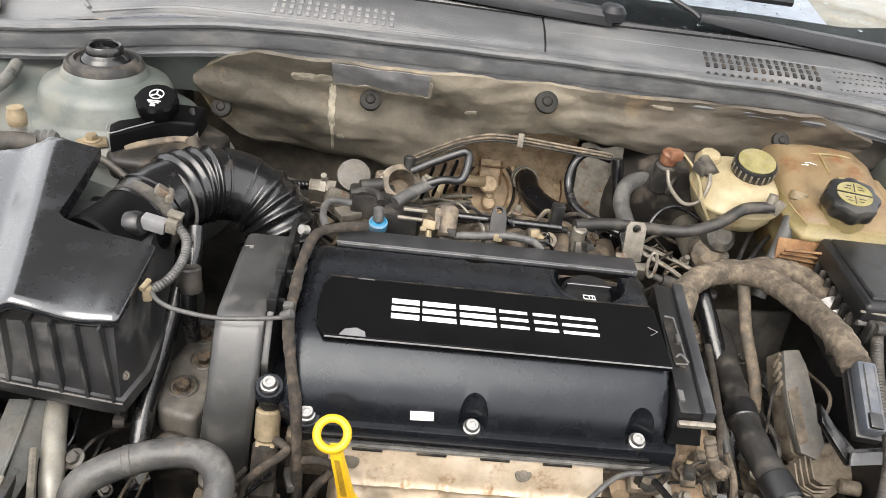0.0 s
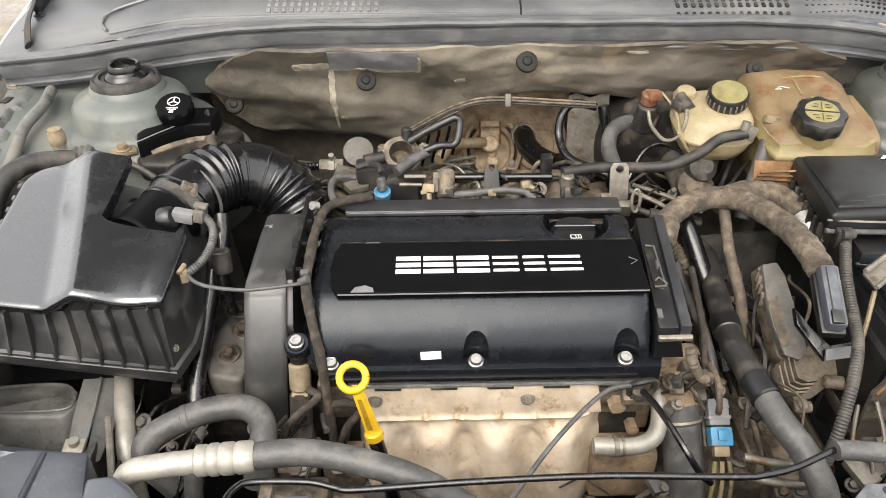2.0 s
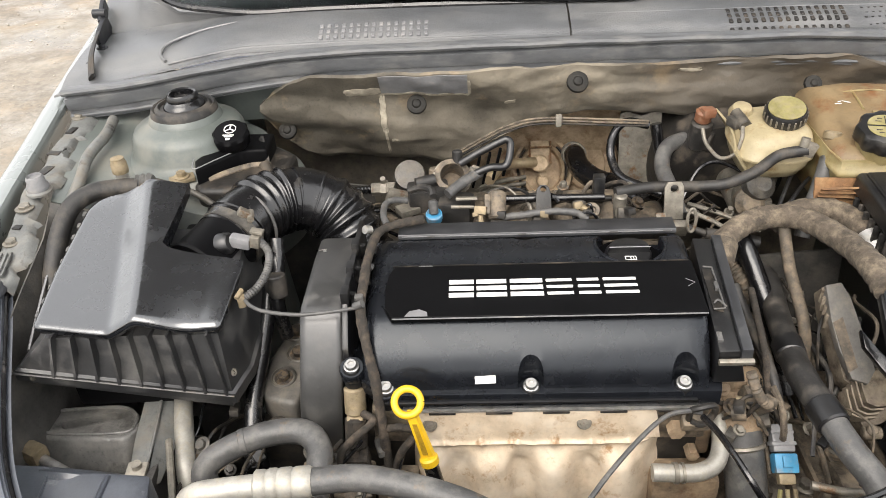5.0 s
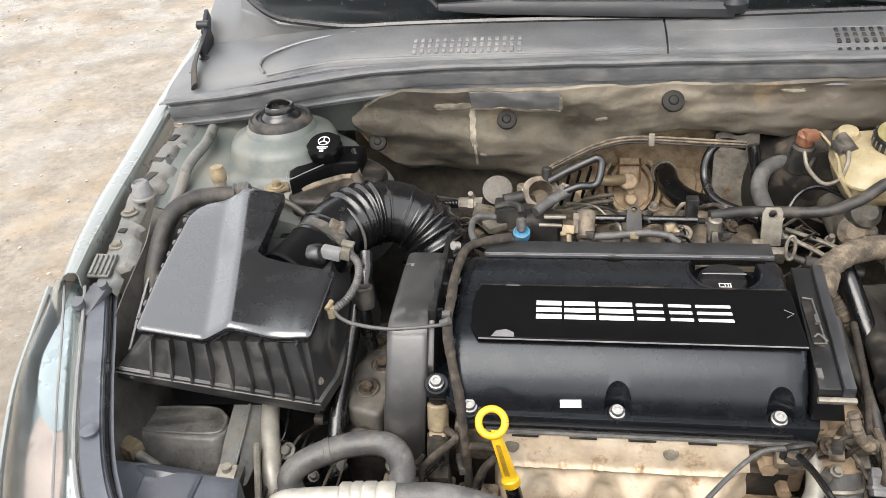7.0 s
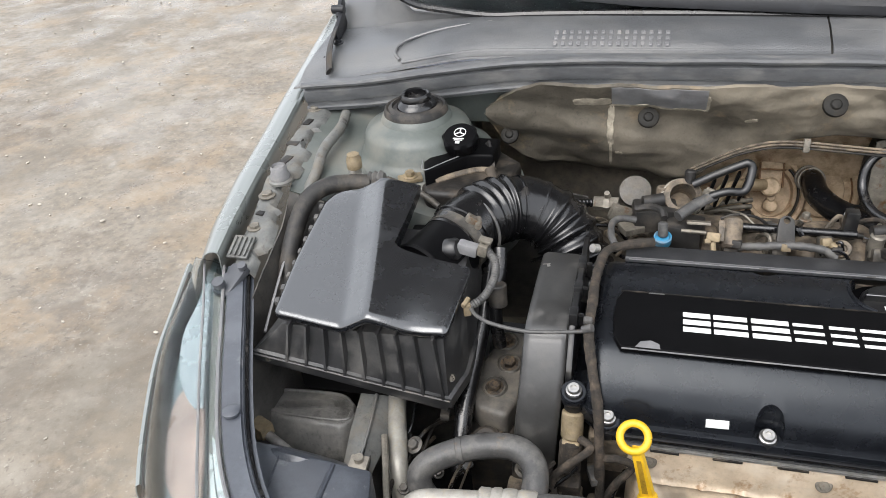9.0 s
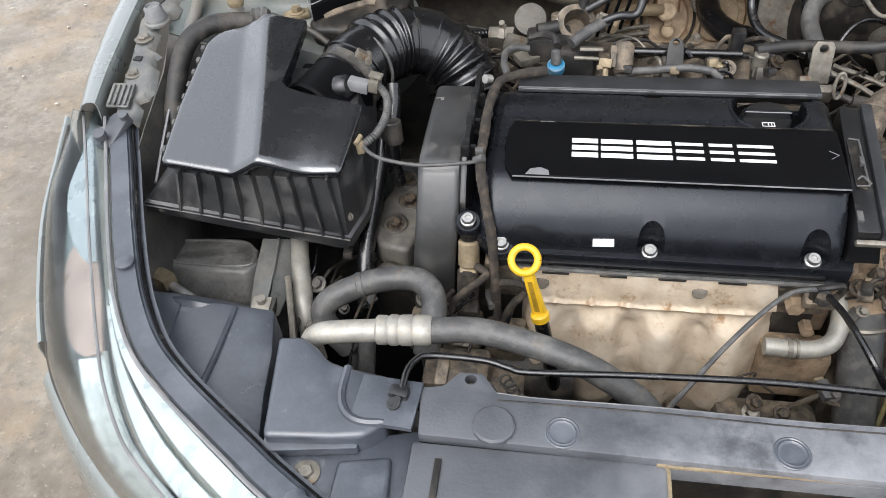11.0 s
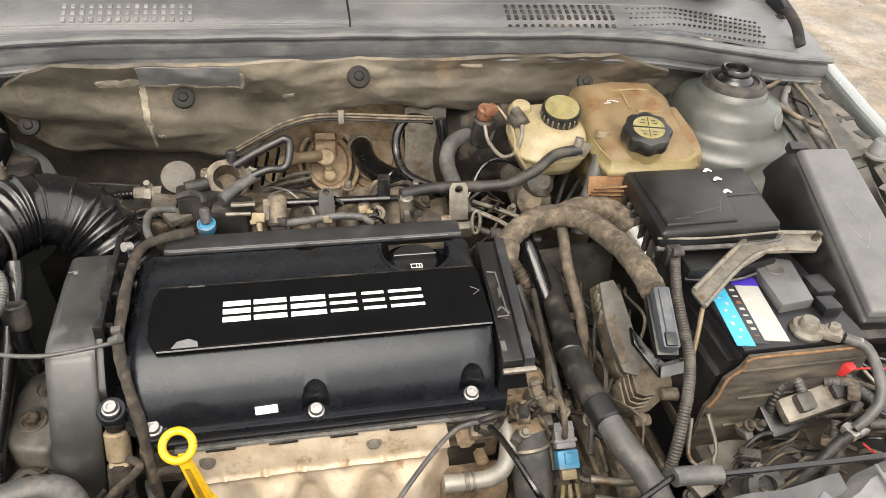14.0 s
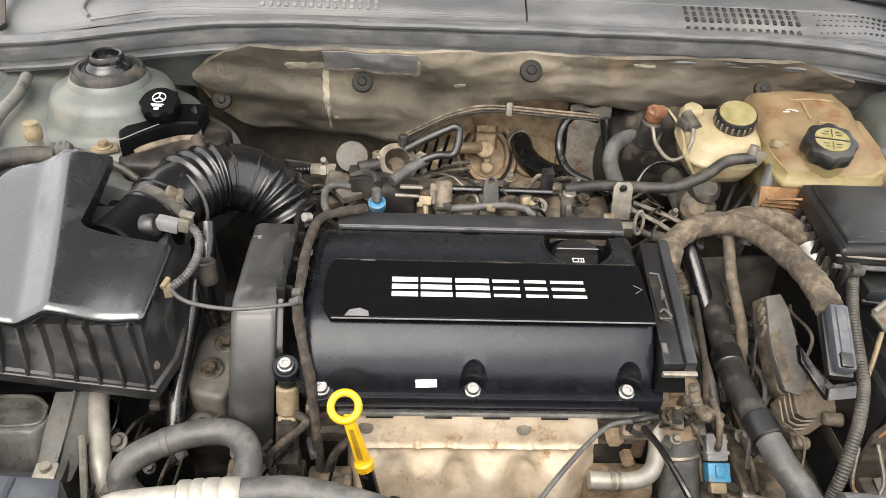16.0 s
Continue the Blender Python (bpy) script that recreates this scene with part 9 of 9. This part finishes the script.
for pts in ([(0.535, 0.572, 0.752), (0.549, 0.556, 0.752), (0.556, 0.538, 0.744), (0.570, 0.520, 0.740), (0.600, 0.505, 0.735)], [(0.500, 0.520, 0.735), (0.492, 0.500, 0.712), (0.488, 0.485, 0.690), (0.486, 0.47, 0.65)]):
    hose("conduit", pts, 0.0062, "conduit", "dusty ribbed conduit beside the battery tray", "conduit", 12, 26, lambda s: 1 + 0.07 * math.sin(s / 0.0044 * 6.28), "front corner conduits")
for a, b in (((0.5180, 0.5010, 0.7450), (0.5060, 0.4975, 0.7400)), ((0.5920, 0.4715, 0.7580), (0.5800, 0.4735, 0.7583))):
    solo("tape_band", rod(a, b, 0.0092, seg=14, bev=0.001), "alu", "pale tape band round a cable", "tape", "pale tape bands")
solo("orange_plug", gang([rod((0.575, 0.545, 0.758), (0.615, 0.535, 0.756), 0.011, seg=12, bev=0.003)]), "orange", "orange cable plug in the loom bundle", "connector")
solo("tape_band", rod((0.565, 0.534, 0.755), (0.575, 0.542, 0.757), 0.0095, seg=12), "blue", "blue tape band round the cables", "tape")
solo("red_cover", box((0.522, 0.560, 0.775), (0.014, 0.012, 0.022), (20, 0, 20), 0.003), "red", "small red terminal cover", "terminal cover")
solo("rubber_mount", gang([lathe([(0.022, 0), (0.024, 0.006), (0.022, 0.013), (0.012, 0.014), (0.011, 0.004)], along((0.405, 0.488, 0.675), (0.395, 0.42, 0.77)), 22), box((0.43, 0.49, 0.668), (0.06, 0.02, 0.02), (0, 0, 12), 0.005)]), "hose", "grey rubber ring mount near the front", "rubber mount")
solo("chassis_shelf", gang([box((0.52, 0.47, 0.62), (0.24, 0.22, 0.04), (6, 0, 0), 0.01), box((0.40, 0.46, 0.60), (0.10, 0.12, 0.04), bev=0.01)]), "blackd", "dark dusty shelf under the front wiring", "chassis shelf")
solo("coil_horn", lathe([(0.020, 0), (0.022, 0.004), (0.018, 0.012), (0.021, 0.016), (0.017, 0.024)], pose(0.385, 0.425, 0.69, -30, 0, 0), 20), "alu", "small bright metal fitting behind the support", "fitting")

# ---- left side of the bay ----
ps = thing("steering_fluid_tank", (-0.48, 0.93, 0.80), "black power steering tank with a knurled cap", "fluid reservoir")
part("body", prism([(-0.535, 0.908), (-0.526, 0.880), (-0.478, 0.935), (-0.440, 0.935), (-0.440, 0.990), (-0.505, 0.990)], 0.84, 0.898, None, 0.005, 3), "plate", ps)
part("skirt", gang([prism([(-0.535, 0.885), (-0.522, 0.864), (-0.465, 0.862), (-0.415, 0.895), (-0.405, 0.965), (-0.445, 1.000), (-0.490, 0.985)], 0.79, 0.874, None, 0.008, 3), rod((-0.445, 0.93, 0.878), (-0.430, 0.905, 0.86), 0.008)]), "dark", ps, "grimy brown lower body")
part("rust_edge", tube([(-0.515, 0.8925, 0.8755), (-0.490, 0.912, 0.8770), (-0.462, 0.928, 0.8775), (-0.436, 0.930, 0.8765)], 0.0045, 8, 6, flat=0.5), "grime", ps, "dusty seam of the tank")
part("edge", tube([(-0.536, 0.908, 0.899), (-0.527, 0.880, 0.899), (-0.505, 0.902, 0.900), (-0.478, 0.934, 0.900)], 0.0008, 8, 5), "greyplas", ps, "pale worn edge")
pcap = part("cap", lathe([(0.022, -0.008), (0.0245, -0.004), (0.0255, 0.010), (0.0225, 0.014), (0.003, 0.015)], along((-0.488, 0.945, 0.912), (-0.488, 0.915, 1.0)), 48, lambda a, i: 1 + (0.045 * math.cos(8 * a) if 0 < i < 3 else 0)), "plate", ps, "black scalloped cap")
pm = along((-0.488, 0.945, 0.912), (-0.488, 0.915, 1.0)) @ Matrix.Translation((0, 0, 0.0152))
for c, s in (((0, -0.009, 0), (0.016, 0.0016, 0.0006)), ((0, -0.012, 0), (0.012, 0.0014, 0.0006)), ((0, -0.0165, 0), (0.006, 0.004, 0.0006))):
    q = box(c, s, bev=0)
    q.transform(pm)
    part("print", q, "white", pcap, "pale printed mark")
part("print", tube([pm @ Vector((0.0082 * math.cos(a), 0.003 + 0.0082 * math.sin(a), 0.0003)) for a in [2 * math.pi * k / 28 for k in range(29)]], 0.0007, 6, 1, sharp=True), "white", pcap, "pale printed ring")
for ang in (90, 210, 330):
    q = box((0.004, 0, 0.0003), (0.008, 0.0018, 0.0005), bev=0)
    q.transform(pm @ Matrix.Translation((0, 0.003, 0)) @ Matrix.Rotation(radians(ang), 4, "Z"))
    part("print", q, "white", pcap, "pale printed spoke")
part("strap", tube([(-0.455, 0.970, 0.900), (-0.445, 0.945, 0.885), (-0.437, 0.918, 0.868), (-0.432, 0.905, 0.85)], 0.005, 8, 6, flat=0.6), "blackd", ps)
solo("bracket_bolt", gang([box((-0.552, 0.892, 0.878), (0.034, 0.020, 0.006), (0, 0, 25), 0.002), hexhead((-0.552, 0.893, 0.881), 0.007, 0.008)]), "brass", "dusty bolt and tab beside the steering fluid tank", "bolt")
vl = thing("service_valve", (-0.628, 0.878, 0.86), "brass service valve with a tan cap", "valve")
part("cap", lathe([(0.0105, 0), (0.0110, 0.003), (0.0108, 0.014), (0.0090, 0.017), (0.0088, 0.021), (0.003, 0.022)], pose(-0.628, 0.880, 0.898), 20, lambda a, i: 1 + 0.02 * math.cos(12 * a)), "brass", vl)
part("stem", gang([rod((-0.627, 0.879, 0.872), (-0.628, 0.880, 0.899), 0.009, seg=12), box((-0.626, 0.870, 0.882), (0.022, 0.018, 0.018), bev=0.003)]), "alu", vl, "alloy stem")
hose("coolant_line", [(-0.600, 0.862, 0.884), (-0.628, 0.856, 0.886), (-0.655, 0.842, 0.888), (-0.676, 0.818, 0.880), (-0.684, 0.780, 0.855), (-0.684, 0.735, 0.815), (-0.68, 0.70, 0.76)], 0.0125, "blackd", "grey rubber line along the inner wing", "hose", 14)
solo("ribbed_joint", gang([lathe([(0.009, 0), (0.013, 0.003), (0.010, 0.007), (0.013, 0.011), (0.010, 0.015), (0.013, 0.019), (0.009, 0.024)], along((-0.604, 0.866, 0.886), (-0.578, 0.868, 0.889)), 16)]), "hose", "small ribbed joint on the coolant line", "pipe joint")
hose("pipe", [(-0.578, 0.868, 0.889), (-0.548, 0.868, 0.878), (-0.522, 0.862, 0.868), (-0.500, 0.850, 0.860)], 0.0045, "cast", "dull metal pipe passing behind the filter box", "pipe")
hose("cable", [(-0.700, 1.04, 0.905), (-0.690, 0.99, 0.905), (-0.695, 0.93, 0.898), (-0.690, 0.88, 0.885), (-0.70, 0.84, 0.86)], 0.008, "bodyd", "dust-covered cable on the inner wing", "cable")
hose("cable", [(0.700, 1.04, 0.905), (0.672, 1.00, 0.897), (0.668, 0.95, 0.890), (0.688, 0.90, 0.885), (0.682, 0.84, 0.87)], 0.006, "bodyd", "dust-covered cable on the inner wing", "cable")
hose("cable", [(0.655, 1.05, 0.915), (0.640, 1.01, 0.912), (0.662, 0.96, 0.90), (0.690, 0.93, 0.895)], 0.004, "grime", "thin dark cable on the inner wing", "cable")

for r, mt, pts in ((0.0030, "tapedark", [(0.716, 1.072, 0.908), (0.705, 1.028, 0.902), (0.694, 1.000, 0.899), (0.668, 0.935, 0.897), (0.648, 0.865, 0.893), (0.640, 0.83, 0.88)]), (0.0026, "grime", [(0.722, 1.060, 0.908), (0.712, 0.995, 0.902), (0.700, 0.945, 0.899), (0.672, 0.860, 0.893), (0.664, 0.83, 0.88)]),
                   (0.0022, "rubber", [(0.705, 1.045, 0.906), (0.690, 1.018, 0.904), (0.701, 0.985, 0.902), (0.690, 0.955, 0.899)]), (0.0034, "corr", [(0.728, 1.085, 0.910), (0.700, 1.062, 0.912), (0.676, 1.048, 0.908), (0.655, 1.05, 0.90)])):
    hose("wire", pts, r, mt, "thin dusty wire strung along the inner wing", "wire", 8, 8, None, "wires on the inner wing")
em = thing("engine_mount", (-0.395, 0.72, 0.50), "dusty cast engine mount with three bolts", "engine mount")
part("arm", prism([(-0.425, 0.665), (-0.412, 0.650), (-0.375, 0.640), (-0.360, 0.70), (-0.368, 0.80), (-0.405, 0.80), (-0.425, 0.73)], 0.655, 0.695, None, 0.008, 3), "modplate", em)
for bx, by in ((-0.398, 0.775), (-0.387, 0.732), (-0.398, 0.686)):
    part("bolt", hexhead((bx, by, 0.695), 0.0085, 0.010, (0, -0.15, 1), 1.5), "rustbolt", em, "dark mount bolt")
    part("washer_cup", lathe([(0.0155, -0.003), (0.0165, 0.0025), (0.0150, 0.0040), (0.0135, 0.0015), (0.006, 0.0012)], pose(bx, by, 0.6955, 8, 0, 0), 26), "cast", em, "dished washer round the bolt")
part("foot", gang([box((-0.395, 0.66, 0.60), (0.06, 0.06, 0.12), bev=0.01), tube([(-0.425, 0.61, 0.66), (-0.400, 0.635, 0.672), (-0.370, 0.62, 0.665)], 0.006, 8, 6)]), "dark", em)
hose("hose", [(-0.425, 0.815, 0.80), (-0.422, 0.760, 0.765), (-0.425, 0.700, 0.725), (-0.428, 0.640, 0.69), (-0.425, 0.59, 0.64)], 0.0110, "rubber", "black hose running down beside the filter box", "hose", 14)
hose("hose", [(-0.405, 0.79, 0.84), (-0.402, 0.765, 0.815), (-0.405, 0.745, 0.77), (-0.40, 0.74, 0.72)], 0.009, "rubber", "short black hose under the intake hose", "hose", 12)
solo("hose_connector", gang([rod((-0.402, 0.748, 0.815), (-0.400, 0.742, 0.785), 0.012, bev=0.002), box((-0.410, 0.75, 0.80), (0.014, 0.02, 0.02), bev=0.003)]), "blackd", "black hose connector near the timing cover", "connector")
hose("pipe", [(-0.520, 0.662, 0.700), (-0.511, 0.626, 0.693), (-0.498, 0.586, 0.687), (-0.486, 0.548, 0.675), (-0.476, 0.52, 0.62)], 0.0115, "dullalu", "bright aluminium pipe below the filter box", "pipe", 14)
hose("pipe", [(-0.511, 0.578, 0.702), (-0.502, 0.552, 0.698), (-0.493, 0.525, 0.692), (-0.485, 0.500, 0.684)], 0.0042, "bracket", "flat steel stay beside the lamp housing", "pipe", 8)
rs = thing("resonator", (-0.635, 0.61, 0.55), "dusty black air resonator below the filter box", "air resonator")
RES = [(-0.700, 0.630), (-0.692, 0.652), (-0.600, 0.655), (-0.572, 0.640), (-0.566, 0.618), (-0.578, 0.598), (-0.650, 0.600), (-0.690, 0.604)]
res = part("body", bevel(loft([[(-0.632 + (x + 0.632) * k, y - dy, z) for x, y in RES] for z, k, dy in ((0.55, 1.08, 0.035), (0.62, 1.06, 0.026), (0.668, 1.02, 0.008), (0.684, 1.0, 0.0))]), 0.005, 3), "reso", rs)
cut(res, bevel(loft([[(x, y, z) for x, y in ((-0.664, 0.617), (-0.668, 0.626), (-0.606, 0.642), (-0.594, 0.636), (-0.594, 0.629), (-0.656, 0.613))] for z in (0.672, 0.70)]), 0.002))
part("rim", tube([(-0.690, 0.628, 0.6845), (-0.682, 0.644, 0.6845), (-0.604, 0.650, 0.6845), (-0.578, 0.638, 0.6845), (-0.572, 0.622, 0.6845), (-0.582, 0.608, 0.6845), (-0.650, 0.606, 0.6845), (-0.684, 0.611, 0.6845), (-0.690, 0.628, 0.6845)], 0.0024, 8, 6), "reso", rs, "raised rim of the resonator")
bp = thing("bulb_plug", (-0.66, 0.56, 0.66), "tan bulb plug at the back of the headlamp", "connector")
part("plug", gang([rod((-0.700, 0.585, 0.690), (-0.668, 0.570, 0.685), 0.013, seg=12, bev=0.003), box((-0.672, 0.572, 0.690), (0.022, 0.020, 0.018), (0, 0, -25), 0.003)]), "brass", bp)
part("stub", rod((-0.668, 0.570, 0.685), (-0.630, 0.552, 0.68), 0.006), "alu", bp)
wb = thing("wing_beam", (-0.55, 0.59, 0.60), "dusty painted chassis beam near the headlamp", "chassis beam")
part("upper_face", slab([(-0.566, 0.655, 0.700), (-0.545, 0.655, 0.700), (-0.541, 0.600, 0.684), (-0.545, 0.548, 0.664), (-0.562, 0.548, 0.660), (-0.566, 0.600, 0.680)], 0.004, 0.001), "bodyd", wb)
part("inner_face", slab([(-0.544, 0.655, 0.698), (-0.515, 0.655, 0.690), (-0.518, 0.612, 0.668), (-0.528, 0.560, 0.650), (-0.540, 0.545, 0.655), (-0.540, 0.600, 0.682)], 0.004, 0.001), "bodyd", wb, "folded inner face")
part("fold", tube([(-0.5445, 0.655, 0.701), (-0.541, 0.600, 0.685), (-0.543, 0.548, 0.664)], 0.0022, 8, 6), "bodyd", wb, "raised fold of the beam")
part("web", box((-0.548, 0.60, 0.60), (0.03, 0.11, 0.13), (0, 0, 2), 0.006), "liner", wb, "dark lower web")
solo("washer_reservoir", box((-0.585, 0.50, 0.50), (0.14, 0.12, 0.18), bev=0.02, seg=3), "blackd", "dark plastic reservoir low behind the headlamp", "reservoir")
pu = thing("belt_drive", (-0.345, 0.60, 0.45), "grimy pulley and belt below the timing cover", "belt drive")
part("pulley", lathe([(0.055, 0), (0.058, 0.004), (0.054, 0.008), (0.058, 0.012), (0.054, 0.016), (0.058, 0.020), (0.03, 0.022)], along((-0.352, 0.60, 0.53), (-0.30, 0.60, 0.53)), 32), "dark", pu)
part("compressor", gang([rod((-0.33, 0.53, 0.55), (-0.22, 0.53, 0.55), 0.055, bev=0.008, seg=24), box((-0.30, 0.52, 0.61), (0.08, 0.06, 0.04), bev=0.01), rod((-0.285, 0.50, 0.60), (-0.285, 0.49, 0.66), 0.014)]), "grime", pu, "dusty air conditioning compressor")
part("bracket", gang([box((-0.32, 0.575, 0.625), (0.09, 0.05, 0.03), (10, 0, 0), 0.006), rod((-0.25, 0.555, 0.64), (-0.25, 0.545, 0.65), 0.010, seg=6), rod((-0.30, 0.555, 0.635), (-0.30, 0.545, 0.647), 0.008, seg=6), box((-0.245, 0.565, 0.62), (0.05, 0.03, 0.07), bev=0.006)]), "grime", pu, "cast bracket with bolt heads")
hose("hose", [(-0.43, 0.53, 0.60), (-0.405, 0.515, 0.66), (-0.395, 0.50, 0.70), (-0.400, 0.48, 0.64)], 0.010, "hose", "grey vertical hose inside the loop", "hose", 12)
solo("spring_fitting", gang([tube([Vector((-0.235 + 0.0005 * k, 0.435, 0.735 - 0.0012 * k)) + Vector((0.006 * math.cos(k * 0.9), 0.006 * math.sin(k * 0.9), 0)) for k in range(30)], 0.0015, 6, 2), rod((-0.255, 0.42, 0.72), (-0.240, 0.425, 0.70), 0.012), rod((-0.26, 0.415, 0.735), (-0.255, 0.418, 0.722), 0.016, seg=12)]), "cast", "dull spring fitting behind the radiator support", "fitting")
solo("support_stay", gang([box((-0.29, 0.40, 0.74), (0.012, 0.03, 0.10), bev=0.003), box((-0.27, 0.40, 0.765), (0.05, 0.02, 0.02), (0, 30, 0), 0.004)]), "grime", "dull stay behind the radiator support", "bracket")

# ---- small lines and plugs behind the cam cover ----


def rear_clutter():
    rnd = random.Random(29)
    for i in range(7):
        x = -0.23 + 0.36 * rnd.random()
        y = 0.865 + 0.075 * rnd.random()
        z = 0.800 + 0.030 * rnd.random()
        dx, dy = rnd.uniform(-0.05, 0.05), rnd.uniform(-0.02, 0.045)
        hose("wire", [(x, y, z), (x + dx * 0.4, y + dy * 0.3, z + rnd.uniform(0.004, 0.016)), (x + dx, y + dy, z + rnd.uniform(-0.006, 0.010)), (x + dx * 1.5, y + dy * 1.4, z - 0.02)], rnd.uniform(0.0014, 0.0034),
             rnd.choice(("rubber", "tapedark", "bracket", "blackd", "corr")), "thin dusty wire behind the cam cover", "wire", 7, 6, None, "wires behind the cover")
    for i in range(5):
        x, y, z = -0.20 + 0.29 * rnd.random(), 0.87 + 0.10 * rnd.random(), 0.79 + 0.02 * rnd.random()
        solo("manifold_bolt", hexhead((x, y, z), 0.0055, 0.010), "bracket", "dull hexagon bolt on the intake manifold", "bolt", "manifold bolts")


rear_clutter()
# ---- small lines, plugs and bolts in the gaps of the bay ----


def gap_clutter(seed, lo, hi, wires, plugs, bolts, way, mats, where):
    """Thin lines running mainly along `way`, with plugs and bolt heads, between the corners lo and hi."""
    rnd = random.Random(seed)
    L, H = Vector(lo), Vector(hi)

    def spot():
        return Vector([rnd.uniform(a, b) for a, b in zip(L, H)])
    for _ in range(wires):
        p = spot()
        d = Vector(way) * rnd.uniform(0.6, 1.3) + Vector((rnd.uniform(-0.02, 0.02), rnd.uniform(-0.02, 0.02), rnd.uniform(-0.015, 0.01)))
        side = Vector((rnd.uniform(-0.014, 0.014), rnd.uniform(-0.010, 0.010), rnd.uniform(0.0, 0.016)))
        hose("wire", [p - d * 0.5 - Vector((0, 0, 0.02)), p - d * 0.2 + side, p + d * 0.2 - side * 0.6, p + d * 0.5 - Vector((0, 0, 0.025))], rnd.uniform(0.0012, 0.0033), rnd.choice(mats), "thin dusty wire " + where, "wire", 7, 6, None, "wires " + where)
    for _ in range(plugs):
        p = spot()
        a = rnd.uniform(-60, 60)
        t = thing("cable_plug", tuple(p), "small grimy cable plug " + where, "connector", "plugs " + where)
        w = rnd.uniform(0.009, 0.015)
        q = box((0, 0, 0), (w, w * 1.7, 0.010), bev=0.002)
        q.transform(pose(*p, rnd.uniform(-30, 30), rnd.uniform(-20, 20), a))
        part("shell", q, rnd.choice(("blackd", "black", "grime", "cast", "hose")), t)
        q = box((0, w * 0.9, 0), (w * 0.8, w * 0.5, 0.007), bev=0.001)
        q.transform(pose(*p, 0, 0, a))
        part("boot", q, rnd.choice(("tapedark", "brass", "grime")), t)
    for _ in range(bolts):
        p = spot()
        solo("bolt", hexhead(tuple(p), rnd.uniform(0.0045, 0.007), rnd.uniform(0.006, 0.012), (rnd.uniform(-0.4, 0.4), -0.5, 1)), rnd.choice(("bracket", "rustbolt", "cast")), "dull hexagon bolt head " + where, "bolt", "bolts " + where)


DARKS = ("rubber", "tapedark", "dark", "blackd", "corr", "grime")
gap_clutter(41, (0.175, 0.60, 0.655), (0.215, 0.80, 0.745), 14, 4, 3, (0.004, 0.12, 0.01), DARKS, "beside the ignition rail")
gap_clutter(43, (0.245, 0.58, 0.64), (0.275, 0.80, 0.72), 10, 3, 5, (0.0, 0.11, 0.02), DARKS, "between hose and module")
gap_clutter(47, (0.135, 0.585, 0.69), (0.185, 0.615, 0.745), 7, 4, 4, (0.05, 0.0, 0.0), DARKS, "on the thermostat")
gap_clutter(53, (0.37, 0.47, 0.655), (0.50, 0.545, 0.725), 20, 5, 4, (0.10, 0.02, 0.0), DARKS, "in front of the battery tray")
gap_clutter(59, (0.52, 0.46, 0.72), (0.62, 0.545, 0.765), 14, 4, 0, (0.07, -0.05, 0.0), DARKS + ("hose",), "in the front corner")
gap_clutter(61, (-0.345, 0.545, 0.60), (-0.235, 0.585, 0.70), 8, 2, 6, (0.03, 0.02, 0.09), DARKS, "below the timing cover")
gap_clutter(67, (-0.50, 0.53, 0.61), (-0.40, 0.66, 0.69), 9, 3, 3, (0.03, 0.10, 0.02), DARKS, "below the filter box")
gap_clutter(71, (0.145, 0.90, 0.74), (0.24, 1.00, 0.80), 10, 3, 2, (0.08, 0.03, 0.01), DARKS, "under the brake reservoir")
gap_clutter(73, (-0.33, 0.90, 0.755), (-0.20, 1.00, 0.80), 9, 2, 2, (0.09, 0.02, 0.0), DARKS, "beside the intake hose")
gap_clutter(79, (-0.06, 0.92, 0.785), (0.12, 0.98, 0.815), 5, 1, 3, (0.10, 0.02, 0.0), DARKS, "on the intake manifold")
gap_clutter(83, (0.21, 0.45, 0.60), (0.35, 0.54, 0.66), 8, 2, 4, (0.08, 0.03, 0.0), DARKS, "low in front of the gearbox")
gap_clutter(97, (0.255, 0.70, 0.66), (0.335, 0.83, 0.76), 12, 4, 5, (0.02, 0.10, 0.05), DARKS + ("hose", "bracket", "corr"), "under the harness arch")
gap_clutter(89, (0.03, 0.50, 0.57), (0.13, 0.56, 0.63), 4, 1, 4, (0.06, 0.0, 0.02), DARKS, "below the metal pipe")
